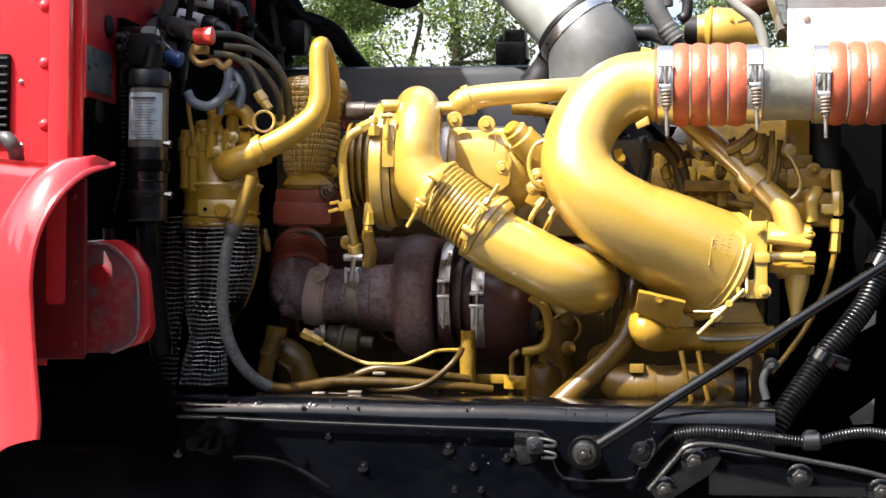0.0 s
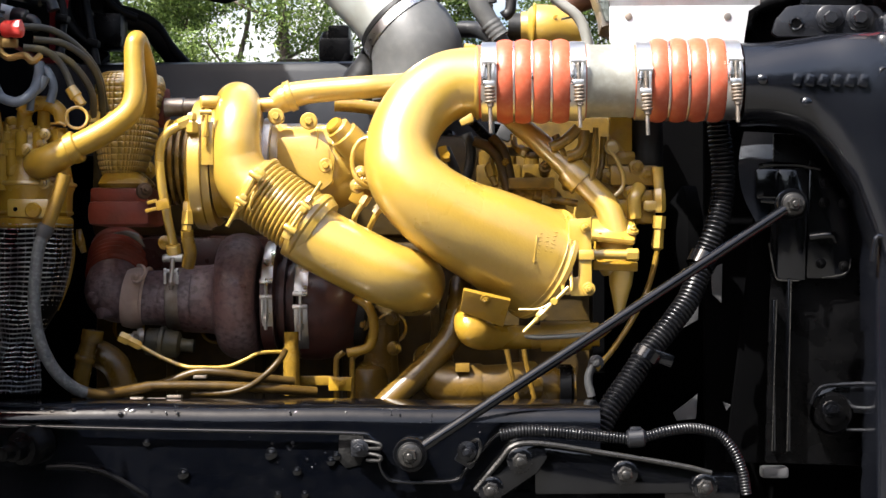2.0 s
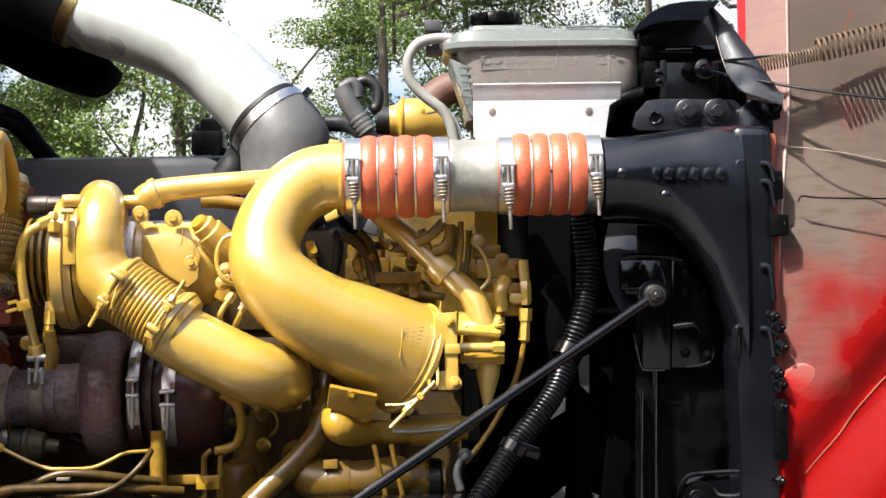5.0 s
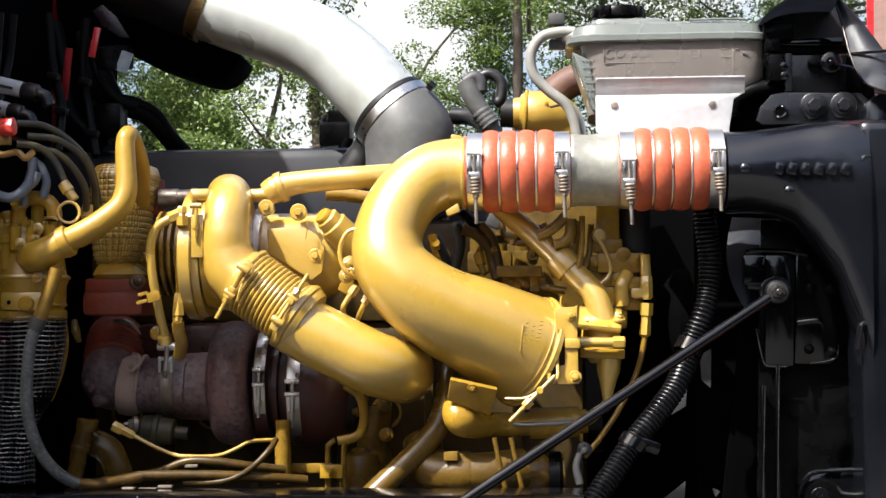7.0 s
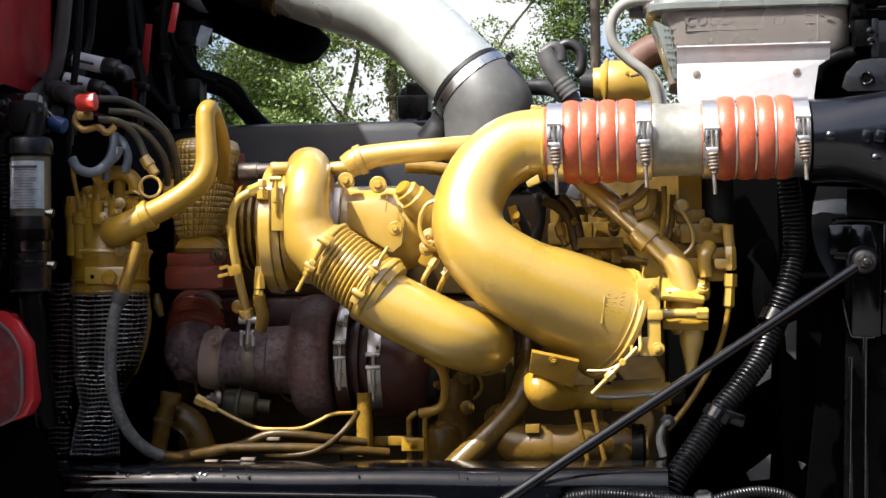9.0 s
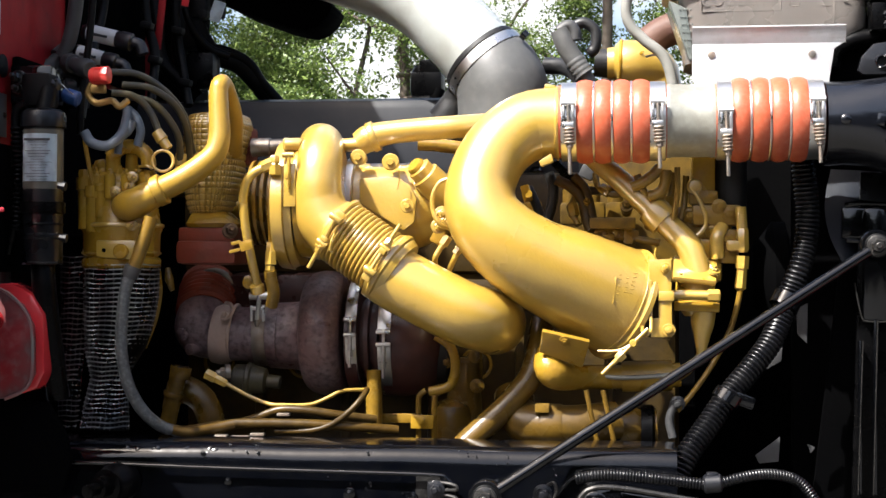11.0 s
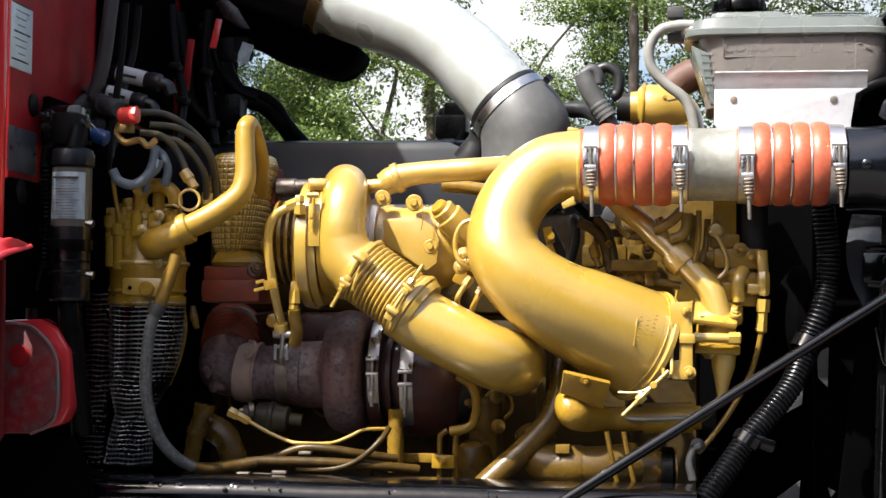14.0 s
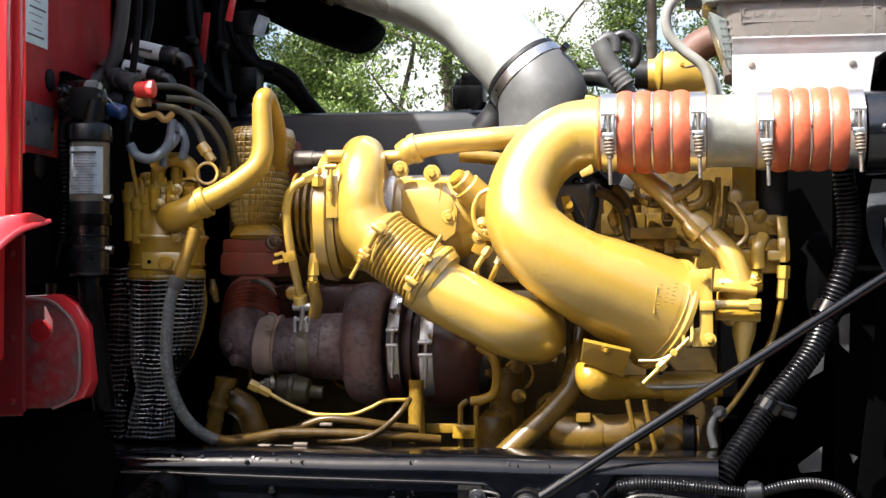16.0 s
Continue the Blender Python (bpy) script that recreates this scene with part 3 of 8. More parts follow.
for a, b in zip(rows, rows[1:]):
    for k in range(12):
        bm.faces.new((a[k], a[k + 1], b[k + 1], b[k]))
woods = material("dark_tree_line", (0.030, 0.050, 0.014), 0.8, second=(0.06, 0.09, 0.025), scale=1.2, amount=0.8, third=(0.012, 0.02, 0.007), scale2=6, amount2=0.8, bump=1.0, bump_scale=5)
solo("added_tree_line", bm, woods, "unseen dark green tree line added round the yard", "woods", "structure")

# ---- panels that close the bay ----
# Black sheet put over the rail's left end, where shadow lies.
solo("corner_shade_sheet", plate(outline((-0.8562, -0.15, 1.187), (-0.6881, -0.15, 1.189), (-0.6637, -0.15, 1.146), (-0.6553, -0.15, 1.112), (-0.6691, -0.15, 1.068), (-0.8545, -0.15, 1.063)), -.140, -.150, .004), shade_black, "black sheet standing in for shadow under the cab corner", "flap", "structure")
solo("far_inner_fender", box((-0.15, 1.02, 1.10), (2.2, 0.02, 1.04), 0.004), shade_black, "black inner fender panel beyond the engine", "panel", "structure")
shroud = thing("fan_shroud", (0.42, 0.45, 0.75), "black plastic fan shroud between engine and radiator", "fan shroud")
part("side", box((0.50, 0.30, 1.22), (0.34, 0.02, 0.95), 0.006), shade_black, shroud)
part("back", box((0.42, 0.62, 1.22), (0.45, 0.02, 0.95), 0.006), shade_black, shroud)
part("hub", lathe((0.28, 0.42, 1.36), (1, 0, 0), [(0, .05), (.03, .09), (.05, .09), (.06, .05)], 28), shade_black, shroud)
# Added black sheet for the dark hollow beside the wheel arch.
solo("arch_shade_sheet", box((-0.90, 0.06, 1.02), (0.46, 0.02, 0.80), 0.006), shade_black, "black sheet added for the dark behind the wheel arch", "panel", "structure")

# ---- curved charge-air pipe ----
cpipe = thing("charge_air_pipe", (-0.03257, 0.03, 1.261), "large glossy yellow curved charge-air pipe of swelling bore", "air pipe")
cp = [(-0.0121, 0.055, 1.5767), (-0.0313, 0.055, 1.5768), (-0.0577, 0.052, 1.5725), (-0.0852, 0.042, 1.5555), (-0.1091, 0.028, 1.5263), (-0.1239, 0.012, 1.4846), (-0.1183, 0, 1.4444), (-0.0909, 0, 1.4099), (-0.0476, 0.015, 1.3791), (0.0008, 0.04, 1.356), (0.0567, 0.072, 1.3284)]
part("pipe", tube(cp, [0.04979, 0.04979, 0.04932, 0.04871, 0.0484, 0.04923, 0.0521, 0.0564, 0.06231, 0.0702, 0.07849], 48, 8), yellow, cpipe)
ax = Vector(cp[-1]) - Vector(cp[-2])
e1 = Vector(cp[-1])
for d, r in ((0.008, 0.0795), (0.0145, 0.0802)):
    part("bead", ring(e1 + ax.normalized() * d, ax, r, 0.0009, 44, 8), yellow, cpipe)
part("end_collar", lathe(e1, ax, [(-0.002, 0.075), (0.0, 0.078), (0.014, 0.080), (0.018, 0.076), (0.022, 0.060), (0.024, 0.02)], 40), yellow, cpipe)
part("pipe_bead", ring((-0.0177, 0.055, 1.5767), (1, 0, 0.0), 0.0499, 0.003, 36), yellow, cpipe)
part("weld_tab", plate(outline((-0.04265, 0.02, 1.52), (-0.02503, 0.02, 1.531), (-0.02186, 0.02, 1.519), (-0.03947, 0.02, 1.512)), 0.03, 0.016), yellow, cpipe)
part("top_tab", box((-0.02838, 0.055, 1.627), (0.016, 0.02, 0.008), 0.002, (0, 10, 0)), yellow, cpipe)
lean = radians(33)
foot = plate(outline((-0.0355, 0.005, 1.2856), (0.0293, 0.005, 1.2708), (0.0184, 0.005, 1.2333), (-0.041, 0.005, 1.2559)), .009, .001, .002)
pivot = Matrix.Translation((-0.0051, 0.005, 1.2614))
foot.transform(pivot @ Matrix.Rotation(lean, 4, "X") @ Matrix.Scale(1 / math.cos(lean), 4, (0, 0, 1)) @ pivot.inverted())
part("foot_bracket", foot, yellow_cast, cpipe)
part("bolt", bolt((-0.0049, -0.007, 1.2702), (0, -math.cos(lean), -math.sin(lean)), 0.0050, .003), yellow_cast, cpipe)
part("cast_mark", joined(*[box(Vector(p) + Vector((0, .0008, 0)), (w, 0.0024, h), 0.0006, (0, a, 24)) for p, w, h, a in (((0.0706, -0.0024, 1.3612), 0.0047, .0017, -19), ((0.0698, -0.0044, 1.3559), 0.0062, .0017, 5), ((0.0691, -0.0060, 1.3506), 0.0045, .0017, -21), ((0.0684, -0.0072, 1.3454), 0.0041, .0017, 10), ((0.0677, -0.0076, 1.3401), 0.0068, .0017, 23), ((0.0670, -0.0080, 1.3349), 0.0042, .0017, 8), ((0.0664, -0.0076, 1.3296), 0.0056, .0017, -8), ((0.0657, -0.0072, 1.3244), 0.0063, .0017, -19), ((0.0650, -0.0064, 1.3192), 0.0048, .0017, -24), ((0.0911, 0.0112, 1.3631), 0.0065, .0017, -9), ((0.0899, 0.0076, 1.3577), 0.0064, .0017, -13), ((0.0888, 0.0048, 1.3523), 0.0045, .0017, -7), ((0.0876, 0.0028, 1.3470), 0.0059, .0017, 21), ((0.0865, 0.0012, 1.3416), 0.0069, .0017, -2), ((0.0853, -0.0000, 1.3363), 0.0043, .0017, 13), ((0.0800, 0.0016, 1.3566), 0.0050, .0017, -1), ((0.0791, -0.0008, 1.3503), 0.0055, .0017, -14), ((0.0783, -0.0024, 1.3441), 0.0047, .0017, -8), ((0.0775, -0.0036, 1.3378), 0.0043, .0017, 10), ((0.0634, -0.0096, 1.3401), .0017, .038, 8))]), yellow, cpipe, "raised casting marks")
vb = thing("flange_clamp", (0.08267, 0.05, 1.261), "yellow painted wire-bail flange clamp round the pipe end", "pipe clamp")
part("band", lathe(e1 + ax.normalized() * 0.020, ax, [(-0.006, 0.080), (-0.004, 0.084), (0.003, 0.084), (0.005, 0.080)], 40), yellow, vb)
part("bail", tube([(0.1044, 0.03, 1.301), (0.1011, 0, 1.284), (0.1073, -0.01, 1.279), (0.1128, 0, 1.288), (0.1123, 0.02, 1.313)], 0.0024, 8), yellow, vb)
part("t_bolt", tube([(0.1089, -0.012, 1.288), (0.04649, -0.02, 1.226)], 0.0030, 10), yellow, vb)
part("nut", bolt((0.07527, -0.016, 1.254), Vector((0.04649, -0.02, 1.226)) - Vector((0.1089, -0.012, 1.288)), 0.0075, 0.012, False), yellow, vb)
part("trunnion", lathe((0.08856, -0.02, 1.268), FRONT, [(-0.012, 0.0055), (0.004, 0.0055), (0.006, 0.004)], 14), yellow, vb)
part("strap", tube([(0.04014, -0.01, 1.257), (0.06751, -0.015, 1.258), (0.08855, -0.016, 1.268)], 0.0018, 8), yellow, vb)

# ---- orange coupling hoses, sleeve and clamps ----
h0, h1 = Vector((-0.0121, 0.055, 1.5779)), Vector((0.357, 0.055, 1.5788))
hdir = (h1 - h0).normalized()
hx = lambda px: h0 + (h1 - h0) * ((px - 826) / 459)
def coupling_hose(lo, hi, bulges, rings_at):
    hose = thing("coupling_hose", hx((lo + hi) / 2) - Vector((0, 0, 0.06)), "orange-red ribbed silicone coupling hose", "hose", "coupling hoses on the charge-air line")
    prof = []
    n = 120
    for k in range(n + 1):
        px = lo + (hi - lo) * k / n
        bump = max([max(0.0, 1 - ((px - c) / 17.5) ** 2) ** 0.5 for c in bulges])
        prof.append((((px - 826) / 459) * (h1 - h0).length, 0.0515 + 0.0080 * bump))
    part("tube", lathe(h0, hdir, prof, 48), silicone, hose)
    for px in rings_at:
        part("wire_ring", ring(hx(px), hdir, 0.0560, 0.0017, 40, 8), stainless, hose, "thin steel ring")
    return hose
coupling_hose(820, 1012, (868, 899, 931, 964), (883, 915, 948))
coupling_hose(1092, 1276, (1134, 1168, 1201, 1233), (1151, 1184, 1217))
solo("metal_sleeve", lathe(h0, hdir, [((px - 826) / 459 * 0.371, r) for px, r in ((1000, .0495), (1008, .0515), (1012, .0525), (1016, .0512), (1080, .0512), (1086, .0525), (1090, .0515), (1100, .0495))], 48), zinc, "dull galvanised metal sleeve between two coupling hoses", "pipe sleeve")
def hose_clamp(px, drop, tail):
    c = hx(px)
    ob = thing("hose_clamp", c - Vector((0, 0, 0.06)), "bright steel spring-loaded T-bolt hose clamp", "hose clamp", "clamps on the coupling hoses")
    part("band", lathe(c - hdir * 0.0115, hdir, [(0, .0535), (0.001, .0560), (0.022, .0560), (0.023, .0535)], 48), stainless, ob)
    y = -0.0035
    x, z = c.x, c.z - drop
    part("trunnion", lathe((x - 0.010, y, z + 0.020), (1, 0, 0), [(0, .0048), (0.020, .0048)], 12), stainless, ob)
    part("yoke", joined(box((x - 0.0065, y, z + 0.006), (0.004, 0.008, 0.030), 0.001), box((x + 0.0065, y, z + 0.006), (0.004, 0.008, 0.030), 0.001), box((x, y, z - 0.010), (0.017, 0.010, 0.009), 0.002)), stainless, ob)
    part("t_bolt", tube([(x, y - 0.002, z + 0.02), (x + 0.003, y - 0.002, z - tail)], 0.0027, 8), steel_old, ob)
    part("spring", ribbed([(x + 0.0008, y - 0.002, z - 0.013), (x + 0.0022, y - 0.002, z - 0.036)], 0.0066, 0.0048, 0.0026, 12), steel_old, ob, "rusty spring")
    part("nut", bolt((x + 0.0025, y - 0.002, z - 0.036), (0, 0, -1), 0.0050, 0.006, False), steel_old, ob)
    return ob
hose_clamp(840, 0.000, 0.078)
hose_clamp(993, -0.001, 0.072)
hose_clamp(1108, 0.012, 0.070)
hose_clamp(1261, -0.001, 0.066)

# ---- elbow from the bellows ----
elbow = thing("compressor_elbow", (-0.1573, 0, 1.247), "glossy yellow pipe elbow between bellows and engine", "air pipe")
ep = [(-0.2626, -0.015, 1.371), (-0.2348, -0.015, 1.353), (-0.1876, -0.012, 1.328), (-0.1449, -0.005, 1.307), (-0.1191, 0.015, 1.298), (-0.1096, 0.05, 1.294), (-0.1125, 0.1, 1.292), (-0.1198, 0.18, 1.29)]
part("pipe", tube(ep, [0.04486, 0.04486, 0.04486, 0.04486, 0.04486, 0.04588, 0.0469, 0.04792], 36, 8), yellow, elbow)
b0, b1 = Vector((-0.3188, -0.01, 1.421)), Vector((-0.2619, -0.015, 1.371))
b1 = Vector((-0.2531, -0.015, 1.375))
bdir = (b1 - b0).normalized()
bl = (b1 - b0).length
bel = thing("bellows_joint", (-0.293, 0, 1.334), "yellow painted metal bellows joint", "bellows")
prof = []
for k in range(133):
    u = k / 132
    prof.append((u * bl, 0.0425 + 0.0052 * abs(math.sin(math.pi * 12 * u)) ** 0.7))
part("bellows", lathe(b0, bdir, prof, 48), yellow, bel)
part("collar", lathe(b1, bdir, [(-0.002, .046), (0.0, .0500), (0.014, .0500), (0.017, .0485), (0.022, .0465)], 40), yellow, elbow)
part("inlet_cuff", lathe(b0, bdir, [(-0.012, .042), (-0.010, .0445), (0.003, .0455), (0.006, .045)], 40), yellow, bel)
def v_clamp(c, axis, r, width, head, tip, mat, label):
    ob = thing("v_band_clamp", Vector(c) - Vector((0, 0, r)), label, "pipe clamp", "v-band clamps on the bellows")
    part("band", lathe(Vector(c) - axis * width / 2, axis, [(0, r - 0.004), (0.001, r), (width * 0.3, r + 0.003), (width * 0.7, r + 0.003), (width - 0.001, r), (width, r - 0.004)], 44), mat, ob)
    h, t = Vector(head), Vector(tip)
    d = (t - h).normalized()
    part("t_bolt", tube([h, t], 0.0029, 10), mat, ob)
    part("trunnion", lathe(h - axis * 0.009, axis, [(0, .0044), (0.001, .005), (0.017, .005), (0.018, .0044)], 14), mat, ob)
    part("trunnion", lathe(h.lerp(t, 0.5) - axis * 0.008, axis, [(0, .0035), (0.001, .004), (0.015, .004), (0.016, .0035)], 14), mat, ob)
    part("washer", lathe(h.lerp(t, 0.56), d, [(0, .0072), (.0015, .0072)], 18), mat, ob)
    part("lug", box(h.lerp(t, 0.42), (0.010, 0.008, 0.008), 0.002, (0, math.degrees(math.atan2(d.x, d.z)), 0)), mat, ob)
    part("nut", bolt(h.lerp(t, 0.58), d, 0.0056, 0.008, False), mat, ob)
    return ob
v_clamp(b0 - bdir * 0.004, bdir, 0.0470, 0.010, (-0.3141, -0.068, 1.438), (-0.3536, -0.06, 1.37), yellow, "yellow painted v-band clamp with T-bolt at the turbo outlet")
v_clamp(b1 + bdir * 0.007, bdir, 0.0495, 0.014, (-0.2664, -0.072, 1.366), (-0.2263, -0.062, 1.429), yellow, "yellow painted v-band clamp with T-bolt on the elbow")
part("latch", box((-0.2705, -0.066, 1.36), (0.013, 0.009, 0.016), 0.003, (0, 30, 0)), yellow, bel)
part("latch", box((-0.3087, -0.064, 1.442), (0.014, 0.008, 0.012), 0.003, (0, 40, 0)), yellow, bel)
part("latch_loop", tube([(-0.3162, -0.066, 1.417), (-0.3204, -0.068, 1.405), (-0.3222, -0.066, 1.394), (-0.3198, -0.062, 1.39)], .0016, 8), yellow, bel)

# ---- upper turbocharger ----
hp = thing("upper_turbocharger", (-0.3656, 0.08, 1.362), "yellow painted upper turbocharger with scroll housing", "turbocharger")
sc = Vector((-0.3545, 0.055, 1.471))
part("scroll", tube([(-0.3734, 0.135, 1.5146), (-0.3691, 0.11, 1.5413), (-0.3622, 0.07, 1.5486), (-0.3552, 0.03, 1.5411), (-0.3504, -0.002, 1.5204), (-0.3502, -0.012, 1.4936), (-0.3494, -0.012, 1.4662), (-0.341, -0.01, 1.4405), (-0.324, -0.008, 1.4225)], [0.03161, 0.03209, 0.03234, 0.03216, 0.03209, 0.03272, 0.03506, 0.03977, 0.04449], 40, 8), yellow, hp)
part("scroll_back", lathe(sc + Vector((-0.03, 0, 0)), (1, 0, 0), [(0, .086), (0.02, .088), (0.055, .075), (0.06, 0)], 40), yellow_cast, hp)
part("outlet", tube([(-0.3333, -0.009, 1.4311), (-0.3254, -0.009, 1.4248), (-0.3159, -0.009, 1.4178)], [0.04213, 0.04447, 0.04525], 40, 6), yellow, hp)
fl = Vector((-0.4168, 0.06, 1.462))
part("back_flange", lathe(fl, (1, 0, 0), [(0.0, .088), (0.002, .092), (0.018, .094), (0.020, .090), (0.030, .088)], 48), yellow, hp)
part("bearing_housing", lathe((-0.4734, 0.06, 1.465), (1, 0, 0), [(0, .030), (0.008, .04)] + [(0.012 + 0.0105 * k + d, r) for k in range(4) for d, r in ((0, .046), (0.003, .046), (0.0035, .062), (0.0075, .062), (0.008, .046))] + [(0.062, .046)], 40), yellow_dull, hp)
part("flange_clip", box((-0.3864, -0.032, 1.485), (0.017, 0.004, 0.060), 0.0018), yellow, hp)
part("clip_screw", joined(tube([(-0.3857, -0.038, 1.532), (-0.3882, -0.038, 1.482)], 0.0026, 10), bolt((-0.3876, -0.038, 1.501), (0, 0, -1), .0048, .007, False), lathe((-0.3792, -0.038, 1.527), (-1, 0, 0), [(0, .004), (.016, .004)], 10)), yellow, hp)
part("flange_groove", ring(fl + Vector((0.019, 0, 0)), (1, 0, 0), .0925, .0012, 48, 6), yellow_dull, hp)
part("upper_bracket", joined(box((-0.3885, 0.01, 1.545), (0.030, 0.030, 0.018), 0.004), lathe((-0.3989, 0, 1.545), (1, 0, 0), [(0, .008), (.020, .008), (.022, .007)], 16)), yellow, hp)
part("inlet_housing", lathe((-0.3379, 0.13, 1.464), (1, 0, 0), [(0.0, .055), (0.005, .066), (0.02, .066), (0.022, .063), (0.112, .063), (0.122, .060), (0.14, .050), (0.17, .044)], 40), yellow, hp)
part("inlet_band", lathe((-0.3308, 0.128, 1.466), (1, 0, 0), [(0, .066), (0.001, .0685), (0.013, .0685), (0.014, .066)], 40), stainless, hp, "dull steel band")
part("heat_shield", plate(outline((-0.3035, 0.055, 1.5), (-0.25, 0.055, 1.503), (-0.2294, 0.055, 1.489), (-0.2204, 0.055, 1.471), (-0.2236, 0.055, 1.436), (-0.2391, 0.055, 1.424), (-0.2621, 0.055, 1.439), (-0.3033, 0.055, 1.464)), 0.064, 0.055, 0.003), yellow, hp)
for p, r in (((-0.2575, 0.05, 1.523), .0095), ((-0.3044, 0.05, 1.53), .009), ((-0.2335, 0.055, 1.46), .008)):
    part("bolt", joined(lathe(p, FRONT, [(-0.03, r * .95), (-0.004, r * .95), (-0.004, r * 1.3), (0.0, r * 1.3), (0.0012, r * 1.15), (0.0012, 0)], 24), lathe(p, FRONT, [(0, r * .62), (.004, r * .62), (.005, r * .5), (.005, 0)], 6)), yellow, hp)
part("wire", tube([(-0.2437, 0.04, 1.51), (-0.2428, 0.04, 1.499), (-0.2455, 0.042, 1.483)], 0.0008, 6), yellow_cast, hp)

# ---- mesh-wrapped turbine ----
blk = thing("turbine_blanket", (-0.5264, 0.1, 1.425), "yellow painted wire-mesh heat blanket round the turbine", "heat shield")
bm = bmesh.new()
ctr = [(-0.5302, 0.13, 1.6025), (-0.5302, 0.13, 1.5982), (-0.5311, 0.13, 1.5835), (-0.5336, 0.13, 1.5559), (-0.537, 0.13, 1.5232), (-0.5396, 0.13, 1.4939), (-0.543, 0.13, 1.4629), (-0.5447, 0.13, 1.4423)]
wid = [34, 50, 57, 54, 50, 47, 38, 26]
cs, ws = spline(ctr, wid, 28)
seg = 432
rings = []
for k, (c, w) in enumerate(zip(cs, ws)):
    row = []
    for i in range(seg):
        a = 2 * math.pi * i / seg
        q = abs(math.cos(a)) ** 0.7 * (1 if math.cos(a) > 0 else -1), abs(math.sin(a)) ** 0.7 * (1 if math.sin(a) > 0 else -1)
        strong = 0.016 + 0.070 * min(max((k - 50) / 60, 0), 1)
        lump = 1 + strong * (abs(math.sin(a * 22)) ** 0.6 * abs(math.sin(k * math.pi / 8)) ** 0.35 - .5) + 0.018 * math.sin(3 * a + k * 0.05)
        s = w * 0.000835 * lump
        row.append(bm.verts.new(c + Vector((s * q[0], 1.25 * s * q[1], 0))))
    rings.append(row)
for a, b in zip(rings, rings[1:]):
    for i in range(seg):
        bm.faces.new((a[i], a[(i + 1) % seg], b[(i + 1) % seg], b[i]))
bm.faces.new(rings[0])
bm.faces.new(rings[-1])
part("quilted_cover", bm, yellow, blk)
part("hem", loft([(1.4306, -0.5707, -0.5020, .080, .165), (1.4366, -0.5727, -0.4975, .075, .168), (1.4426, -0.5707, -0.5005, .080, .165), (1.4546, -0.5687, -0.5140, .098, .160)], 32, .5), yellow_cast, blk)
man = thing("exhaust_manifold", (-0.5454, 0.14, 1.376), "dark red-brown cast exhaust manifold block", "manifold")
part("neck", box((-0.5370, 0.125, 1.418), (0.086, 0.09, 0.026), 0.006), iron_red, man)
part("body", box((-0.5370, 0.13, 1.394), (0.092, 0.11, 0.036), 0.010), iron_red, man)
part("side_block", box((-0.4960, 0.17, 1.556), (0.02, 0.05, 0.06), 0.006), iron_red, man)
part("stud", bolt((-0.4947, 0.06, 1.425), (0.4, -1, 0.1), 0.0075, 0.014), spring_rust, man, "rusty stud nut")
part("rear_log", box((-0.42, 0.27, 1.33), (0.26, 0.06, 0.07), 0.02), iron_dark, man)

# ---- lower turbocharger in heat-browned iron ----
lp = thing("lower_turbocharger", (-0.373, 0.18, 1.181), "heat-browned cast-iron lower turbocharger with rusty scroll", "turbocharger")
part("scroll", lathe((-0.4139, .22, 1.2721), (1, 0, 0), [(0.004, .045), (0.001, .060), (0.0, .068)] + [(0.032 - 0.032 * math.cos(math.pi * k / 22), .068 + 0.028 * math.sin(math.pi * k / 22) ** 0.8) for k in range(1, 22)] + [(0.064, .068), (0.063, .05)], 72), iron, lp)
part("hub", lathe((-0.4728, .22, 1.267), (1, 0, 0), [(0, .046), (0.003, .0500), (0.02, .0515), (0.045, .0525), (0.056, .056), (0.066, .066), (0.09, .066)], 44), iron, lp)
part("inlet_pipe", lathe((-0.5525, .21, 1.27), (1, 0, -0.02), [(0, .036), (0.002, .0395), (0.02, .0395), (0.024, .0415), (0.05, .0420), (0.054, .0445), (0.072, .0455), (0.076, .043), (0.10, .046)], 44), iron, lp)
can = thing("actuator_canister", (-0.4908, 0.17, 1.175), "small dark olive actuator canister under the turbocharger", "canister")
part("body", lathe((-0.5195, .17, 1.205), (1, 0, -.1), [(0, .012), (.004, .020), (.022, .022), (.024, .025), (.030, .025), (.032, .022), (.052, .019), (.056, .010), (.075, .010)], 28), overspray, can)
part("nut", bolt((-0.5231, 0.15, 1.213), (-1, -.4, 0), .008, .010), steel_old, can)
part("rear_disc", lathe((-0.3418, .22, 1.264), (1, 0, 0), [(0, .080), (0.018, .080), (0.02, .060), (0.026, .060), (0.027, .069), (0.034, .069), (0.035, .056), (0.042, .056), (0.043, .066), (0.048, .066), (0.05, .052)], 48), iron_dark, lp)
part("compressor_cover", lathe((-0.2895, .22, 1.258), (1, 0, 0), [(0, .070), (0.004, .083), (0.03, .083), (0.06, .078), (0.08, .062), (0.09, .045), (0.092, 0)], 48), iron_dark, lp)
part("back_cone", lathe((-0.2204, .22, 1.246), (1, 0, -0.1), [(0, .05), (0.03, .045), (0.04, .03)], 32), rubber, lp)
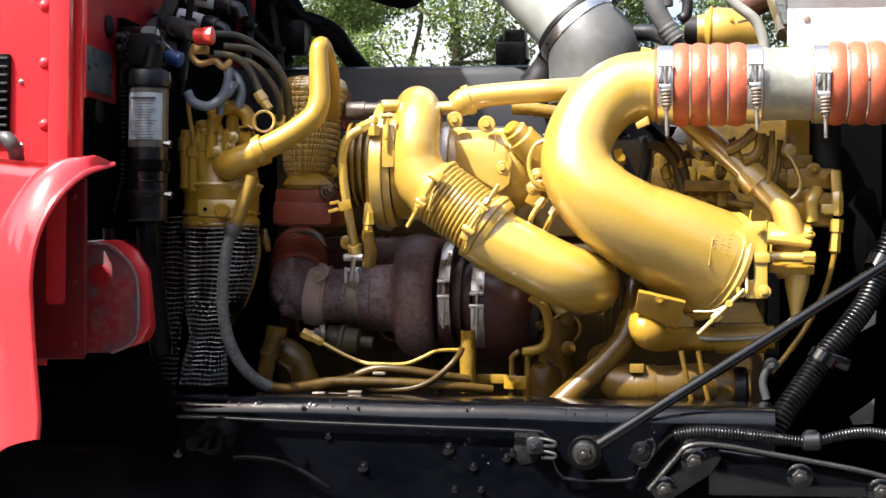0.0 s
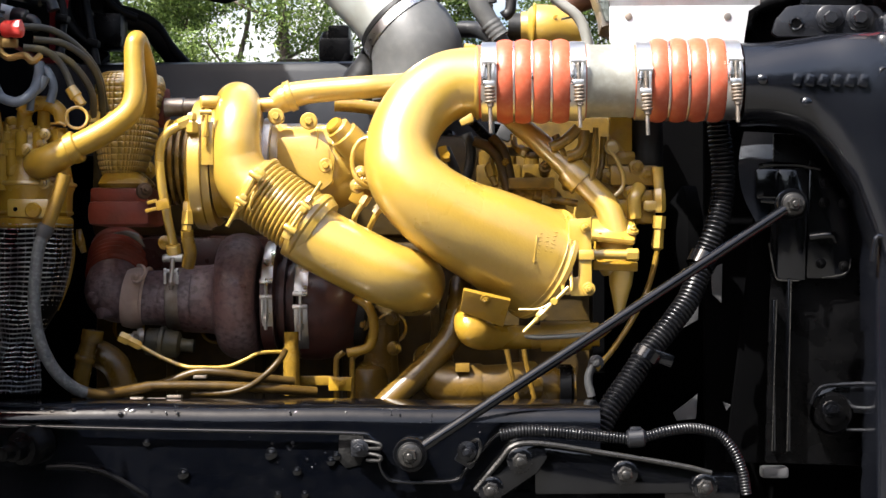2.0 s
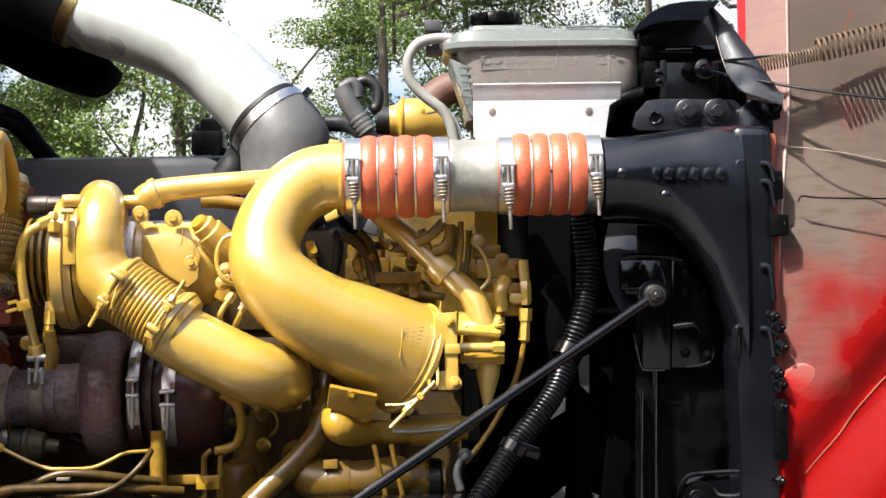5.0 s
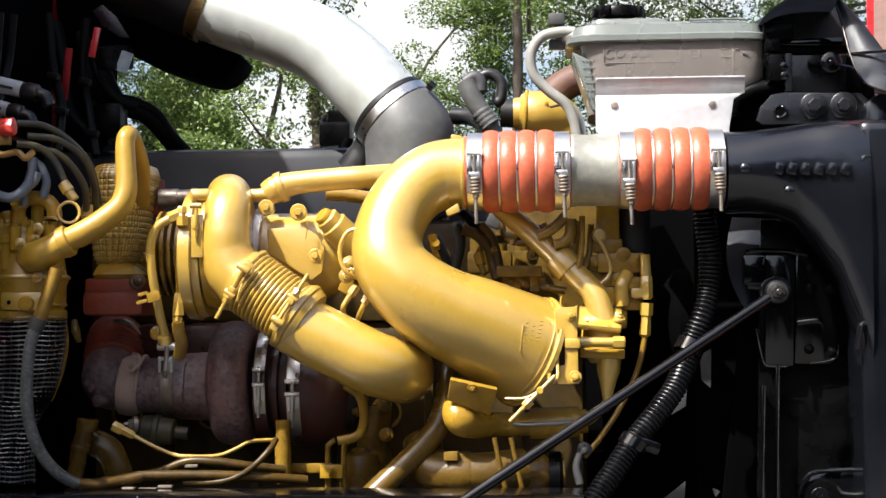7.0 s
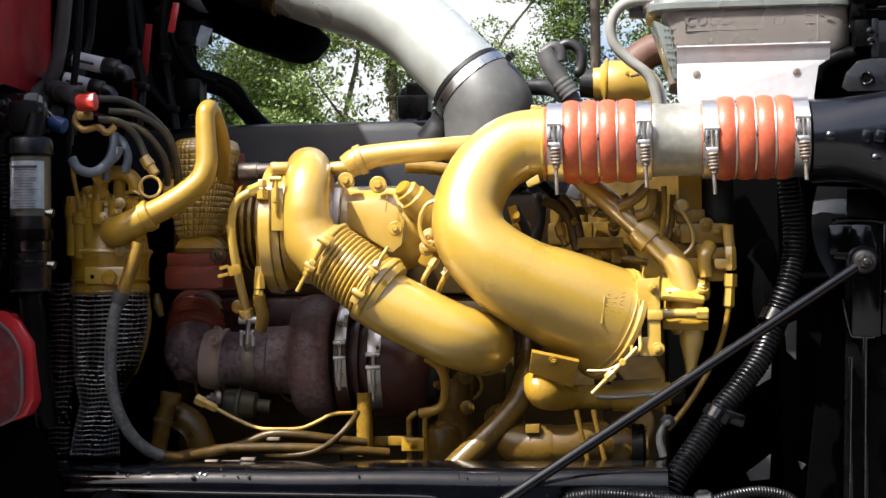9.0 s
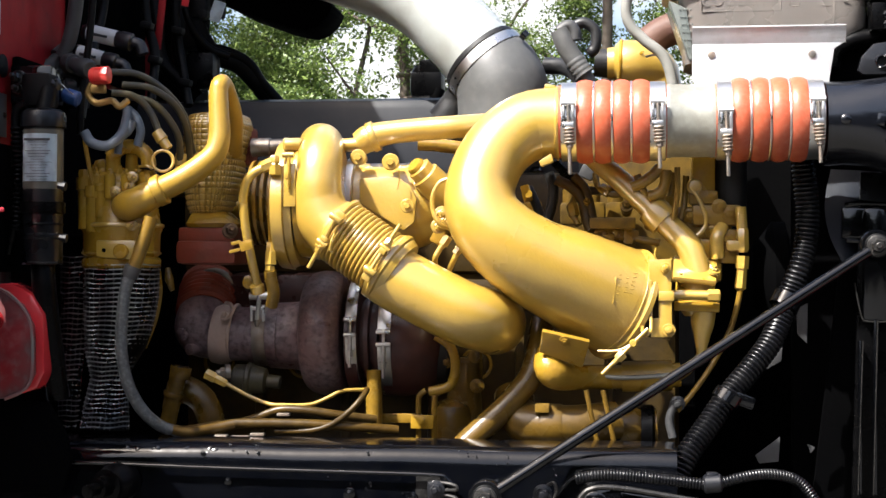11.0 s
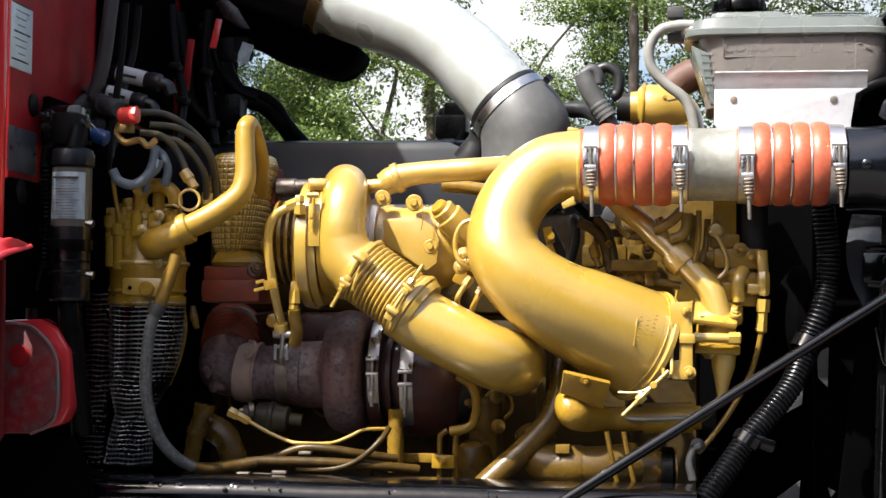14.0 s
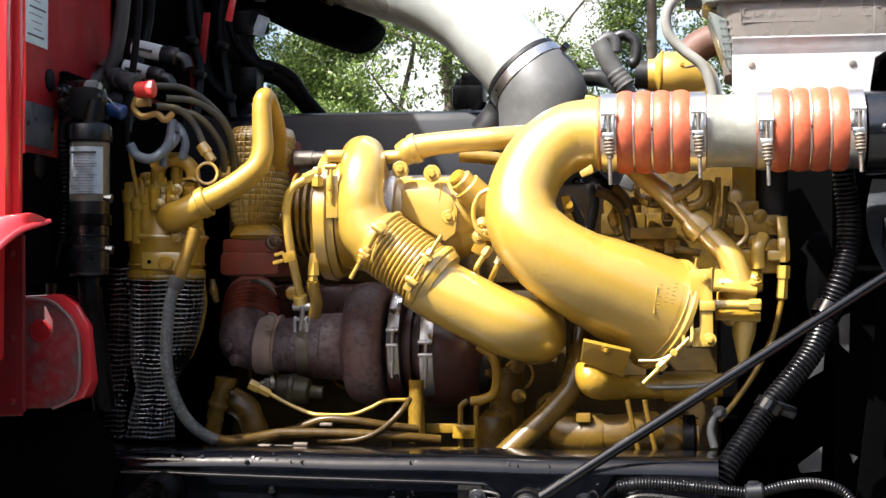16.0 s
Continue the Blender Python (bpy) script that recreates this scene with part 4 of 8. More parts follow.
def arc_band(c, r, width, a0, a1, thick=0.0016):
    """A flat steel strip bent round the x axis from angle a0 to a1, counted from the top towards the front."""
    bm = bmesh.new()
    rows = []
    for k in range(37):
        a = radians(a0 + (a1 - a0) * k / 36)
        d = Vector((0, -math.sin(a), math.cos(a)))
        rows.append([bm.verts.new(Vector(c) + Vector((u, 0, 0)) + d * (r + h)) for u, h in ((-width / 2, 0), (-width / 2, thick * .6), (-width * .42, thick), (width * .42, thick), (width / 2, thick * .6), (width / 2, 0))])
    for p, q in zip(rows, rows[1:]):
        for i in range(6):
            bm.faces.new((p[i], p[(i + 1) % 6], q[(i + 1) % 6], q[i]))
    bm.faces.new(rows[0][::-1])
    bm.faces.new(rows[-1])
    return bm
def band_clamp(c, r, width, upper, lower, nut, tip, mat, label):
    ob = thing("band_clamp", Vector(c) - Vector((0, 0, r)), label, "pipe clamp", "steel clamps on the lower turbocharger")
    x = c[0]
    spot = lambda z, out=0.003: Vector((x, c[1] - math.sqrt(max((r + out) ** 2 - min(abs(z - c[2]), r) ** 2, 0)), z))
    ang = lambda z: math.degrees(math.acos(min(max((z - c[2]) / r, -1), 1)))
    part("band", arc_band(c, r, width, -95, ang(upper)), mat, ob)
    part("band", arc_band(c, r, width, ang(lower), 265), mat, ob)
    y = min(spot(upper).y, spot(lower).y, spot(c[2] if upper > c[2] > lower else lower).y) - .003
    part("t_bolt", tube([(x, y, upper + .004), (x, y, tip)], .0026, 10), mat, ob)
    for z in (upper, lower):
        part("trunnion", lathe((x - width * .55, y, z), (1, 0, 0), [(0, .0030), (.001, .0036), (width * 1.1 - .001, .0036), (width * 1.1, .0030)], 14), mat, ob)
    part("sleeve", between((x, y, lower), (x, y, nut + .005), [(0, .0042), (.3, .0036), (1, .0036)], 14), mat, ob)
    part("nut", joined(bolt((x, y, nut + .004), (0, 0, -1), .0056, .008, False), lathe((x, y, nut + .005), (0, 0, -1), [(0, .0064), (.0015, .0064)], 16)), mat, ob)
    return ob
band_clamp((-0.331, .22, 1.2725), 0.0825, .0170, 1.295, 1.2717, 1.2434, 1.2234, stainless, "bright steel band clamp round the turbine housing")
band_clamp((-0.2799, .22, 1.2633), 0.0855, .0200, 1.2767, 1.2576, 1.2268, 1.2077, stainless, "bright steel band clamp round the compressor cover")
inlet_clamp = thing("band_clamp", (-0.4813, .21, 1.222), "dull steel band clamp with T-bolt on the exhaust inlet", "pipe clamp", "steel clamps on the lower turbocharger")
part("band", arc_band((-0.4794, .21, 1.2678), .0455, .0200, -60, 300), steel_old, inlet_clamp)
part("cross_bar", lathe((-0.4893, 0.155, 1.3294), (1, 0, 0), [(0, .0050), (.001, .0060), (.030, .0060), (.031, .0050)], 16), stainless, inlet_clamp)
part("t_bolt", tube([(-0.473, 0.15, 1.3294), (-0.4746, 0.15, 1.31), (-0.4771, 0.15, 1.289)], .0036, 10), stainless, inlet_clamp)
part("yoke", joined(box((-0.4859, 0.155, 1.3025), (.004, .006, .024), .001), box((-0.4672, 0.155, 1.3025), (.004, .006, .024), .001), box((-0.4765, 0.155, 1.31), (.022, .006, .005), .001)), stainless, inlet_clamp)
part("nut", bolt((-0.4763, 0.15, 1.2932), (0, 0, -1), .0060, .007, False), steel_old, inlet_clamp)

ex = thing("exhaust_elbow", (-0.5602, 0.17, 1.205), "heat-browned iron exhaust elbow with ribbed red sleeve", "exhaust pipe")
part("elbow", tube([(-0.5757, 0.225, 1.311), (-0.5781, 0.212, 1.29), (-0.5791, 0.21, 1.278), (-0.5714, 0.212, 1.271), (-0.5569, 0.212, 1.269)], [.040, .0415, .0415, .040, .0385], 36, 8), iron, ex)
part("ribbed_sleeve", ribbed([(-0.5828, 0.262, 1.334), (-0.5789, 0.242, 1.322), (-0.5752, 0.214, 1.299)], .0435, .0085, .0065, 44), iron_red, ex, "rust red ribbed sleeve")
part("sleeve_cuff", between((-0.5823, 0.26, 1.333), (-0.5865, 0.284, 1.349), [(0, .039), (.1, .0445), (.6, .0445), (1, .037)], 40), iron_red, ex)
part("pale_cuff", lathe((-0.5586, .21, 1.271), (1, 0, -0.12), [(0, .036), (0.003, .0460), (0.016, .0475), (0.026, .046), (0.034, .040)], 40), iron_pale, ex, "pale scaled cuff")
part("silver_scale", tube([(-0.5788, 0.222, 1.3683), (-0.5579, 0.212, 1.368), (-0.5417, 0.21, 1.3619), (-0.5304, 0.214, 1.3473)], [.001, .0042, .0050, .001], 10), zinc, ex, "bare silvery patch")
part("cuff_bead", ring((-0.5268, .21, 1.272), (1, 0, -.12), .0425, .0028, 36, 8), iron_pale, ex)
for p, r in (((-0.5963, 0.18, 1.27), .010), ((-0.5834, 0.18, 1.247), .009)):
    part("boss", lathe(p, (-0.6, -1, -.1), [(-.01, r), (.010, r), (.012, r * .7), (.013, 0)], 10), iron, ex)
part("clip_screw", joined(bolt((-0.5292, 0.155, 1.2999), (0.1, -1, 0.3), 0.0050, 0.008), tube([(-0.5236, 0.16, 1.2965), (-0.5156, 0.155, 1.3058), (-0.5194, 0.16, 1.316), (-0.5298, 0.168, 1.3185)], .0028, 8)), iron_pale, ex, "rusty clip screw")

# ---- oil and coolant pipes at the bottom ----
def pipe(name, pts, r, mat, label, category="pipe", collars=(), seg=18, steps=6, group=""):
    ob = thing(name, (pts[0][0], pts[0][1], min(q[2] for q in pts) - 0.01), label, category, group)
    part("pipe", tube(pts, r, seg, steps), mat, ob)
    rr = r if isinstance(r, float) else max(r)
    for a, b, k in collars:
        part("collar", between(a, b, [(0, rr * k * 0.97), (0.12, rr * k), (0.88, rr * k), (1, rr * k * 0.97)], 24), mat, ob)
    return ob
pipe("oil_drain_pipe", [(-0.04138, 0.1, 1.294), (-0.04515, 0.07, 1.258), (-0.04952, 0.06, 1.236), (-0.06039, 0.055, 1.21), (-0.08954, 0.05, 1.176), (-0.1286, 0.04, 1.139), (-0.1634, 0.03, 1.106)], 0.01771, yellow_oily_shade, "yellow painted oil drain pipe running down to the rail")
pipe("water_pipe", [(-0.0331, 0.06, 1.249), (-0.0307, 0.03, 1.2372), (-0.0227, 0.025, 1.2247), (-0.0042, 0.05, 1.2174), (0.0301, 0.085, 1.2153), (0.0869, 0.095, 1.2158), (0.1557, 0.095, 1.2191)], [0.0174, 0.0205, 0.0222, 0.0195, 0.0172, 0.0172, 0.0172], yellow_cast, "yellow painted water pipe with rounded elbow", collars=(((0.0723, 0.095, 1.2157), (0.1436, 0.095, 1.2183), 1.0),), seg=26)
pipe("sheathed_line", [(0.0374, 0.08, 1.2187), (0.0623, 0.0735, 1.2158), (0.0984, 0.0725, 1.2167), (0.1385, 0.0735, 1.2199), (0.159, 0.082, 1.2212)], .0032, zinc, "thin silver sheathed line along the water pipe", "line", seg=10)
low = pipe("coolant_elbow", [(-0.08316, 0.1, 1.188), (-0.07698, 0.075, 1.163), (-0.06018, 0.06, 1.15), (-0.02162, 0.055, 1.148), (0.01825, 0.06, 1.149), (0.06246, 0.08, 1.154)], 0.02911, yellow_oily_shade, "grimy yellow coolant elbow low on the block", collars=(((-0.04159, 0.055, 1.148), (-0.01126, 0.056, 1.148), 1.07),))
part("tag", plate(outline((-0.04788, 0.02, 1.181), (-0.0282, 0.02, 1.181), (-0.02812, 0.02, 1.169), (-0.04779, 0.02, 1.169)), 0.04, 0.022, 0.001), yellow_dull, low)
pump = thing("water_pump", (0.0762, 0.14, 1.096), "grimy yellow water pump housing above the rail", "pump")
part("body", lathe((0.04259, 0.1, 1.142), (1, 0, 0.05), [(0, .030), (0.01, .036), (0.02, .036), (0.024, .030), (0.05, .030), (0.055, .026), (0.08, .026)], 32), yellow_oily_shade, pump)
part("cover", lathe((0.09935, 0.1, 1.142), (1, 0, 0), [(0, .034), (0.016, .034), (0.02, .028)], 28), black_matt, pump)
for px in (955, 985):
    part("rod", tube([(-0.72427 +0.00078308 * px, 0.02, 1.1935 +7.5545e-06 * px), (-0.71562 +0.00078246 * px, 0.02, 1.1536 +8.3085e-06 * px), (-0.70529 +0.00078175 * px, 0.02, 1.1099 +9.1355e-06 * px)], 0.0036, 10), yellow_oily_shade, pump)
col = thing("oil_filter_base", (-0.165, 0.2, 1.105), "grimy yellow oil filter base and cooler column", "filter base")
part("column", lathe((-0.169, 0.22, 1.086), (0, 0, 1), [(0, .036), (0.03, .038), (0.05, .030), (0.10, .026), (0.13, .030), (0.15, .030)], 32), yellow_oily_shade, col)
part("shoulder", lathe((-0.1862, 0.2, 1.088), (0, 0, 1), [(0, .030), (0.05, .034), (0.075, .028), (0.085, .01)], 28), yellow_oily_shade, col)
for p in ((-0.1481, 0.19, 1.239), (-0.1928, 0.185, 1.231), (-0.1461, 0.19, 1.194)):
    part("bolt", bolt(p, FRONT, .007), yellow_dull, col)
pipe("return_line", [(-0.196, 0.09, 1.273), (-0.1762, 0.09, 1.259), (-0.1678, 0.09, 1.235), (-0.1709, 0.09, 1.208), (-0.1823, 0.09, 1.197), (-0.206, 0.09, 1.192)], 0.006964, yellow_cast, "grey and yellow return line curling under the turbocharger")
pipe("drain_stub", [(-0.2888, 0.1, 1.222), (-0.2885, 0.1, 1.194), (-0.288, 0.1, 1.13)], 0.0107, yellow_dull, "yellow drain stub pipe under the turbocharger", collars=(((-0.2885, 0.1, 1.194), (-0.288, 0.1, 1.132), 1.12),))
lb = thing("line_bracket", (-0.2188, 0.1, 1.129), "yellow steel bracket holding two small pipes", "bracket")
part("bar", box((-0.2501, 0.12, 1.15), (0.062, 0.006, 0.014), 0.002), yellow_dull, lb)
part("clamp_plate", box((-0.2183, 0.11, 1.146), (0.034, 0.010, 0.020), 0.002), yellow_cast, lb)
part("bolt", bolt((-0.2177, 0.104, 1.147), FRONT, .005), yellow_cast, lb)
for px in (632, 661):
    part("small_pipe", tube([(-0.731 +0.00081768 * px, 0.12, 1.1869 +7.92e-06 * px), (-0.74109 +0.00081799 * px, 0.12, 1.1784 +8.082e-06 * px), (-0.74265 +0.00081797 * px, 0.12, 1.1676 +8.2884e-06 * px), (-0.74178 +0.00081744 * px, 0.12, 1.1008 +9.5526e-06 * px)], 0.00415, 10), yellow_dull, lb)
pipe("coolant_stub", [(-0.5806, 0.1, 1.221), (-0.5846, 0.1, 1.206), (-0.5926, 0.1, 1.174), (-0.6005, 0.1, 1.133)], 0.01317, yellow_oily_shade, "grimy yellow coolant stub with clamp", collars=(((-0.5894, 0.1, 1.186), (-0.5918, 0.1, 1.178), 1.2), ((-0.5789, 0.1, 1.224), (-0.5821, 0.1, 1.207), 1.25)))
pipe("coolant_stub", [(-0.5985, 0.14, 1.189), (-0.5763, 0.14, 1.185), (-0.5566, 0.14, 1.171), (-0.5453, 0.14, 1.147), (-0.5433, 0.14, 1.122)], 0.02093, yellow_oily_shade, "fat grimy yellow coolant elbow behind the rail")
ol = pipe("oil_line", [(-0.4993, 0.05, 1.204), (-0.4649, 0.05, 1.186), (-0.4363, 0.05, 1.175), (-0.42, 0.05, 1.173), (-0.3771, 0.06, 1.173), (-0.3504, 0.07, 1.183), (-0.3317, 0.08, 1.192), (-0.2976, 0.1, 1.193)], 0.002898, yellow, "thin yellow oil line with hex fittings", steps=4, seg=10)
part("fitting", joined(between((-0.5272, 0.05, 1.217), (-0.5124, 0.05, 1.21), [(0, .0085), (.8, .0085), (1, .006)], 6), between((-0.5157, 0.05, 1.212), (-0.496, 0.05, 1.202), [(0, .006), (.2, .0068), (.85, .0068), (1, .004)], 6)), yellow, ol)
pipe("wiring_conduit", [(-0.5812, 0, 1.144), (-0.5451, 0, 1.139), (-0.5101, 0.01, 1.144), (-0.474, 0.02, 1.148), (-0.3876, 0.03, 1.148), (-0.3088, 0.04, 1.144), (-0.247, 0.06, 1.138)], 0.007083, conduit_grime_shade, "yellow-painted conduit along the rail", "conduit")
pipe("wiring_conduit", [(-0.4889, 0.05, 1.143), (-0.4523, 0.05, 1.154), (-0.4159, 0.05, 1.166), (-0.3753, 0.05, 1.165), (-0.3282, 0.06, 1.158), (-0.2822, 0.08, 1.151)], 0.006439, conduit_grime_shade, "yellow-painted conduit arched along the block", "conduit")
pipe("wiring_conduit", [(-0.4197, 0.03, 1.137), (-0.3714, 0.03, 1.138), (-0.3394, 0.03, 1.147), (-0.3139, 0.03, 1.165), (-0.2963, 0.04, 1.185), (-0.292, 0.06, 1.196)], 0.004388, conduit_grime_shade, "thin yellow-painted cable curving upward", "conduit")
for p, w in (((-0.4853, -0.02, 1.134), .018), ((-0.4584, -0.02, 1.133), .026), ((-0.4332, -0.02, 1.137), .020), ((-0.4078, 0.03, 1.161), .018)):
    solo("cable_tie_clip", box(p, (w, 0.012, 0.004), 0.001), steel_old, "small metal clip on the rail top", "clip", group="clips on the rail")

# ---- upper water pipes ----
pipe("vent_pipe", [(-0.312, 0.1, 1.5532), (-0.2996, 0.1, 1.5605), (-0.2839, 0.1, 1.5662), (-0.2625, 0.1, 1.5702), (-0.2196, 0.1, 1.5741), (-0.1703, 0.1, 1.5772), (-0.1041, 0.12, 1.5833)], [0.01802, 0.02048, 0.01884, 0.0172, 0.01679, 0.01679, 0.01679], yellow, "glossy yellow crossover pipe above the head", collars=(((-0.2955, 0.1, 1.5621), (-0.2856, 0.1, 1.5658), 1.12),), seg=26)
solo("stub_pipe", between((-0.3409, 0.11, 1.5519), (-0.3077, 0.11, 1.5542), [(0, .0105), (1, .0105)], 18), yellow, "short yellow stub joining the crossover pipe", "pipe")
pipe("vent_pipe", [(-0.2319, 0.16, 1.558), (-0.2019, 0.16, 1.556), (-0.159, 0.16, 1.55)], 0.01013, yellow_dull, "small yellow pipe under the crossover pipe")
inj = thing("fuel_fitting", (-0.1915, 0.08, 1.423), "yellow fuel fitting with angled cap", "fitting")
part("body", between((-0.2204, 0.06, 1.517), (-0.1607, 0.1, 1.453), [(0, .012), (.04, .018), (.16, .018), (.18, .022), (.55, .024), (1, .026)], 22), yellow, inj)
part("cap", between((-0.2246, 0.055, 1.52), (-0.2145, 0.065, 1.51), [(0, .011), (.2, .0135), (.9, .0135), (1, .011)], 12), yellow_cast, inj)
part("loop_wire", tube([(-0.1639, 0, 1.496), (-0.1799, 0, 1.49), (-0.1894, 0, 1.472), (-0.1894, 0, 1.451), (-0.1798, 0, 1.432), (-0.1598, 0.02, 1.423)], 0.0032, 8), yellow, inj)
for p in ((-0.1816, 0.04, 1.448), (-0.1767, 0.04, 1.438), (-0.1865, 0.04, 1.43)):
    part("fitting_nut", bolt(p, (0.3, -1, 0), .007), yellow, inj)
part("fuel_tube", tube([(-0.1751, 0.04, 1.41), (-0.1855, 0.04, 1.396), (-0.1911, 0.04, 1.385), (-0.1923, 0.05, 1.375)], .0042, 10), yellow, inj)
part("fuel_tube", tube([(-0.1572, 0.04, 1.398), (-0.1628, 0.04, 1.385), (-0.1703, 0.05, 1.372), (-0.1771, 0.06, 1.357)], .0042, 10), yellow, inj)
part("tube_nut", between((-0.1516, 0.04, 1.404), (-0.162, 0.04, 1.391), [(0, .006), (.1, .008), (.6, .008), (.62, .0065), (1, .0065)], 6), yellow, inj)
part("tube_nut", between((-0.1719, 0.04, 1.416), (-0.1799, 0.04, 1.404), [(0, .006), (.1, .0075), (1, .0075)], 6), yellow, inj)
part("mount_ear", box((-0.1818, 0.06, 1.422), (0.026, 0.012, 0.040), 0.004, (0, 28, 0)), yellow_cast, inj)
for p in ((-0.1829, 0.035, 1.445), (-0.1795, 0.035, 1.433)):
    part("fitting_ring", ring(p, (0.2, -1, 0.1), .006, .0024, 18), yellow, inj)
pipe("thermostat_pipe", [(0.01292, 0.12, 1.553), (0.03368, 0.12, 1.53), (0.0745, 0.11, 1.494), (0.1220, 0.1, 1.449), (0.1510, 0.095, 1.42), (0.1690, 0.09, 1.398), (0.1800, 0.085, 1.361)], [0.0145, 0.0152, 0.0158, 0.0172, 0.0180, 0.0188, 0.0190], yellow, "yellow thermostat pipe angled down to a flanged base", collars=(((0.1140, 0.102, 1.457), (0.1330, 0.098, 1.437), 1.22),), seg=26)
tb = thing("thermostat_housing", (0.1843, 0.1, 1.259), "yellow cast thermostat housing with flanged neck", "housing")
part("flange", box((0.175, 0.08, 1.368), (.062, .060, .010), .005, (32, 6, 0)), yellow, tb)
part("lower_flange", box((0.1761, 0.09, 1.348), (.056, .052, .010), .004, (30, 6, 0)), yellow_cast, tb)
part("body", between((0.1761, 0.09, 1.351), (0.1793, 0.09, 1.304), [(0, .026), (.5, .026), (.8, .024), (1, .018)], 26), yellow, tb)
part("base_plate", box((0.1772, 0.075, 1.317), (.064, .03, .014), .003, (0, 2, 0)), yellow_cast, tb)
part("cone", between((0.1869, 0.08, 1.311), (0.1837, 0.08, 1.247), [(0, .018), (.3, .0165), (.55, .012), (.9, .007), (1, .006)], 22), yellow, tb)
part("tail_pipe", tube([(0.1837, 0.08, 1.253), (0.179, 0.08, 1.241), (0.1632, 0.08, 1.224), (0.1497, 0.08, 1.215)], [.006, .006, .0055, .005], 12), yellow_dull, tb)
for p in ((0.1547, 0.062, 1.357), (0.202, 0.064, 1.367), (0.1944, 0.11, 1.38)):
    part("bolt", bolt(p, (0.1, -.45, .9), .0052), yellow, tb)
part("spacer_bolt", joined(between((0.1254, 0.045, 1.334), (0.1957, 0.045, 1.333), [(0, .0068), (1, .0068)], 16), between((0.1918, 0.045, 1.333), (0.2089, 0.045, 1.333), [(0, .009), (.9, .009), (1, .007)], 6)), yellow, tb)
br = thing("support_bracket", (0.1346, 0.05, 1.269), "yellow steel support bracket beside the pipe flange", "bracket")
part("plate", plate(outline((0.1102, 0.02, 1.3821), (0.1408, 0.02, 1.3837), (0.1422, 0.02, 1.2753), (0.1125, 0.02, 1.2753), (0.1125, 0.02, 1.3004), (0.1234, 0.02, 1.302), (0.1227, 0.02, 1.3507), (0.1102, 0.02, 1.3507)), .026, .019, .0015), yellow, br)
part("web", plate(outline((0.1085, 0.016, 1.3538), (0.114, 0.016, 1.3538), (0.1155, 0.016, 1.2973), (0.11, 0.016, 1.2973)), .05, .016, .0012), yellow, br)
part("arm", box((0.134, 0.045, 1.332), (.022, .06, .014), .003), yellow, br)
part("bolt", bolt((0.1374, 0.018, 1.2848), FRONT, .006, .010), yellow, br)
part("bolt", bolt((0.1328, 0.018, 1.3711), FRONT, .005, .008), yellow, br)
part("wire", tube([(0.1197, 0.03, 1.399), (0.1182, 0.03, 1.387), (0.1229, 0.03, 1.377), (0.1353, 0.03, 1.377), (0.1415, 0.03, 1.385)], .0014, 6), yellow, br)

# ---- fuel rail side of the head ----
hd = thing("injector_deck", (0.1295, 0.2, 1.409), "grimy yellow injector deck with fuel rail and fittings", "cylinder head")
part("deck", box((0.13, 0.40, 1.45), (0.19, 0.24, 0.20), 0.01), head_grime_shade, hd)
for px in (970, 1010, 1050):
    part("injector_clamp", joined(box((-0.84382 +0.00086369 * px, 0.24, 1.4532 +2.4835e-06 * px), (.034, .03, .035), .006), lathe((-0.84627 +0.00086432 * px, 0.24, 1.4786 +1.4e-06 * px), (0, 0, 1), [(-.01, .012), (.012, .012), (.014, .008), (.022, .008)], 12)), head_grime_shade, hd)
part("harness", tube([(-0.0242, 0.125, 1.5007), (-0.0035, 0.125, 1.491), (0.0131, 0.125, 1.4726), (0.0198, 0.125, 1.4474), (0.0268, 0.115, 1.4242)], .008, 12), conduit_grime_shade, hd, "paint-dusted harness")
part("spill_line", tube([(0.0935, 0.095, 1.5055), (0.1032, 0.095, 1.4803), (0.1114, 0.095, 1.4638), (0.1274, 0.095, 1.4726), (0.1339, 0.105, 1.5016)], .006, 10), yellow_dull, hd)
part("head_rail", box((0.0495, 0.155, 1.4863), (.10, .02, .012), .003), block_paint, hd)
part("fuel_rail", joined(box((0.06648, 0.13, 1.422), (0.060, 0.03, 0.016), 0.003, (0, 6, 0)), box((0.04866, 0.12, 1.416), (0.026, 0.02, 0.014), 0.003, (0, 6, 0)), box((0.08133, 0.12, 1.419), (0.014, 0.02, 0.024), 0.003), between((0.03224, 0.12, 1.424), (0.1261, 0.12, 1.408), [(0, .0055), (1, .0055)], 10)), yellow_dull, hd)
part("rail_block", box((0.059, 0.095, 1.4358), (.066, .03, .016), .003), head_grime_shade, hd)
for px in (1068, 1090, 1112):
    part("rail_screw", bolt((-0.82936 +0.00082085 * px, 0.113, 1.418 +3.6104e-06 * px), FRONT, .0042), yellow_dull, hd)
part("pump_body", joined(box((0.1875, 0.15, 1.433), (0.085, 0.05, 0.055), 0.008), box((0.2075, 0.13, 1.448), (0.07, 0.04, 0.03), 0.006), box((0.1782, 0.13, 1.399), (0.05, 0.05, 0.03), 0.006), box((0.2237, 0.13, 1.403), (0.03, 0.04, 0.05), 0.006)), yellow_cast, hd)
part("post", joined(box((0.1893, 0.14, 1.503), (0.034, 0.04, 0.085), 0.005), box((0.1891, 0.14, 1.474), (0.042, 0.045, 0.02), 0.004)) , yellow_cast, hd)
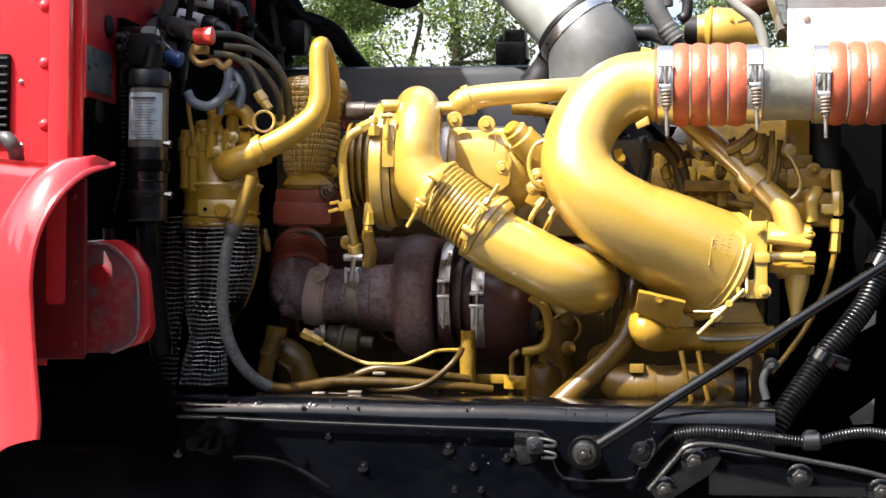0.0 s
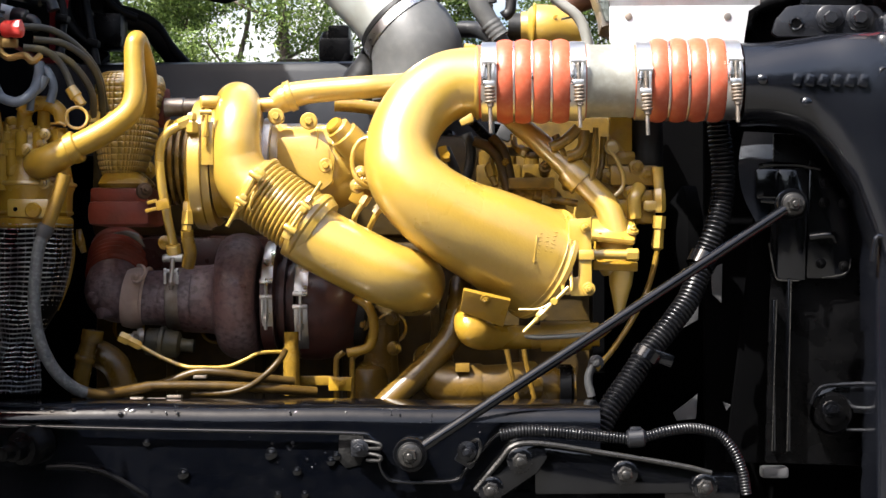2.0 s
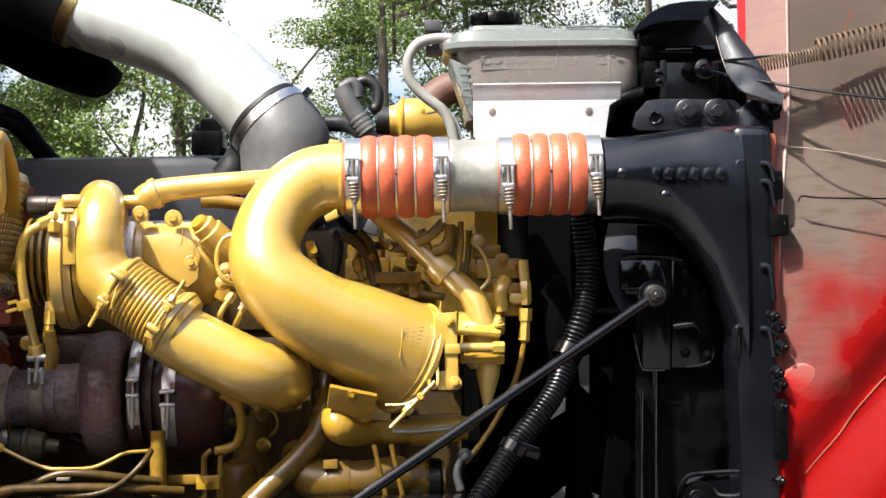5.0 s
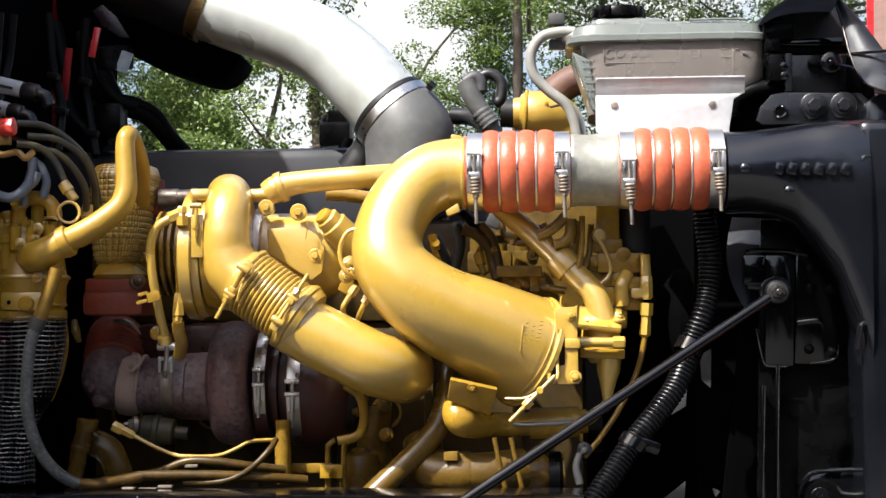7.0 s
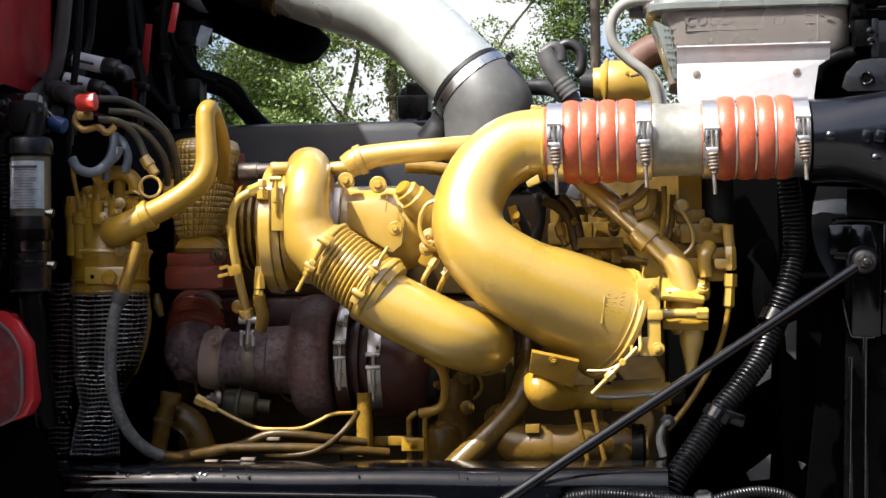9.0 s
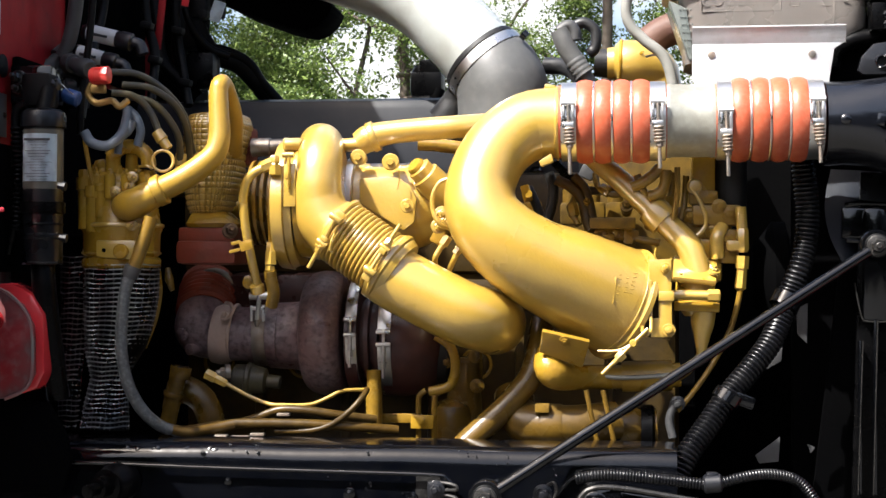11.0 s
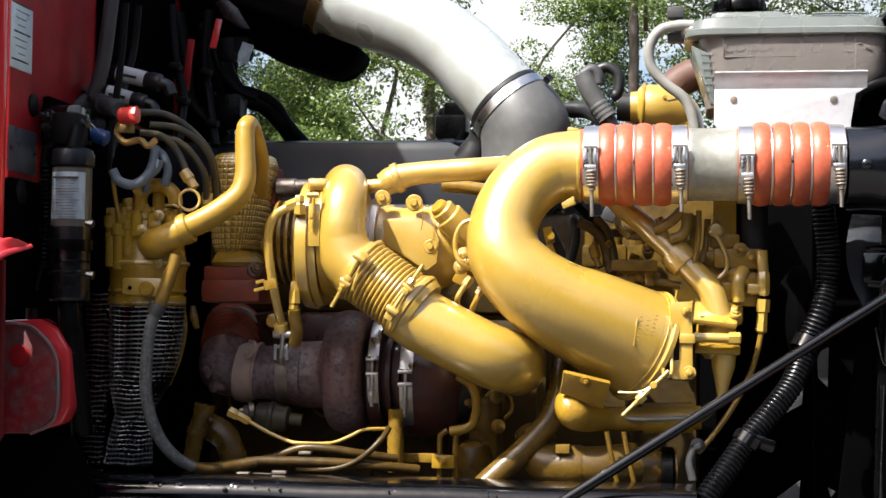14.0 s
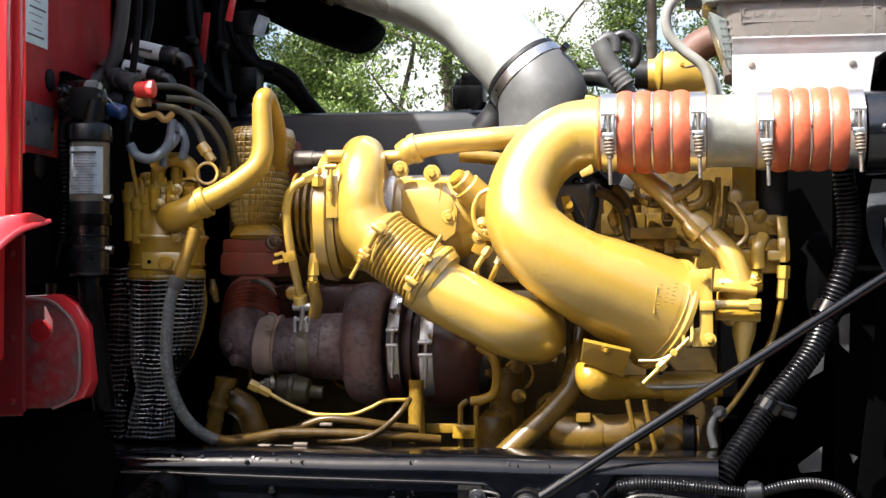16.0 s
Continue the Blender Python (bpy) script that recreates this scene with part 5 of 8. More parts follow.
part("black_canister", lathe((0.2285, 0.145, 1.4475), (0, 0, 1), [(0, .02), (.005, .024), (.09, .024), (.10, .018)], 24), rubber, hd, "black canister")
part("sensor", joined(lathe((0.1757, 0.11, 1.489), FRONT, [(-.01, .011), (.006, .011), (.008, .008), (.014, .008), (.015, 0)], 16)), yellow, hd)
part("sensor_wire", tube([(0.1713, 0.1, 1.485), (0.181, 0.1, 1.472), (0.1906, 0.1, 1.449), (0.1905, 0.1, 1.432), (0.1822, 0.1, 1.421), (0.1708, 0.1, 1.414)], .0030, 8), yellow, hd)
part("riser", tube([(0.1264, 0.085, 1.5151), (0.1142, 0.085, 1.5025), (0.1002, 0.085, 1.4929), (0.0855, 0.085, 1.487)], .008, 10), yellow_dull, hd)
part("riser", tube([(0.1346, 0.085, 1.5112), (0.1328, 0.085, 1.49), (0.1246, 0.085, 1.4783), (0.1099, 0.085, 1.4735)], .008, 10), yellow_dull, hd)
part("riser", tube([(0.1508, 0.085, 1.5151), (0.1506, 0.085, 1.4783), (0.1455, 0.085, 1.4454), (0.1422, 0.085, 1.4377)], .004, 8), yellow_dull, hd)
for p in ((0.2023, 0.11, 1.423), (0.2202, 0.11, 1.413), (0.17, 0.12, 1.448), (0.2108, 0.11, 1.46), (0.2254, 0.11, 1.449)):
    part("bolt", bolt(p, FRONT, .007), yellow_cast, hd)
part("elbow_fitting", joined(tube([(0.2081, 0.1, 1.385), (0.2066, 0.1, 1.406), (0.2083, 0.1, 1.418), (0.2155, 0.11, 1.431)], .010, 12), box((0.2302, 0.1, 1.404), (.02, .014, .014), .003)), yellow, hd)
fs = thing("fuel_line_stack", (0.2417, 0.1, 1.324), "yellow stacked hydraulic fittings on a rising fuel line", "fuel line")
part("fitting_column", joined(between((0.2405, 0.1, 1.459), (0.2426, 0.1, 1.426), [(0, .008), (.9, .008), (1, .006)], 12), between((0.2426, 0.1, 1.43), (0.2431, 0.1, 1.394), [(0, .006), (.1, .009), (.9, .009), (1, .006)], 6), between((0.2245, 0.1, 1.401), (0.2424, 0.1, 1.403), [(0, .007), (1, .007)], 6), between((0.2431, 0.1, 1.389), (0.2421, 0.1, 1.371), [(0, .0095), (1, .0095)], 6), between((0.2421, 0.1, 1.371), (0.2394, 0.1, 1.34), [(0, .007), (.9, .0085), (1, .005)], 6)), yellow, fs)
part("hose", tube([(0.2403, 0.1, 1.344), (0.2351, 0.1, 1.316), (0.2235, 0.1, 1.279), (0.1999, 0.09, 1.235), (0.175, 0.08, 1.199), (0.1504, 0.07, 1.17)], .0042, 10), yellow_dull, fs)
part("lower_fitting", joined(bolt((0.1505, 0.07, 1.18), FRONT, .007), tube([(0.1457, 0.07, 1.18), (0.1391, 0.07, 1.156), (0.1438, 0.07, 1.132)], .006, 10)), rubber_grey, fs, "grey hose end")

clut = thing("injector_lines", (0.0707, 0.125, 1.4407), "grimy yellow injector lines and unions behind the coupling hose", "fuel lines")
for a in ([(-0.0044, 0.145, 1.5066), (0.004, 0.145, 1.4833), (-0.0021, 0.135, 1.4581), (0.0083, 0.125, 1.4339)], [(0.0327, 0.155, 1.5114), (0.0372, 0.145, 1.492), (0.0581, 0.135, 1.4794), (0.0869, 0.135, 1.4833)], [(0.1438, 0.115, 1.5104), (0.1423, 0.115, 1.4774), (0.1356, 0.105, 1.4522), (0.1291, 0.095, 1.4319)], [(0.1644, 0.125, 1.5055), (0.1619, 0.125, 1.4658), (0.156, 0.115, 1.4406)]):
    part("line", tube(a, .0048, 10), yellow_dull, clut)
for a, b in (((-0.0021, 0.135, 1.4659), (0.0031, 0.13, 1.4475)), ((0.1406, 0.115, 1.4736), (0.1373, 0.11, 1.4571)), ((0.0407, 0.14, 1.4901), (0.054, 0.135, 1.4814))):
    part("union_nut", between(a, b, [(0, .007), (.1, .0085), (.9, .0085), (1, .007)], 6), yellow_cast, clut)
for p in ((0.0214, 0.125, 1.4658), (0.0789, 0.115, 1.461), (0.1115, 0.105, 1.4406)):
    part("stud", joined(bolt(p, (0, -1, .4), .006, .010), lathe(p, (0, -1, .4), [(-.02, .008), (0, .008)], 12)), yellow_dull, clut)
pipe("injector_hose", [(-0.0358, 0.145, 1.5124), (-0.0291, 0.145, 1.4911), (-0.0308, 0.145, 1.4659), (-0.0393, 0.145, 1.4368)], 0.007793, rubber, "grey rubber hose behind the curved pipe", "hose")
pipe("injector_hose", [(-0.0683, 0.175, 1.4931), (-0.0597, 0.175, 1.4756), (-0.0495, 0.175, 1.4504), (-0.0427, 0.175, 1.4252)], 0.007013, rubber, "black rubber hose behind the curved pipe", "hose")
pipe("injector_hose", [(0.0021, 0.125, 1.5065), (0.0171, 0.125, 1.4891), (0.0253, 0.125, 1.4649), (0.0302, 0.125, 1.4397), (0.0368, 0.125, 1.4184)], 0.006869, conduit_grime_shade, "paint-dusted hose by the injector deck", "hose")
lo2 = thing("small_loom", (-0.001033, 0.15, 1.492), "thin black corrugated loom under the coupling hose", "cable")
part("loom", ribbed([(-0.02722, 0.12, 1.528), (-0.01437, 0.13, 1.515), (0.00152, 0.15, 1.499), (0.01259, 0.17, 1.489)], .0065, .004, .002, 12), black_matt, lo2)
solo("grey_connector", box((0.02086, 0.18, 1.516), (.022, .02, .022), .004, (0, 25, 0)), rubber_grey, "grey plug connector by the injectors", "connector")
solo("sensor_plug", joined(box((-0.06941, 0.16, 1.483), (.014, .014, .026), .003, (0, -15, 0)), lathe((-0.06631, 0.152, 1.482), FRONT, [(0, .006), (.003, .006), (.003, .003), (.003, 0)], 12)), yellow_cast, "yellow sensor plug behind the curved pipe", "sensor")

# ---- charge-air cooler side tank ----
tank = thing("cooler_side_tank", (0.5559, 0.08, 1.096), "black painted charge-air cooler side tank with raised lettering", "cooler tank")
neck = [(Vector((0.3516, 0.055, 1.572)), 0.0585, 0.0585), (Vector((0.3581, 0.055, 1.572)), 0.0585, 0.0585), (Vector((0.3792, 0.055, 1.573)), 0.0575, 0.0575), (Vector((0.4117, 0.055, 1.573)), 0.060, 0.056),
        (Vector((0.4449, 0.06, 1.569)), 0.069, 0.056), (Vector((0.4771, 0.06, 1.554)), 0.088, 0.056), (Vector((0.5073, 0.06, 1.531)), 0.112, 0.056), (Vector((0.5322, 0.06, 1.494)), 0.150, 0.056), (Vector((0.5474, 0.06, 1.461)), 0.185, 0.055)]
bm = bmesh.new()
rings = []
for k, (c, hz, hy) in enumerate(neck):
    sq = 1.0 - 0.45 * min(max(k - 2, 0) / 4, 1)
    row = []
    for i in range(36):
        a = 2 * math.pi * i / 36
        ca, sa = math.cos(a), math.sin(a)
        row.append(bm.verts.new(c + Vector((0, hy * abs(ca) ** sq * (1 if ca > 0 else -1), hz * abs(sa) ** sq * (1 if sa > 0 else -1)))))
    rings.append(row)
for a, b in zip(rings, rings[1:]):
    for i in range(36):
        bm.faces.new((a[i], a[(i + 1) % 36], b[(i + 1) % 36], b[i]))
bm.faces.new(rings[0])
bm.faces.new(rings[-1])
part("neck", bm, tank_black, tank)
tx0, tx1 = 0.5327, 0.5904
part("column", box(((tx0 + tx1) / 2, 0.075, (1.641 + 0.75) / 2), (tx1 - tx0, 0.12, 1.641 - 0.75), 0.016, segments=4), tank_black, tank)
part("top_corner", plate(outline((0.5489, 0.05, 1.67), (0.5706, 0.05, 1.686), (0.603, 0.05, 1.677), (0.6018, 0.05, 1.596), (0.5465, 0.05, 1.597)), .12, .05, .012), tank_black, tank)
# the raised maker's mark is kept as plain slanted bars
for k in range(6):
    x, y, z = (0.42158 +0.018229 * k, 0, 1.572 -0.00032994 * k)
    part("raised_bar", box((x, 0.0015, z), (0.0125, 0.006, 0.0165), 0.002, (0, 18, 0)), tank_black, tank)
for p in ((0.3745, -0.003, 1.573), (0.4346, -0.002, 1.541)):
    part("dimple", lathe(p, FRONT, [(-.003, .007), (.0002, .007), (.0016, .0055), (.0022, .003), (.0024, 0)], 18), tank_black, tank)
for y0, y1 in ((268, 292), (300, 335), (450, 500), (560, 600)):
    part("rib", tube([(0.54029 -2.5937e-05 * y1, 0.012, 1.8001 -0.00079478 * y1), (0.54468 -2.6023e-05 * y0, 0.01, 1.7996 -0.00079409 * y0), (0.55484 -2.6271e-05 * y0, 0.012, 1.8023 -0.000795 * y0)], .0035, 8), tank_black, tank)
    part("rib", tube([(0.57889 -2.6818e-05 * y0, 0.012, 1.7995 -0.00079509 * y0), (0.5916 -2.7105e-05 * y0, 0.012, 1.7944 -0.00079497 * y0), (0.5989 -2.7297e-05 * y1, 0.016, 1.7919 -0.00079633 * y1)], .004, 8), tank_black, tank)
# Dull red strip drawn in place of the hood's reflection in the tank.
part("hood_reflection_strip", box((tx1 + 0.004, 0.08, 1.18), (0.008, 0.10, 0.9), 0.003), iron_red, tank, "dull red strip standing in for the hood's reflection")
for p in ((0.5943, 0.03, 1.563), (0.5962, 0.02, 1.499), (0.5896, 0.02, 1.354), (0.5935, 0.02, 1.327), (0.5859, 0.02, 1.291), (0.5901, 0.02, 1.275), (0.5906, 0.02, 1.244), (0.5839, 0.02, 1.142), (0.5962, 0.03, 1.664), (0.5822, 0.02, 1.37)):
    part("edge_bolt", bolt(p, (0.5, -1, 0), .0075, .010), black_gloss, tank)
for q, s in (((0.5946, 0.02, 1.498), (.026, .03, .030)), ((0.5907, 0.025, 1.212), (.016, .03, .085)), ((0.5965, 0.03, 1.555), (.014, .03, .04)), ((0.5977, 0.03, 1.66), (.012, .02, .022))):
    part("edge_clip", box(q, s, .003), black_matt, tank)

# ---- radiator side frame ----
rad = thing("radiator_frame", (0.4708, 0.2, 1.087), "black steel radiator side frame with brackets", "radiator frame")
part("side_sheet", plate(outline((0.4144, 0.14, 1.511), (0.5728, 0.14, 1.508), (0.5568, 0.14, 1.026), (0.4006, 0.14, 1.03)), .156, .146, .002), black_matt, rad)
fold_bm = bmesh.new()
fold_rows = [[fold_bm.verts.new(a.lerp(b, k / 6) + Vector((0, -0.006 * math.sin(math.pi * k / 6), 0))) for k in range(7)]
             for a, b in zip(spline([(0.378, 0.195, 1.5186), (0.3692, 0.18, 1.4842), (0.3656, 0.165, 1.4536), (0.3712, 0.15, 1.4174), (0.3873, 0.14, 1.3799)], 1, 5)[0], spline([(0.4593, 0.2, 1.5142), (0.4526, 0.185, 1.4831), (0.4359, 0.172, 1.4485), (0.4163, 0.16, 1.4145), (0.3987, 0.15, 1.3783)], 1, 5)[0])]
for a, b in zip(fold_rows, fold_rows[1:]):
    for k in range(6):
        fold_bm.faces.new((a[k], a[k + 1], b[k + 1], b[k]))
bmesh.ops.solidify(fold_bm, geom=fold_bm.faces[:], thickness=-0.003)
part("web_fold", fold_bm, deflector_sky_tint, rad, "black bent web tinted with reflected sky blue")
part("core", box((0.66, 0.50, 1.30), (0.09, 0.72, 0.95), 0.006), black_matt, rad, "dark radiator core")
part("shroud", plate(outline((0.3758, 0.2, 1.508), (0.4407, 0.2, 1.516), (0.4263, 0.2, 1.022), (0.3497, 0.2, 1.024), (0.3942, 0.2, 1.396)), .215, .20, .003), shade_black, rad)
for a, b in (((0.4332, 0.128, 1.2976), (0.4266, 0.128, 1.0504)), ((0.5442, 0.128, 1.3418), (0.5384, 0.128, 1.1464)), ((0.4136, 0.135, 1.2681), (0.4062, 0.135, 1.0501))):
    part("edge_flange", box((Vector(a) + Vector(b)) / 2, (.0030, .026, (Vector(a) - Vector(b)).length), .001), black_gloss, rad)
    part("edge_line", tube([Vector(a) + Vector((0, -.013, 0)), Vector(b) + Vector((0, -.013, 0))], .0011, 6, 1), dark_steel, rad, "thin steel-grey line along the edge")
part("edge_line", tube([(0.4016, 0.118, 1.351), (0.406, 0.118, 1.3262), (0.4119, 0.118, 1.3013), (0.42, 0.118, 1.2963), (0.4448, 0.118, 1.2958)], .0012, 6), dark_steel, rad, "thin steel-grey line along the edge")
part("edge_line", tube([(0.3939, 0.124, 1.4639), (0.416, 0.122, 1.4634), (0.4488, 0.12, 1.4618), (0.4768, 0.124, 1.4566)], .0014, 6), dark_steel, rad, "thin steel-grey line along the edge")
part("edge_line", tube([(0.4794, 0.126, 1.3), (0.5078, 0.126, 1.3044), (0.518, 0.126, 1.3125), (0.5201, 0.126, 1.3273)], .0010, 6), dark_steel, rad, "thin steel-grey line along the edge")
part("bracket_plate", plate(outline((0.4183, 0.12, 1.459), (0.4517, 0.12, 1.46), (0.4597, 0.12, 1.45), (0.455, 0.12, 1.296), (0.4136, 0.12, 1.297), (0.4147, 0.12, 1.451)), .135, .12, .004), black_gloss, rad)
part("bracket_arm", joined(tube([(0.3898, 0.13, 1.462), (0.42, 0.13, 1.465), (0.4784, 0.13, 1.459)], .004, 8), tube([(0.3917, 0.13, 1.412), (0.4184, 0.13, 1.41)], .004, 8), box((0.4106, 0.14, 1.437), (.05, .02, .045), .004)), black_gloss, rad)
part("mount_sheet", plate(outline((0.4622, 0.13, 1.476), (0.5204, 0.13, 1.408), (0.5205, 0.13, 1.308), (0.511, 0.13, 1.298), (0.4568, 0.13, 1.299)), .14, .128, .004), black_gloss, rad)
for p in ((0.4841, 0.128, 1.438), (0.5116, 0.128, 1.408), (0.5112, 0.128, 1.317), (0.4832, 0.128, 1.409), (0.478, 0.128, 1.321)):
    part("bolt", bolt(p, FRONT, .005), black_matt, rad)
part("spacer", tube([(0.4611, 0.12, 1.359), (0.4894, 0.115, 1.362), (0.4984, 0.12, 1.354)], .006, 10), black_gloss, rad)
lowm = thing("lower_mount", (0.5025, 0.1, 1.081), "black radiator isolator mount with large bolt", "mount")
part("arm", plate(outline((0.4595, 0.1, 1.122), (0.4732, 0.1, 1.14), (0.4964, 0.1, 1.149), (0.5424, 0.1, 1.149), (0.5502, 0.1, 1.136), (0.5525, 0.1, 1.105), (0.5115, 0.1, 1.106), (0.4943, 0.1, 1.081), (0.4658, 0.1, 1.088)), .14, .10, .006), black_gloss, lowm)
part("raised_edge", tube([(0.4579, 0.098, 1.1202), (0.463, 0.097, 1.1355), (0.4746, 0.096, 1.1459), (0.4991, 0.096, 1.1486), (0.5433, 0.096, 1.1502)], .0026, 8), black_satin, lowm)
part("raised_edge", tube([(0.5079, 0.094, 1.1252), (0.517, 0.092, 1.1162), (0.5511, 0.092, 1.1139)], .0030, 8), black_satin, lowm)
part("raised_edge", tube([(0.5063, 0.092, 1.0842), (0.5453, 0.092, 1.0834)], .0022, 8), black_satin, lowm)
part("isolator", lathe((0.4869, 0.1, 1.107), FRONT, [(-.02, .030), (.006, .030), (.012, .026), (.012, .016), (.02, .016), (.022, .012), (.022, 0)], 28), black_matt, lowm)
part("bolt", bolt((0.4817, 0.08, 1.114), FRONT, .008, .012), black_gloss, lowm)
# Grey sheets added where lit ground gleams through the gaps.
for pts in (((0.2804, 0.1, 1.249), (0.2988, 0.1, 1.264), (0.2973, 0.1, 1.24), (0.2765, 0.1, 1.228)), ((0.3241, 0.16, 1.313), (0.3406, 0.16, 1.321), (0.3391, 0.16, 1.263), (0.3259, 0.16, 1.276)), ((0.2571, 0.05, 1.111), (0.2908, 0.05, 1.137), (0.2886, 0.05, 1.103), (0.2619, 0.05, 1.1)), ((0.3329, 0.1, 1.123), (0.3442, 0.1, 1.118), (0.3378, 0.1, 1.11))):
    solo("gap_light_sheet", plate(outline(*pts), pts[0][1] + .003, pts[0][1], .0005), rubber_grey, "grey sheet added for lit ground seen through a gap", "flap", group="shroud flaps")
solo("light_gap_trim", box((0.4051, 0.1, 1.023), (.038, .03, .016), .005), rubber_grey, "pale metal tube end below the radiator", "trim")

# ---- plate with two bolts above the tank ----
tp = thing("top_mount_plate", (0.4853, 0.09, 1.645), "black steel mounting plate with two large bolts", "mounting plate")
part("plate", plate(outline((0.4042, 0.1, 1.652), (0.4098, 0.1, 1.672), (0.4261, 0.1, 1.69), (0.447, 0.1, 1.693), (0.5551, 0.1, 1.69), (0.5696, 0.1, 1.675), (0.5537, 0.1, 1.646), (0.4123, 0.1, 1.646)), .112, .10, .003), black_satin, tp)
part("hole_rim", ring((0.4383, 0.098, 1.665), FRONT, .0085, .002, 20), black_gloss, tp)
part("hole", lathe((0.4384, 0.0985, 1.665), FRONT, [(-.002, .0078), (.0006, .0078), (.0006, 0)], 18), black_matt, tp)
for p in ((0.4863, 0.1, 1.672), (0.5287, 0.1, 1.672)):
    part("washer", lathe(p, FRONT, [(0, .0195), (.0026, .0195), (.0034, .0185), (.0034, .012), (.0042, .012)], 28), black_satin, tp)
    part("bolt", joined(lathe(p, FRONT, [(.0034, .0140), (.0060, .0140), (.0066, .0120)], 24), lathe(p, FRONT, [(.006, .0105), (.012, .0105), (.0135, .0088), (.0135, .0)], 6)), black_satin, tp)
part("upright", plate(outline((0.4587, 0.13, 1.752), (0.5397, 0.13, 1.751), (0.5379, 0.13, 1.693), (0.457, 0.13, 1.695)), .15, .13, .003), black_satin, tp)
part("flange_strip", box((0.4531, 0.122, 1.723), (.010, .03, .056), .002), black_satin, tp)
# Two black plates added to stand in for the shadow round the upright.
part("shadow_fill", plate(outline((0.5332, 0.14, 1.751), (0.562, 0.14, 1.749), (0.5793, 0.14, 1.706), (0.5976, 0.14, 1.694), (0.5918, 0.14, 1.647), (0.53, 0.14, 1.648)), .146, .14, .002), black_matt, tp)
part("shadow_backing", plate(outline((0.392, 0.17, 1.709), (0.4301, 0.17, 1.754), (0.469, 0.17, 1.763), (0.5463, 0.17, 1.762), (0.5685, 0.17, 1.652), (0.3843, 0.17, 1.649)), .18, .17, .002), shade_black, tp)
part("shadow_gap_boss", lathe((0.4971, 0.13, 1.738), FRONT, [(0, .014), (.004, .014), (.006, .010), (.006, 0)], 18), black_matt, tp)
for p in ((0.4469, 0.108, 1.732), (0.4473, 0.108, 1.718)):
    part("small_bolt", bolt(p, FRONT, .004), black_gloss, tp)
part("post", box((0.4361, 0.13, 1.731), (.022, .04, .04), .004), black_matt, tp)
part("cable_boss", joined(lathe((0.5135, 0.11, 1.736), FRONT, [(-.03, .016), (.0, .017), (.006, .015), (.008, .011)], 20), bolt((0.5132, 0.1, 1.733), FRONT, .0065, .010)), black_gloss, tp)
part("curved_strap", tube([(0.3737, 0.15, 1.665), (0.3802, 0.15, 1.687), (0.4044, 0.15, 1.703), (0.4386, 0.15, 1.709)], .012, 10), black_matt, tp)
hood_cover = thing("air_deflector", (0.5591, 0.12, 1.683), "glossy black curved plastic deflector over the radiator corner", "deflector")
bm = bmesh.new()
top = [(0.5284, 0.12, 1.829), (0.5484, 0.098, 1.804), (0.565, 0.075, 1.772), (0.5828, 0.05, 1.734), (0.5978, 0.022, 1.696), (0.6082, 0.005, 1.672)]
bot = [(0.5233, 0.112, 1.822), (0.5279, 0.09, 1.786), (0.5334, 0.067, 1.741), (0.541, 0.045, 1.709), (0.5492, 0.018, 1.688), (0.602, 0, 1.665)]
rows = []
for a, b in zip(spline(top, 1, 5)[0], spline(bot, 1, 5)[0]):
    rows.append([bm.verts.new(a.lerp(b, k / 6) + Vector((0, 0, 0.012 * math.sin(math.pi * k / 6)))) for k in range(7)])
for a, b in zip(rows, rows[1:]):
    for i in range(6):
        bm.faces.new((a[i], a[i + 1], b[i + 1], b[i]))
bmesh.ops.solidify(bm, geom=bm.faces[:], thickness=0.004)
part("shell", bm, deflector_sky_tint, hood_cover)
bm = bmesh.new()
rows = []
for a in spline([(0.4144, 0.13, 1.799), (0.43, 0.13, 1.812), (0.454, 0.13, 1.823), (0.4914, 0.13, 1.828), (0.5303, 0.13, 1.828)], 1, 5)[0]:
    rows.append([bm.verts.new(a + Vector((0, d, 0))) for d in (-0.07, -0.03, 0.0, 0.04, 0.08)])
for a, b in zip(rows, rows[1:]):
    for i in range(4):
        bm.faces.new((a[i], a[i + 1], b[i + 1], b[i]))
bmesh.ops.solidify(bm, geom=bm.faces[:], thickness=0.004)
part("top_shell", bm, deflector_sky_tint, hood_cover)
part("back_web", plate(outline((0.4164, 0.2, 1.815), (0.4411, 0.2, 1.829), (0.472, 0.2, 1.841), (0.507, 0.2, 1.847), (0.548, 0.2, 1.847), (0.559, 0.2, 1.81), (0.5698, 0.2, 1.766), (0.5713, 0.2, 1.757), (0.4304, 0.2, 1.759)), .206, .196, .001), black_satin, hood_cover)
part("ledge", plate(outline((0.4469, 0.19, 1.783), (0.5562, 0.19, 1.785), (0.5593, 0.19, 1.771), (0.4467, 0.19, 1.774)), .20, .17, .003), black_gloss, hood_cover)
part("lip", tube([(0.5225, 0.108, 1.821), (0.527, 0.086, 1.785), (0.5326, 0.063, 1.74), (0.5401, 0.041, 1.708), (0.5483, 0.014, 1.688), (0.575, 0.006, 1.676), (0.601, -0.004, 1.665)], .0016, 8), black_gloss, hood_cover)
part("hole", lathe((0.5104, 0.208, 1.798), FRONT, [(0, .004), (.003, .004), (.003, 0)], 12), black_matt, hood_cover)

# ---- diagonal support rod ----
s0, s1 = Vector((-0.09815, -0.178, 1.076)), Vector((0.4149, -0.005, 1.401))
rod = thing("support_rod", s0 - Vector((0, 0, .03)), "slim black steel support rod with rubber bushed ends", "support rod")
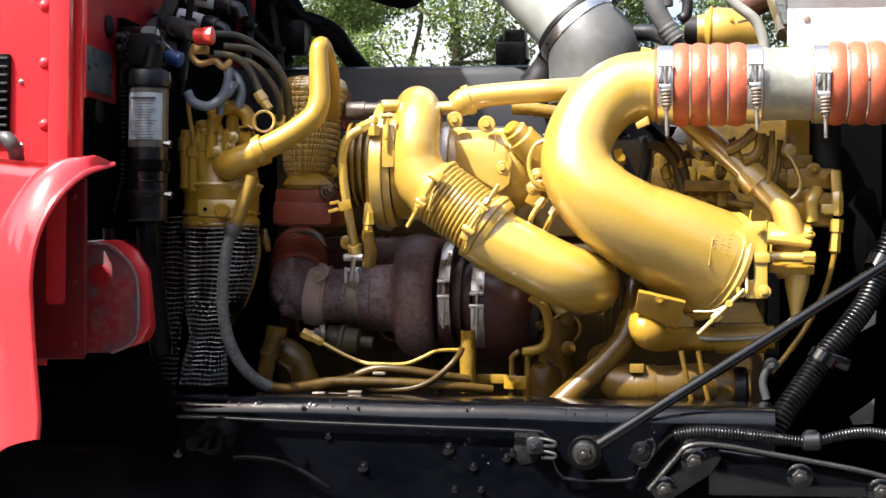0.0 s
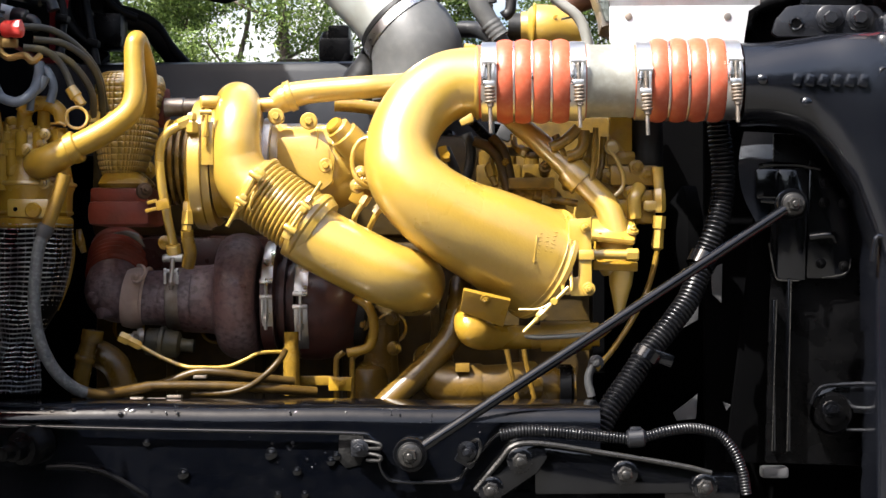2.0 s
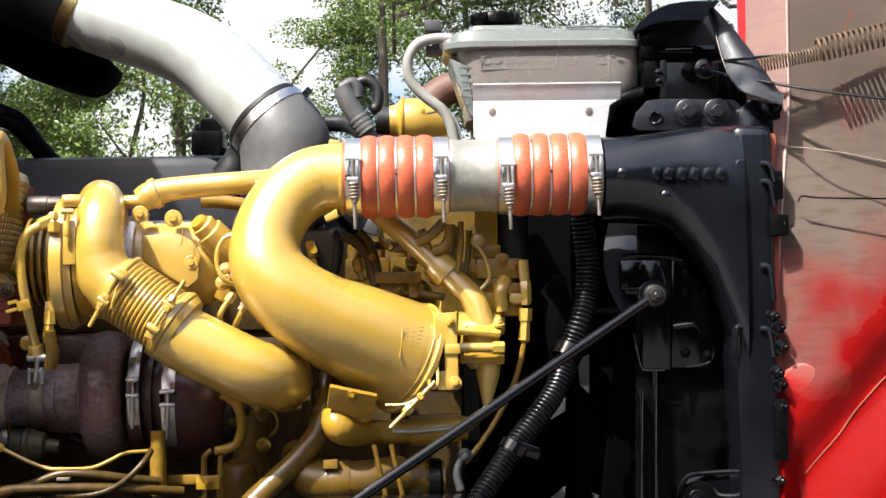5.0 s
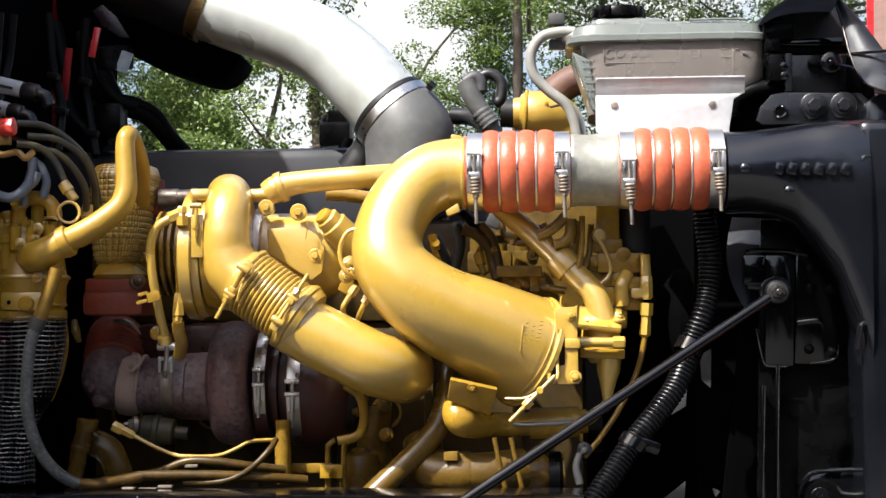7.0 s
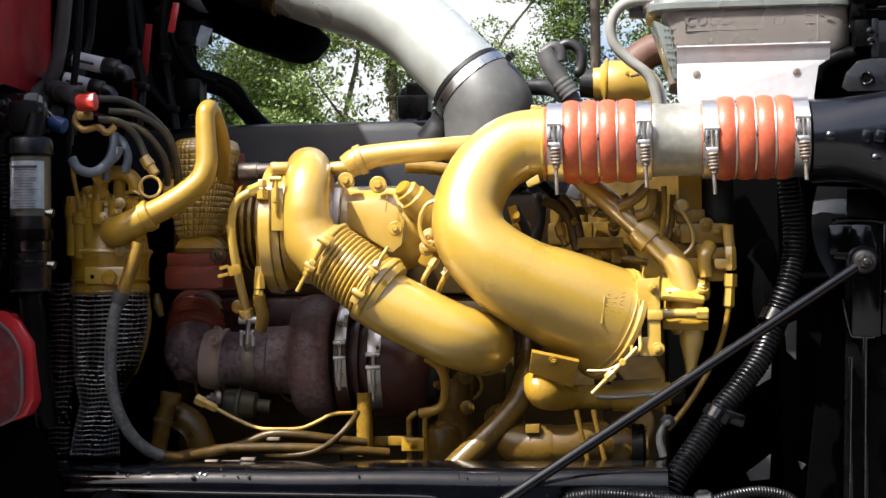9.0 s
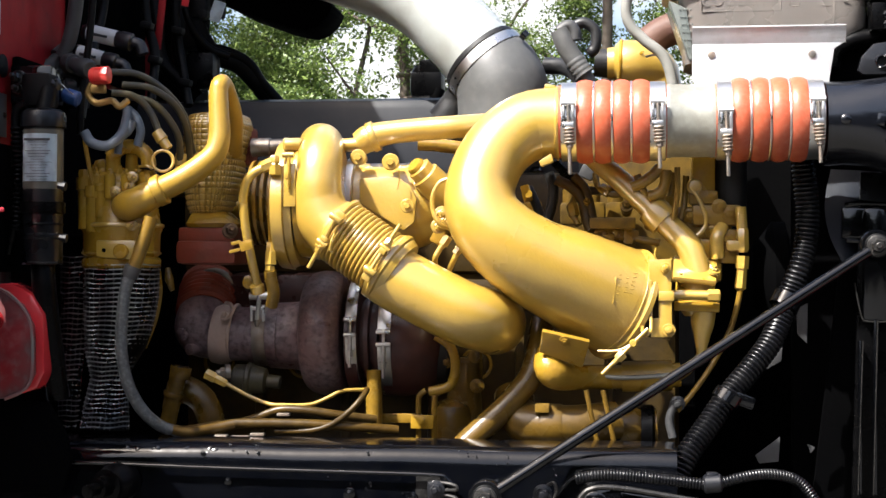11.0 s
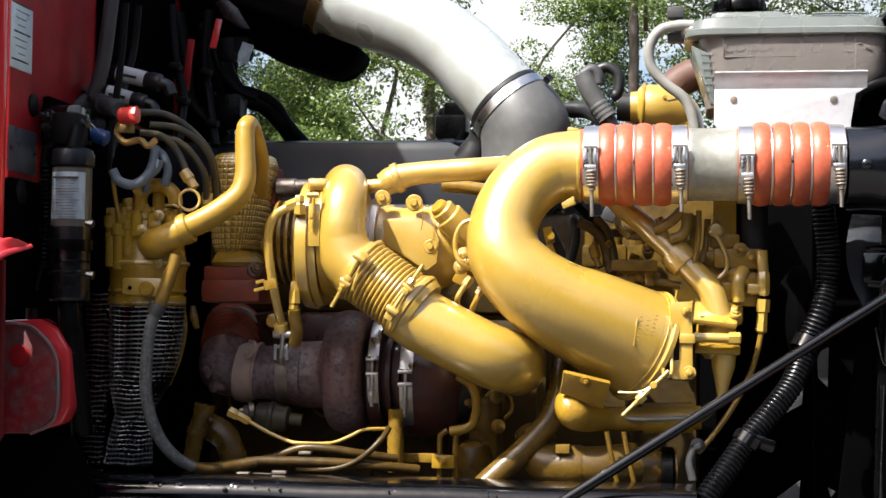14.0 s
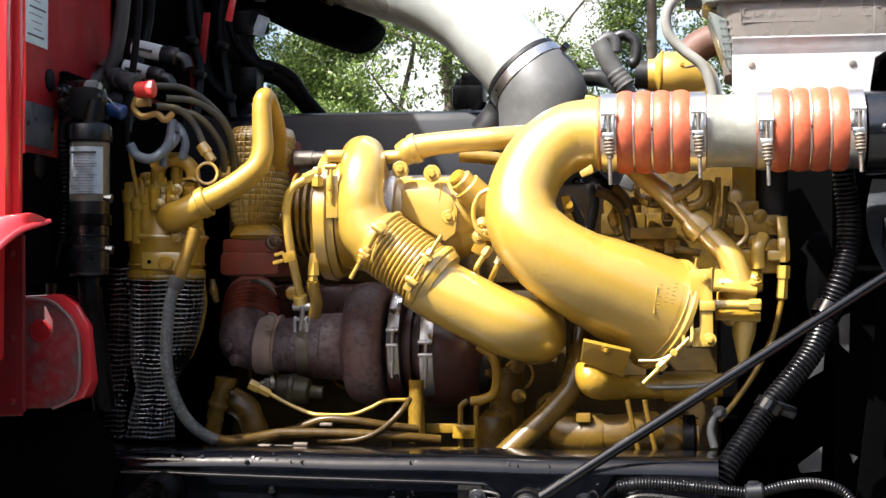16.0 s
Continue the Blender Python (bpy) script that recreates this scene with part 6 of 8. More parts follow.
d = (s1 - s0).normalized()
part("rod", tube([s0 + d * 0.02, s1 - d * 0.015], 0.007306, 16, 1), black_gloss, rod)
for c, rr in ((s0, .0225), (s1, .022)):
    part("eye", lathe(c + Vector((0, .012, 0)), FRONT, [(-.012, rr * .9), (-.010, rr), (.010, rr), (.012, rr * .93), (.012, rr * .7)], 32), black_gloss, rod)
    part("bushing", lathe(c, FRONT, [(-.002, rr * .76), (.003, rr * .76), (.004, rr * .70), (.004, 0)], 28), shaded_rubber, rod, "black rubber bushing")
    part("washer", lathe(c, FRONT, [(.003, rr * .66), (.0065, rr * .66), (.0072, rr * .60), (.0072, 0)], 28), dark_steel, rod)
    part("nut", joined(lathe(c, FRONT, [(.007, rr * .46), (.015, rr * .46), (.017, rr * .38), (.017, 0)], 6), lathe(c, FRONT, [(.016, rr * .2), (.021, rr * .2), (.022, rr * .15), (.022, 0)], 14)), dark_steel, rod)
part("bracket", box((-0.1001, -0.145, 1.072), (.028, .05, .028), .006), black_gloss, rod)

# ---- corrugated hoses ----
ch = thing("corrugated_hose", (0.158, 0, 1.095), "thick black corrugated plastic hose", "hose")
part("hose", ribbed([(0.3265, 0.1, 1.534), (0.3303, 0.1, 1.493), (0.3342, 0.1, 1.452), (0.3307, 0.095, 1.406), (0.3204, 0.085, 1.368), (0.3042, 0.08, 1.329), (0.2813, 0.06, 1.273), (0.2525, 0.04, 1.235), (0.218, 0.02, 1.195), (0.1886, 0, 1.155), (0.1613, -0.02, 1.118), (0.1441, -0.03, 1.082)], 0.01480, .0066, .0046, 24, 0.8), loom_black, ch)
part("clip", between((0.3058, 0.08, 1.332), (0.2972, 0.075, 1.316), [(0, .021), (1, .021)], 24), black_gloss, ch)
part("clip", joined(between((0.2211, 0.02, 1.199), (0.2132, 0.018, 1.187), [(0, .021), (1, .021)], 24), box((0.2346, 0.015, 1.191), (.04, .012, .018), .004, (0, 20, 0))), black_gloss, ch)
lm = thing("cable_loom", (0.1775, -0.15, 1.088), "black split-loom cable along the frame end", "cable")
part("loom", ribbed([(0.01536, -0.15, 1.099), (0.04425, -0.15, 1.104), (0.07673, -0.15, 1.104), (0.1271, -0.15, 1.1), (0.1774, -0.15, 1.095)], 0.006965, .0040, .0020, 14, 0.8), loom_black, lm)
part("loom", ribbed([(0.1989, -0.15, 1.097), (0.2275, -0.15, 1.105), (0.2608, -0.14, 1.108), (0.2945, -0.13, 1.1), (0.3146, -0.13, 1.08), (0.3269, -0.13, 1.052), (0.332, -0.13, 1.023)], 0.006599, .0040, .0012, 14, 0.8), loom_black, lm)
part("clamp", joined(between((0.1774, -0.15, 1.095), (0.2004, -0.15, 1.097), [(0, .010), (.1, .012), (.9, .012), (1, .010)], 16), box((0.1882, -0.15, 1.098), (.016, .012, .026), .004)), black_satin, lm)
bl2 = thing("brake_line", (-0.1489, -0.14, 1.09), "thin black steel brake line bent along the rail", "brake line")
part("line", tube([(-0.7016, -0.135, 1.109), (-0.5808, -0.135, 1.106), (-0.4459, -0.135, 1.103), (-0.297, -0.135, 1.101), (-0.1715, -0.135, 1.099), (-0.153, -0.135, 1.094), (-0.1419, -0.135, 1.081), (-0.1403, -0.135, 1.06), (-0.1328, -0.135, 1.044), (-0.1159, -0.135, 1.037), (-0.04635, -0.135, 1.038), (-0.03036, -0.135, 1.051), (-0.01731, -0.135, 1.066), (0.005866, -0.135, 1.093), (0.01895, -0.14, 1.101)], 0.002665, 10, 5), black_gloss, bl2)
part("clip", joined(bolt((-0.1663, -0.142, 1.081), FRONT, .0075, .008), box((-0.167, -0.134, 1.08), (.022, .010, .022), .003)), black_satin, bl2)
part("clip_loop", tube([(-0.1667, -0.138, 1.09), (-0.1518, -0.14, 1.089), (-0.1399, -0.142, 1.086), (-0.1399, -0.142, 1.081), (-0.1562, -0.14, 1.08)], .0024, 8), dark_steel, bl2)
part("clip_loop", tube([(-0.1636, -0.138, 1.074), (-0.1502, -0.14, 1.073), (-0.1391, -0.142, 1.07), (-0.1405, -0.142, 1.065), (-0.1575, -0.14, 1.065)], .0024, 8), dark_steel, bl2)
part("clip", joined(box((-0.02753, -0.136, 1.069), (.026, .008, .022), .003, (0, 30, 0)), bolt((-0.02738, -0.144, 1.078), FRONT, .008)), black_satin, bl2)
part("clip_loop", tube([(-0.02322, -0.138, 1.087), (-0.01299, -0.141, 1.092), (-0.009994, -0.142, 1.081), (-0.01717, -0.142, 1.066), (-0.02592, -0.14, 1.061)], .0024, 8), dark_steel, bl2)
solo("scuffed_patch", plate(outline((-0.1945, -0.126, 1.095), (-0.1768, -0.126, 1.101), (-0.1634, -0.126, 1.097), (-0.1573, -0.126, 1.074), (-0.1676, -0.126, 1.057), (-0.1853, -0.126, 1.053), (-0.1957, -0.126, 1.063)), -.124, -.1268, .0006), scuff, "dusty scuffed patch of paint round a clip on the rail", "patch")
rn2 = random.Random(9)
grit = []
for px, y0, n in ((740, 752, 4), (800, 760, 3), (545, 748, 2), (600, 842, 5), (530, 822, 8), (880, 782, 4), (330, 748, 6)):
    c = Vector((-0.66493 +0.00073197 * px +3.8648e-06 * y0, -0.126, 1.6744 +3.6409e-06 * px -0.00073448 * y0))
    for m in range(n):
        g = rn2.uniform(.0006, .0022)
        grit.append(lathe((c.x + rn2.gauss(0, .016), -.1252 - (0 if y0 > 790 else 0), c.z + rn2.gauss(0, .005 if y0 < 790 else .012)), (rn2.uniform(-.4, .4), -1, rn2.uniform(-.3, .5)), [(-.002, g), (g * .5, g * .8), (g * .8, 0)], 6))
solo("rail_grit", joined(*grit), black_satin, "specks of dried mud and dust on the rail", "grime", kind="stuff")
arm = thing("suspension_bracket", (0.1413, -0.16, 1.024), "black steel bracket arm with large bolts", "bracket")
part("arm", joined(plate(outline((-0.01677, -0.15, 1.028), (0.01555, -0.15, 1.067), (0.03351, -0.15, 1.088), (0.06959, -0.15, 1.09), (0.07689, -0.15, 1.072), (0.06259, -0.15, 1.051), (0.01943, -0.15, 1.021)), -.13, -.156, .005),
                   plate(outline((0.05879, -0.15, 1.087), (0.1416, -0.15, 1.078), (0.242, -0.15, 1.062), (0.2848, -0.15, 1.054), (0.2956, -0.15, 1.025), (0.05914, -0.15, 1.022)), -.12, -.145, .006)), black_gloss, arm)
part("edge", tube([(-0.01662, -0.158, 1.029), (0.01558, -0.158, 1.068), (0.03347, -0.158, 1.087), (0.06948, -0.155, 1.089), (0.1416, -0.15, 1.078), (0.242, -0.15, 1.062), (0.2848, -0.15, 1.052)], .0035, 8), dark_steel, arm, "scuffed steel edge")
for p in ((0.04077, -0.158, 1.068), (0.1748, -0.15, 1.051), (0.2756, -0.15, 1.035), (0.003548, -0.158, 1.031)):
    part("bolt", joined(bolt(p, FRONT, .0105, .012), lathe(p, FRONT, [(.010, .0055), (.020, .0055), (.021, .004), (.021, 0)], 12)), dark_steel, arm)
    part("washer", lathe(p, FRONT, [(-.004, .0165), (.002, .0165), (.003, .015), (.003, .009)], 24), black_gloss, arm)
part("gusset", box((0.2768, -0.1, 1.021), (.10, .04, .05), .008), black_gloss, arm)
solo("axle_housing", lathe((0.10, 0.30, 0.82), (1, 0.1, 0), [(0, .05), (.1, .08), (.5, .08), (.6, .05)], 24), black_matt, "black axle and steering parts below the frame", "axle")

# ---- hood tilted forward ----
def hood_skin(x, z, crease):
    """Depth of the hood's inner side: a shallow bow with one slanting fold low down."""
    w = max(x - crease, 0) / 0.8
    fold = (1.202 + 1.192 * (x - 0.601)) - z
    sink = 0.034 * min(max(fold / 0.085, 0), 1) - 0.020 * min(max((fold - 0.085) / 0.12, 0), 1)
    return 0.028 - 0.12 * w - 0.03 * math.sin(math.pi * w) + 0.015 * math.sin(5 * z) + sink * min(w / 0.03, 1)
NU, NV = 64, 150
rows = []
for i in range(NU + 1):
    u = i / NU
    row = []
    for k in range(NV + 1):
        z = 0.55 + 1.75 * k / NV
        crease = 0.5934 + 0.024 * min(max((z - 1.42) / 0.25, 0), 1)
        if u < 0.25:
            w = u / 0.25
            x, y = crease - 0.044 * (1 - w), hood_skin(crease, z, crease) + 0.06 * (1 - w) ** 1.4
        else:
            w = ((u - 0.25) / 0.75) ** 1.5
            x = crease + 0.8 * w
            y = hood_skin(x, z, crease)
        row.append(Vector((x, y, z)))
    rows.append(row)
def hood_sheet(rows):
    bm = bmesh.new()
    vs = [[bm.verts.new(p) for p in row] for row in rows]
    for a, b in zip(vs, vs[1:]):
        for k in range(NV):
            bm.faces.new((a[k], a[k + 1], b[k + 1], b[k]))
    bmesh.ops.solidify(bm, geom=bm.faces[:], thickness=0.008)
    return bm
def dusted_red(name, dust_a, dust_b, lo, hi, wobble):
    """Red paint that carries settled brown dust above a ragged line, with fine scratches through it."""
    m = material(name, (0.37, 0.005, 0.005), 0.30, second=(0.27, 0.006, 0.006), scale=7, amount=0.6, third=(0.40, 0.02, 0.016), scale2=34, amount2=0.25, bump=0.06, spec=0.3)
    n, l = m.node_tree.nodes, m.node_tree.links
    tcn = n.new("ShaderNodeTexCoord")
    sep = n.new("ShaderNodeSeparateXYZ")
    l.new(tcn.outputs["Object"], sep.inputs[0])
    def grain(scale, detail, squeeze, turn, a, b):
        mp = n.new("ShaderNodeMapping")
        mp.inputs["Scale"].default_value = squeeze
        mp.inputs["Rotation"].default_value = (0, radians(turn), 0)
        l.new(tcn.outputs["Object"], mp.inputs["Vector"])
        t = n.new("ShaderNodeTexNoise")
        t.inputs["Scale"].default_value, t.inputs["Detail"].default_value = scale, detail
        l.new(mp.outputs[0], t.inputs["Vector"])
        r = n.new("ShaderNodeMapRange")
        r.inputs["From Min"].default_value, r.inputs["From Max"].default_value = a, b
        l.new(t.outputs["Fac"], r.inputs["Value"])
        return t.outputs["Fac"], r.outputs[0]
    def blend(fac, a, b):
        x = n.new("ShaderNodeMix")
        x.data_type = "RGBA"
        l.new(fac, x.inputs[0])
        for v, slot in ((a, 6), (b, 7)):
            if isinstance(v, tuple):
                x.inputs[slot].default_value = (*v, 1)
            else:
                l.new(v, x.inputs[slot])
        return x.outputs[2]
    wob, _ = grain(4.2, 8.0, (1, 1, 1), 0, 0, 1)
    add = n.new("ShaderNodeMath")
    add.operation = "MULTIPLY_ADD"
    add.inputs[1].default_value = wobble
    l.new(wob, add.inputs[0])
    l.new(sep.outputs["Z"], add.inputs[2])
    line = n.new("ShaderNodeMapRange")
    line.inputs["From Min"].default_value, line.inputs["From Max"].default_value = lo + wobble / 2, hi + wobble / 2
    l.new(add.outputs[0], line.inputs["Value"])
    _, cloud = grain(4.0, 5.0, (1, 1, 1), 0, 0.36, 0.66)
    _, wipe = grain(26.0, 3.0, (1.0, 1.0, 5.0), 18, 0.50, 0.72)
    _, scratch = grain(16.0, 6.0, (1.2, 1, 0.5), 30, 0.66, 0.70)
    red_coat = n["Principled BSDF"].inputs["Base Color"].links[0].from_socket
    dust = blend(wipe, blend(cloud, dust_a, dust_b), tuple((p + q) * 0.42 for p, q in zip(dust_a, dust_b)))
    dust = blend(scratch, dust, (0.36, 0.06, 0.05))
    l.new(blend(line.outputs[0], red_coat, dust), n["Principled BSDF"].inputs["Base Color"])
    rough = n.new("ShaderNodeMapRange")
    rough.inputs["To Min"].default_value, rough.inputs["To Max"].default_value = 0.26, 0.62
    l.new(line.outputs[0], rough.inputs["Value"])
    l.new(rough.outputs[0], n["Principled BSDF"].inputs["Roughness"])
    return m
hood_mat = dusted_red("dusty_red_hood_lining", (0.150, 0.112, 0.088), (0.225, 0.168, 0.134), 0.85, 1.04, 0.85)
edge_mat = dusted_red("dusty_scuffed_red_edge", (0.43, 0.270, 0.235), (0.55, 0.380, 0.340), 0.84, 0.93, 0.25)
hood = thing("tilted_hood", (0.97, 0.15, 0.55), "open red truck hood, inner side dusted brown", "hood")
part("panel", hood_sheet(rows[16:]), hood_mat, hood)
part("rolled_edge", hood_sheet(rows[:17]), edge_mat, hood, "scuffed red rolled edge")
crease_line = [rows[17][k] + Vector((0, -0.001, 0)) for k in range(72, NV, 6)]
part("edge_bead", tube(crease_line, 0.0022, 8, 2), edge_mat, hood)
part("dimple", lathe((0.6235, hood_skin(0.6235, 1.2743, 0.594), 1.2743), (-0.1, -1, -0.1), [(-.004, .030), (-.0005, .027), (.0008, .019), (.0016, .009), (.0018, 0)], 36), hood_mat, hood, "pressed red dimple")
part("inner_flange", box((0.6544, 0.25, 2.00), (0.12, 0.006, 0.62), 0.002), red, hood)
crack = [(0.7528, -0.0106, 1.2955), (0.728, -0.0063, 1.2695), (0.6983, -0.0013, 1.2357), (0.6745, 0.0024, 1.2017), (0.6511, 0.0067, 1.1755), (0.6276, 0.0111, 1.1477)]
part("crack", tube([Vector((x, hood_skin(x, z, 0.6) - 0.0030, z)) for x, _, z in crack], [.0014, .0016, .0012, .0016, .0012, .0010], 6), iron_red, hood, "cracked paint line")
sp = thing("hood_spring", (0.6895, -0.02, 1.722), "rusty coil spring on a hood cable", "spring")
def coil(a, b, r, turns, wire):
    a, b = Vector(a), Vector(b)
    d = b - a
    s = d.orthogonal().normalized()
    u = d.normalized().cross(s)
    n = turns * 14
    p = [a + d * (k / n) + r * (math.cos(2 * math.pi * k / 14) * s + math.sin(2 * math.pi * k / 14) * u) for k in range(n + 1)]
    return sweep(p, [wire] * len(p), 6)
part("coil", coil((0.6489, -0.02, 1.7388), (0.8103, -0.045, 1.7723), .0155, 22, .0019), spring_rust, sp, "rusty open coil")
part("coil", coil((0.5712, 0, 1.7215), (0.6533, -0.015, 1.7358), .009, 20, .0013), spring_rust, sp, "rusty inner coil")
part("cable", tube([(0.5212, 0.08, 1.742), (0.5803, 0.02, 1.7378), (0.6224, -0.005, 1.7368), (0.6506, -0.02, 1.7399)], .0024, 8), black_gloss, sp)
hc = thing("hood_cable", (0.6265, 0.05, 1.695), "thin black stay cables from radiator to hood", "cable")
part("cable", tube([(0.5145, 0.09, 1.731), (0.5455, 0.05, 1.716), (0.5982, 0, 1.695), (0.6614, -0.03, 1.678), (0.7538, -0.06, 1.66)], .0022, 8), black_gloss, hc)
part("cable", tube([(0.6041, 0.05, 1.615), (0.6508, 0, 1.602), (0.6926, -0.02, 1.592), (0.7535, -0.05, 1.573)], .0010, 6), steel_old, hc)
part("cable", tube([(0.6246, 0.02, 1.532), (0.6287, 0.01, 1.538), (0.6563, 0, 1.534), (0.7549, -0.04, 1.528)], .0012, 6), black_matt, hc)

# ---- coolant reservoir ----
plastic = material("milky_plastic", (0.165, 0.185, 0.172), 0.32, second=(0.11, 0.125, 0.115), scale=11, amount=0.6, third=(0.22, 0.235, 0.22), scale2=60, amount2=0.25, bump=0.10, trans=0.15)
plastic_low = material("coolant_stained_plastic", (0.200, 0.180, 0.162), 0.30, second=(0.145, 0.130, 0.118), scale=13, amount=0.7, third=(0.20, 0.16, 0.14), scale2=50, amount2=0.3, bump=0.06, trans=0.15)
res = thing("coolant_reservoir", (0.273, 0.15, 1.668), "milky plastic coolant reservoir with stained lower half", "reservoir")
rx0, rx1 = 0.1252, 0.4266
rzt, rzs, rzb = 1.810, 1.783, 1.722
lx = 0.1636
part("lower_shell", loft([(rzb - 0.055, lx + .01, rx1 - .05, .145, .27), (rzb - .05, lx, rx1 - .05, .14, .275), (rzb, lx - 0.004, rx1 - .002, .132, .28), (rzs - 0.012, lx - 0.010, rx1, .132, .29), (rzs - 0.006, lx - .012, rx1, .132, .29)]), plastic_low, res, "brown-stained lower shell")
part("seam", loft([(rzs - 0.007, rx0 + .010, rx1 + .002, .126, .296), (rzs - .005, rx0 + .006, rx1 + .004, .124, .298), (rzs + .003, rx0 + .006, rx1 + .004, .124, .298), (rzs + .005, rx0 + .01, rx1 + .002, .126, .296)]), plastic, res)
part("upper_shell", loft([(rzs, rx0 + .012, rx1, .13, .29), (rzs + .020, rx0 + .018, rx1 - .004, .135, .285), (rzt - .008, rx0 + .026, rx1 - .010, .145, .28), (rzt, rx0 + .034, rx1 - .020, .155, .27)]), plastic, res)
for px in (1040, 1085, 1180, 1205, 1270, 1310):
    part("raised_rib", box((-0.71166 +0.00084288 * px, 0.146, 1.8100 -1.2171e-05 * px), (.006, .006, .022), .0025), plastic, res)
part("raised_top", loft([(rzt - .004, rx0 + .040, rx0 + .165, .158, .265), (rzt + .006, rx0 + .044, rx0 + .160, .162, .262), (rzt + .009, rx0 + .050, rx0 + .152, .170, .255)]), plastic, res)
part("top_groove", tube([(rx0 + .19, .150, rzt + .0005), (rx0 + .23, .149, rzt + .001), (rx1 - .03, .150, rzt + .0005)], .0018, 8), plastic, res)
gusset = []
part("slanted_end", plate(outline((0.1393, 0.14, 1.765), (0.166, 0.14, 1.752), (0.1772, 0.14, 1.676), (0.1689, 0.14, 1.676)), .26, .14, .004), plastic, res)
for i in range(4):
    for k in range(6):
        gusset.append(lathe((0.15595 +0.0050291 * i +0.0016027 * k, 0.139, 1.7505 -6.4901e-05 * i -0.011045 * k), FRONT, [(-.002, .0015), (.0006, .0013), (.0009, 0)], 8))
part("dimples", joined(*gusset), plastic, res)
cx = (0.2122, 0.2, 1.836)
cap = part("cap", lathe((cx[0], .20, rzt + .005), (0, 0, 1), [(0, .026), (.006, .028), (.008, .034), (.010, .0365), (.020, .0365), (.025, .033), (.026, 0)], 28), black_matt, res, "black screw cap")
for k in range(8):
    a = 2 * math.pi * (k + .3) / 8
    part("grip", box((cx[0] + .036 * math.cos(a), .20 + .036 * math.sin(a), rzt + .021), (.010, .014, .016), .003, (0, 0, math.degrees(a))), black_matt, cap)
part("valve", joined(box((0.1174, 0.24, 1.832), (.026, .024, .018), .004), box((0.1184, 0.24, 1.793), (.026, .024, .014), .003), box((0.1226, 0.25, 1.816), (.016, .016, .040), .003)), rubber_grey, res, "grey valve")
part("spigot", between((0.1307, 0.23, 1.803), (0.1565, 0.22, 1.797), [(0, .012), (.3, .014), (1, .014)], 16), plastic_low, res, "stained plastic spigot")
part("side_block", joined(box((0.4425, 0.15, 1.788), (.045, .05, .026), .003), box((0.4325, 0.14, 1.766), (.02, .04, .018), .002), lathe((0.424, 0.14, 1.745), (1, 0, 0), [(0, .010), (.012, .010), (.014, .008)], 12)), black_matt, res)
part("embossed_frame", joined(box((0.2438, 0.1324, 1.773), (.110, .0016, .0014), .0005), box((0.2431, 0.1324, 1.745), (.110, .0016, .0014), .0005), box((0.1863, 0.1324, 1.76), (.0014, .0016, .028), .0005), box((0.3006, 0.1324, 1.758), (.0014, .0016, .028), .0005)), plastic_low, res)
for px in (893, 943, 1032, 1078):
    x, y, z = (-0.53147 +0.00084216 * px, 0.133, 1.7676 -1.383e-05 * px)
    part("moulded_rib", box((x, .1332, z), (.0035, .0018, .056), .0008), plastic_low, res)
for k, (a, b, c) in enumerate(((1003, .003, 0), (1010, .010, 1), (1012, .010, -1), (1020, .003, 0), (1048, .006, 1), (1062, .010, 1), (1064, .012, -1), (1098, .008, 0), (1085, .006, 1))):
    x, z = 0.3107 + (a - 1000) * .00084, 1.757
    part("embossed_bar", box((x, .1324, z + .006 * c), (b, .0016, .010 if b < .004 else .002), .0006), plastic_low, res)
words = bpy.data.curves.new("embossed_word", "FONT")
words.body = "COOLANT"
words.size, words.extrude, words.align_x, words.align_y = .0200, .0002, "CENTER", "CENTER"
words.space_character = 1.15
holder = new("embossed_word", words)
bpy.context.view_layer.update()
me = bpy.data.meshes.new_from_object(holder.evaluated_get(bpy.context.evaluated_depsgraph_get()))
bpy.data.objects.remove(holder)
bm = bmesh.new()
bm.from_mesh(me)
bpy.data.meshes.remove(me)
wx, wz = 0.24, 1.759
bm.transform(Matrix.Translation((wx, .1317, wz)) @ Matrix.Rotation(radians(90), 4, "X"))
part("embossed_word", bm, plastic_low, res, "raised word COOLANT")
br2 = thing("reservoir_bracket", (0.2664, 0.12, 1.647), "bent white aluminium bracket under the reservoir", "bracket")
part("front", plate(outline((0.1733, 0.118, 1.696), (0.3901, 0.118, 1.697), (0.3744, 0.118, 1.687), (0.3673, 0.118, 1.644), (0.367, 0.118, 1.619), (0.1918, 0.118, 1.621), (0.173, 0.118, 1.643)), .124, .118, .001), sheet_alu, br2)
x0, x1 = 0.1731, 0.39
za, zb = 1.718, 1.697
bm = bmesh.new()
rows = []
for y, z in ((.118, zb - .002), (.1155, zb + .006), (.1105, za - .003), (.1085, za), (.1095, za + .002), (.112, za)):
    rows.append([bm.verts.new((x0 + (x1 - x0) * k / 8, y, z)) for k in range(9)])
for a, b in zip(rows, rows[1:]):
    for k in range(8):
        bm.faces.new((a[k], a[k + 1], b[k + 1], b[k]))
bmesh.ops.solidify(bm, geom=bm.faces[:], thickness=.002)
part("folded_lip", bm, sheet_alu, br2)
for p in ((0.2005, 0.117, 1.68), (0.343, 0.117, 1.679)):
    part("bolt_hole", lathe(p, FRONT, [(-.002, .0055), (.001, .0055), (.0015, .004), (.0012, 0)], 16), steel_old, br2)
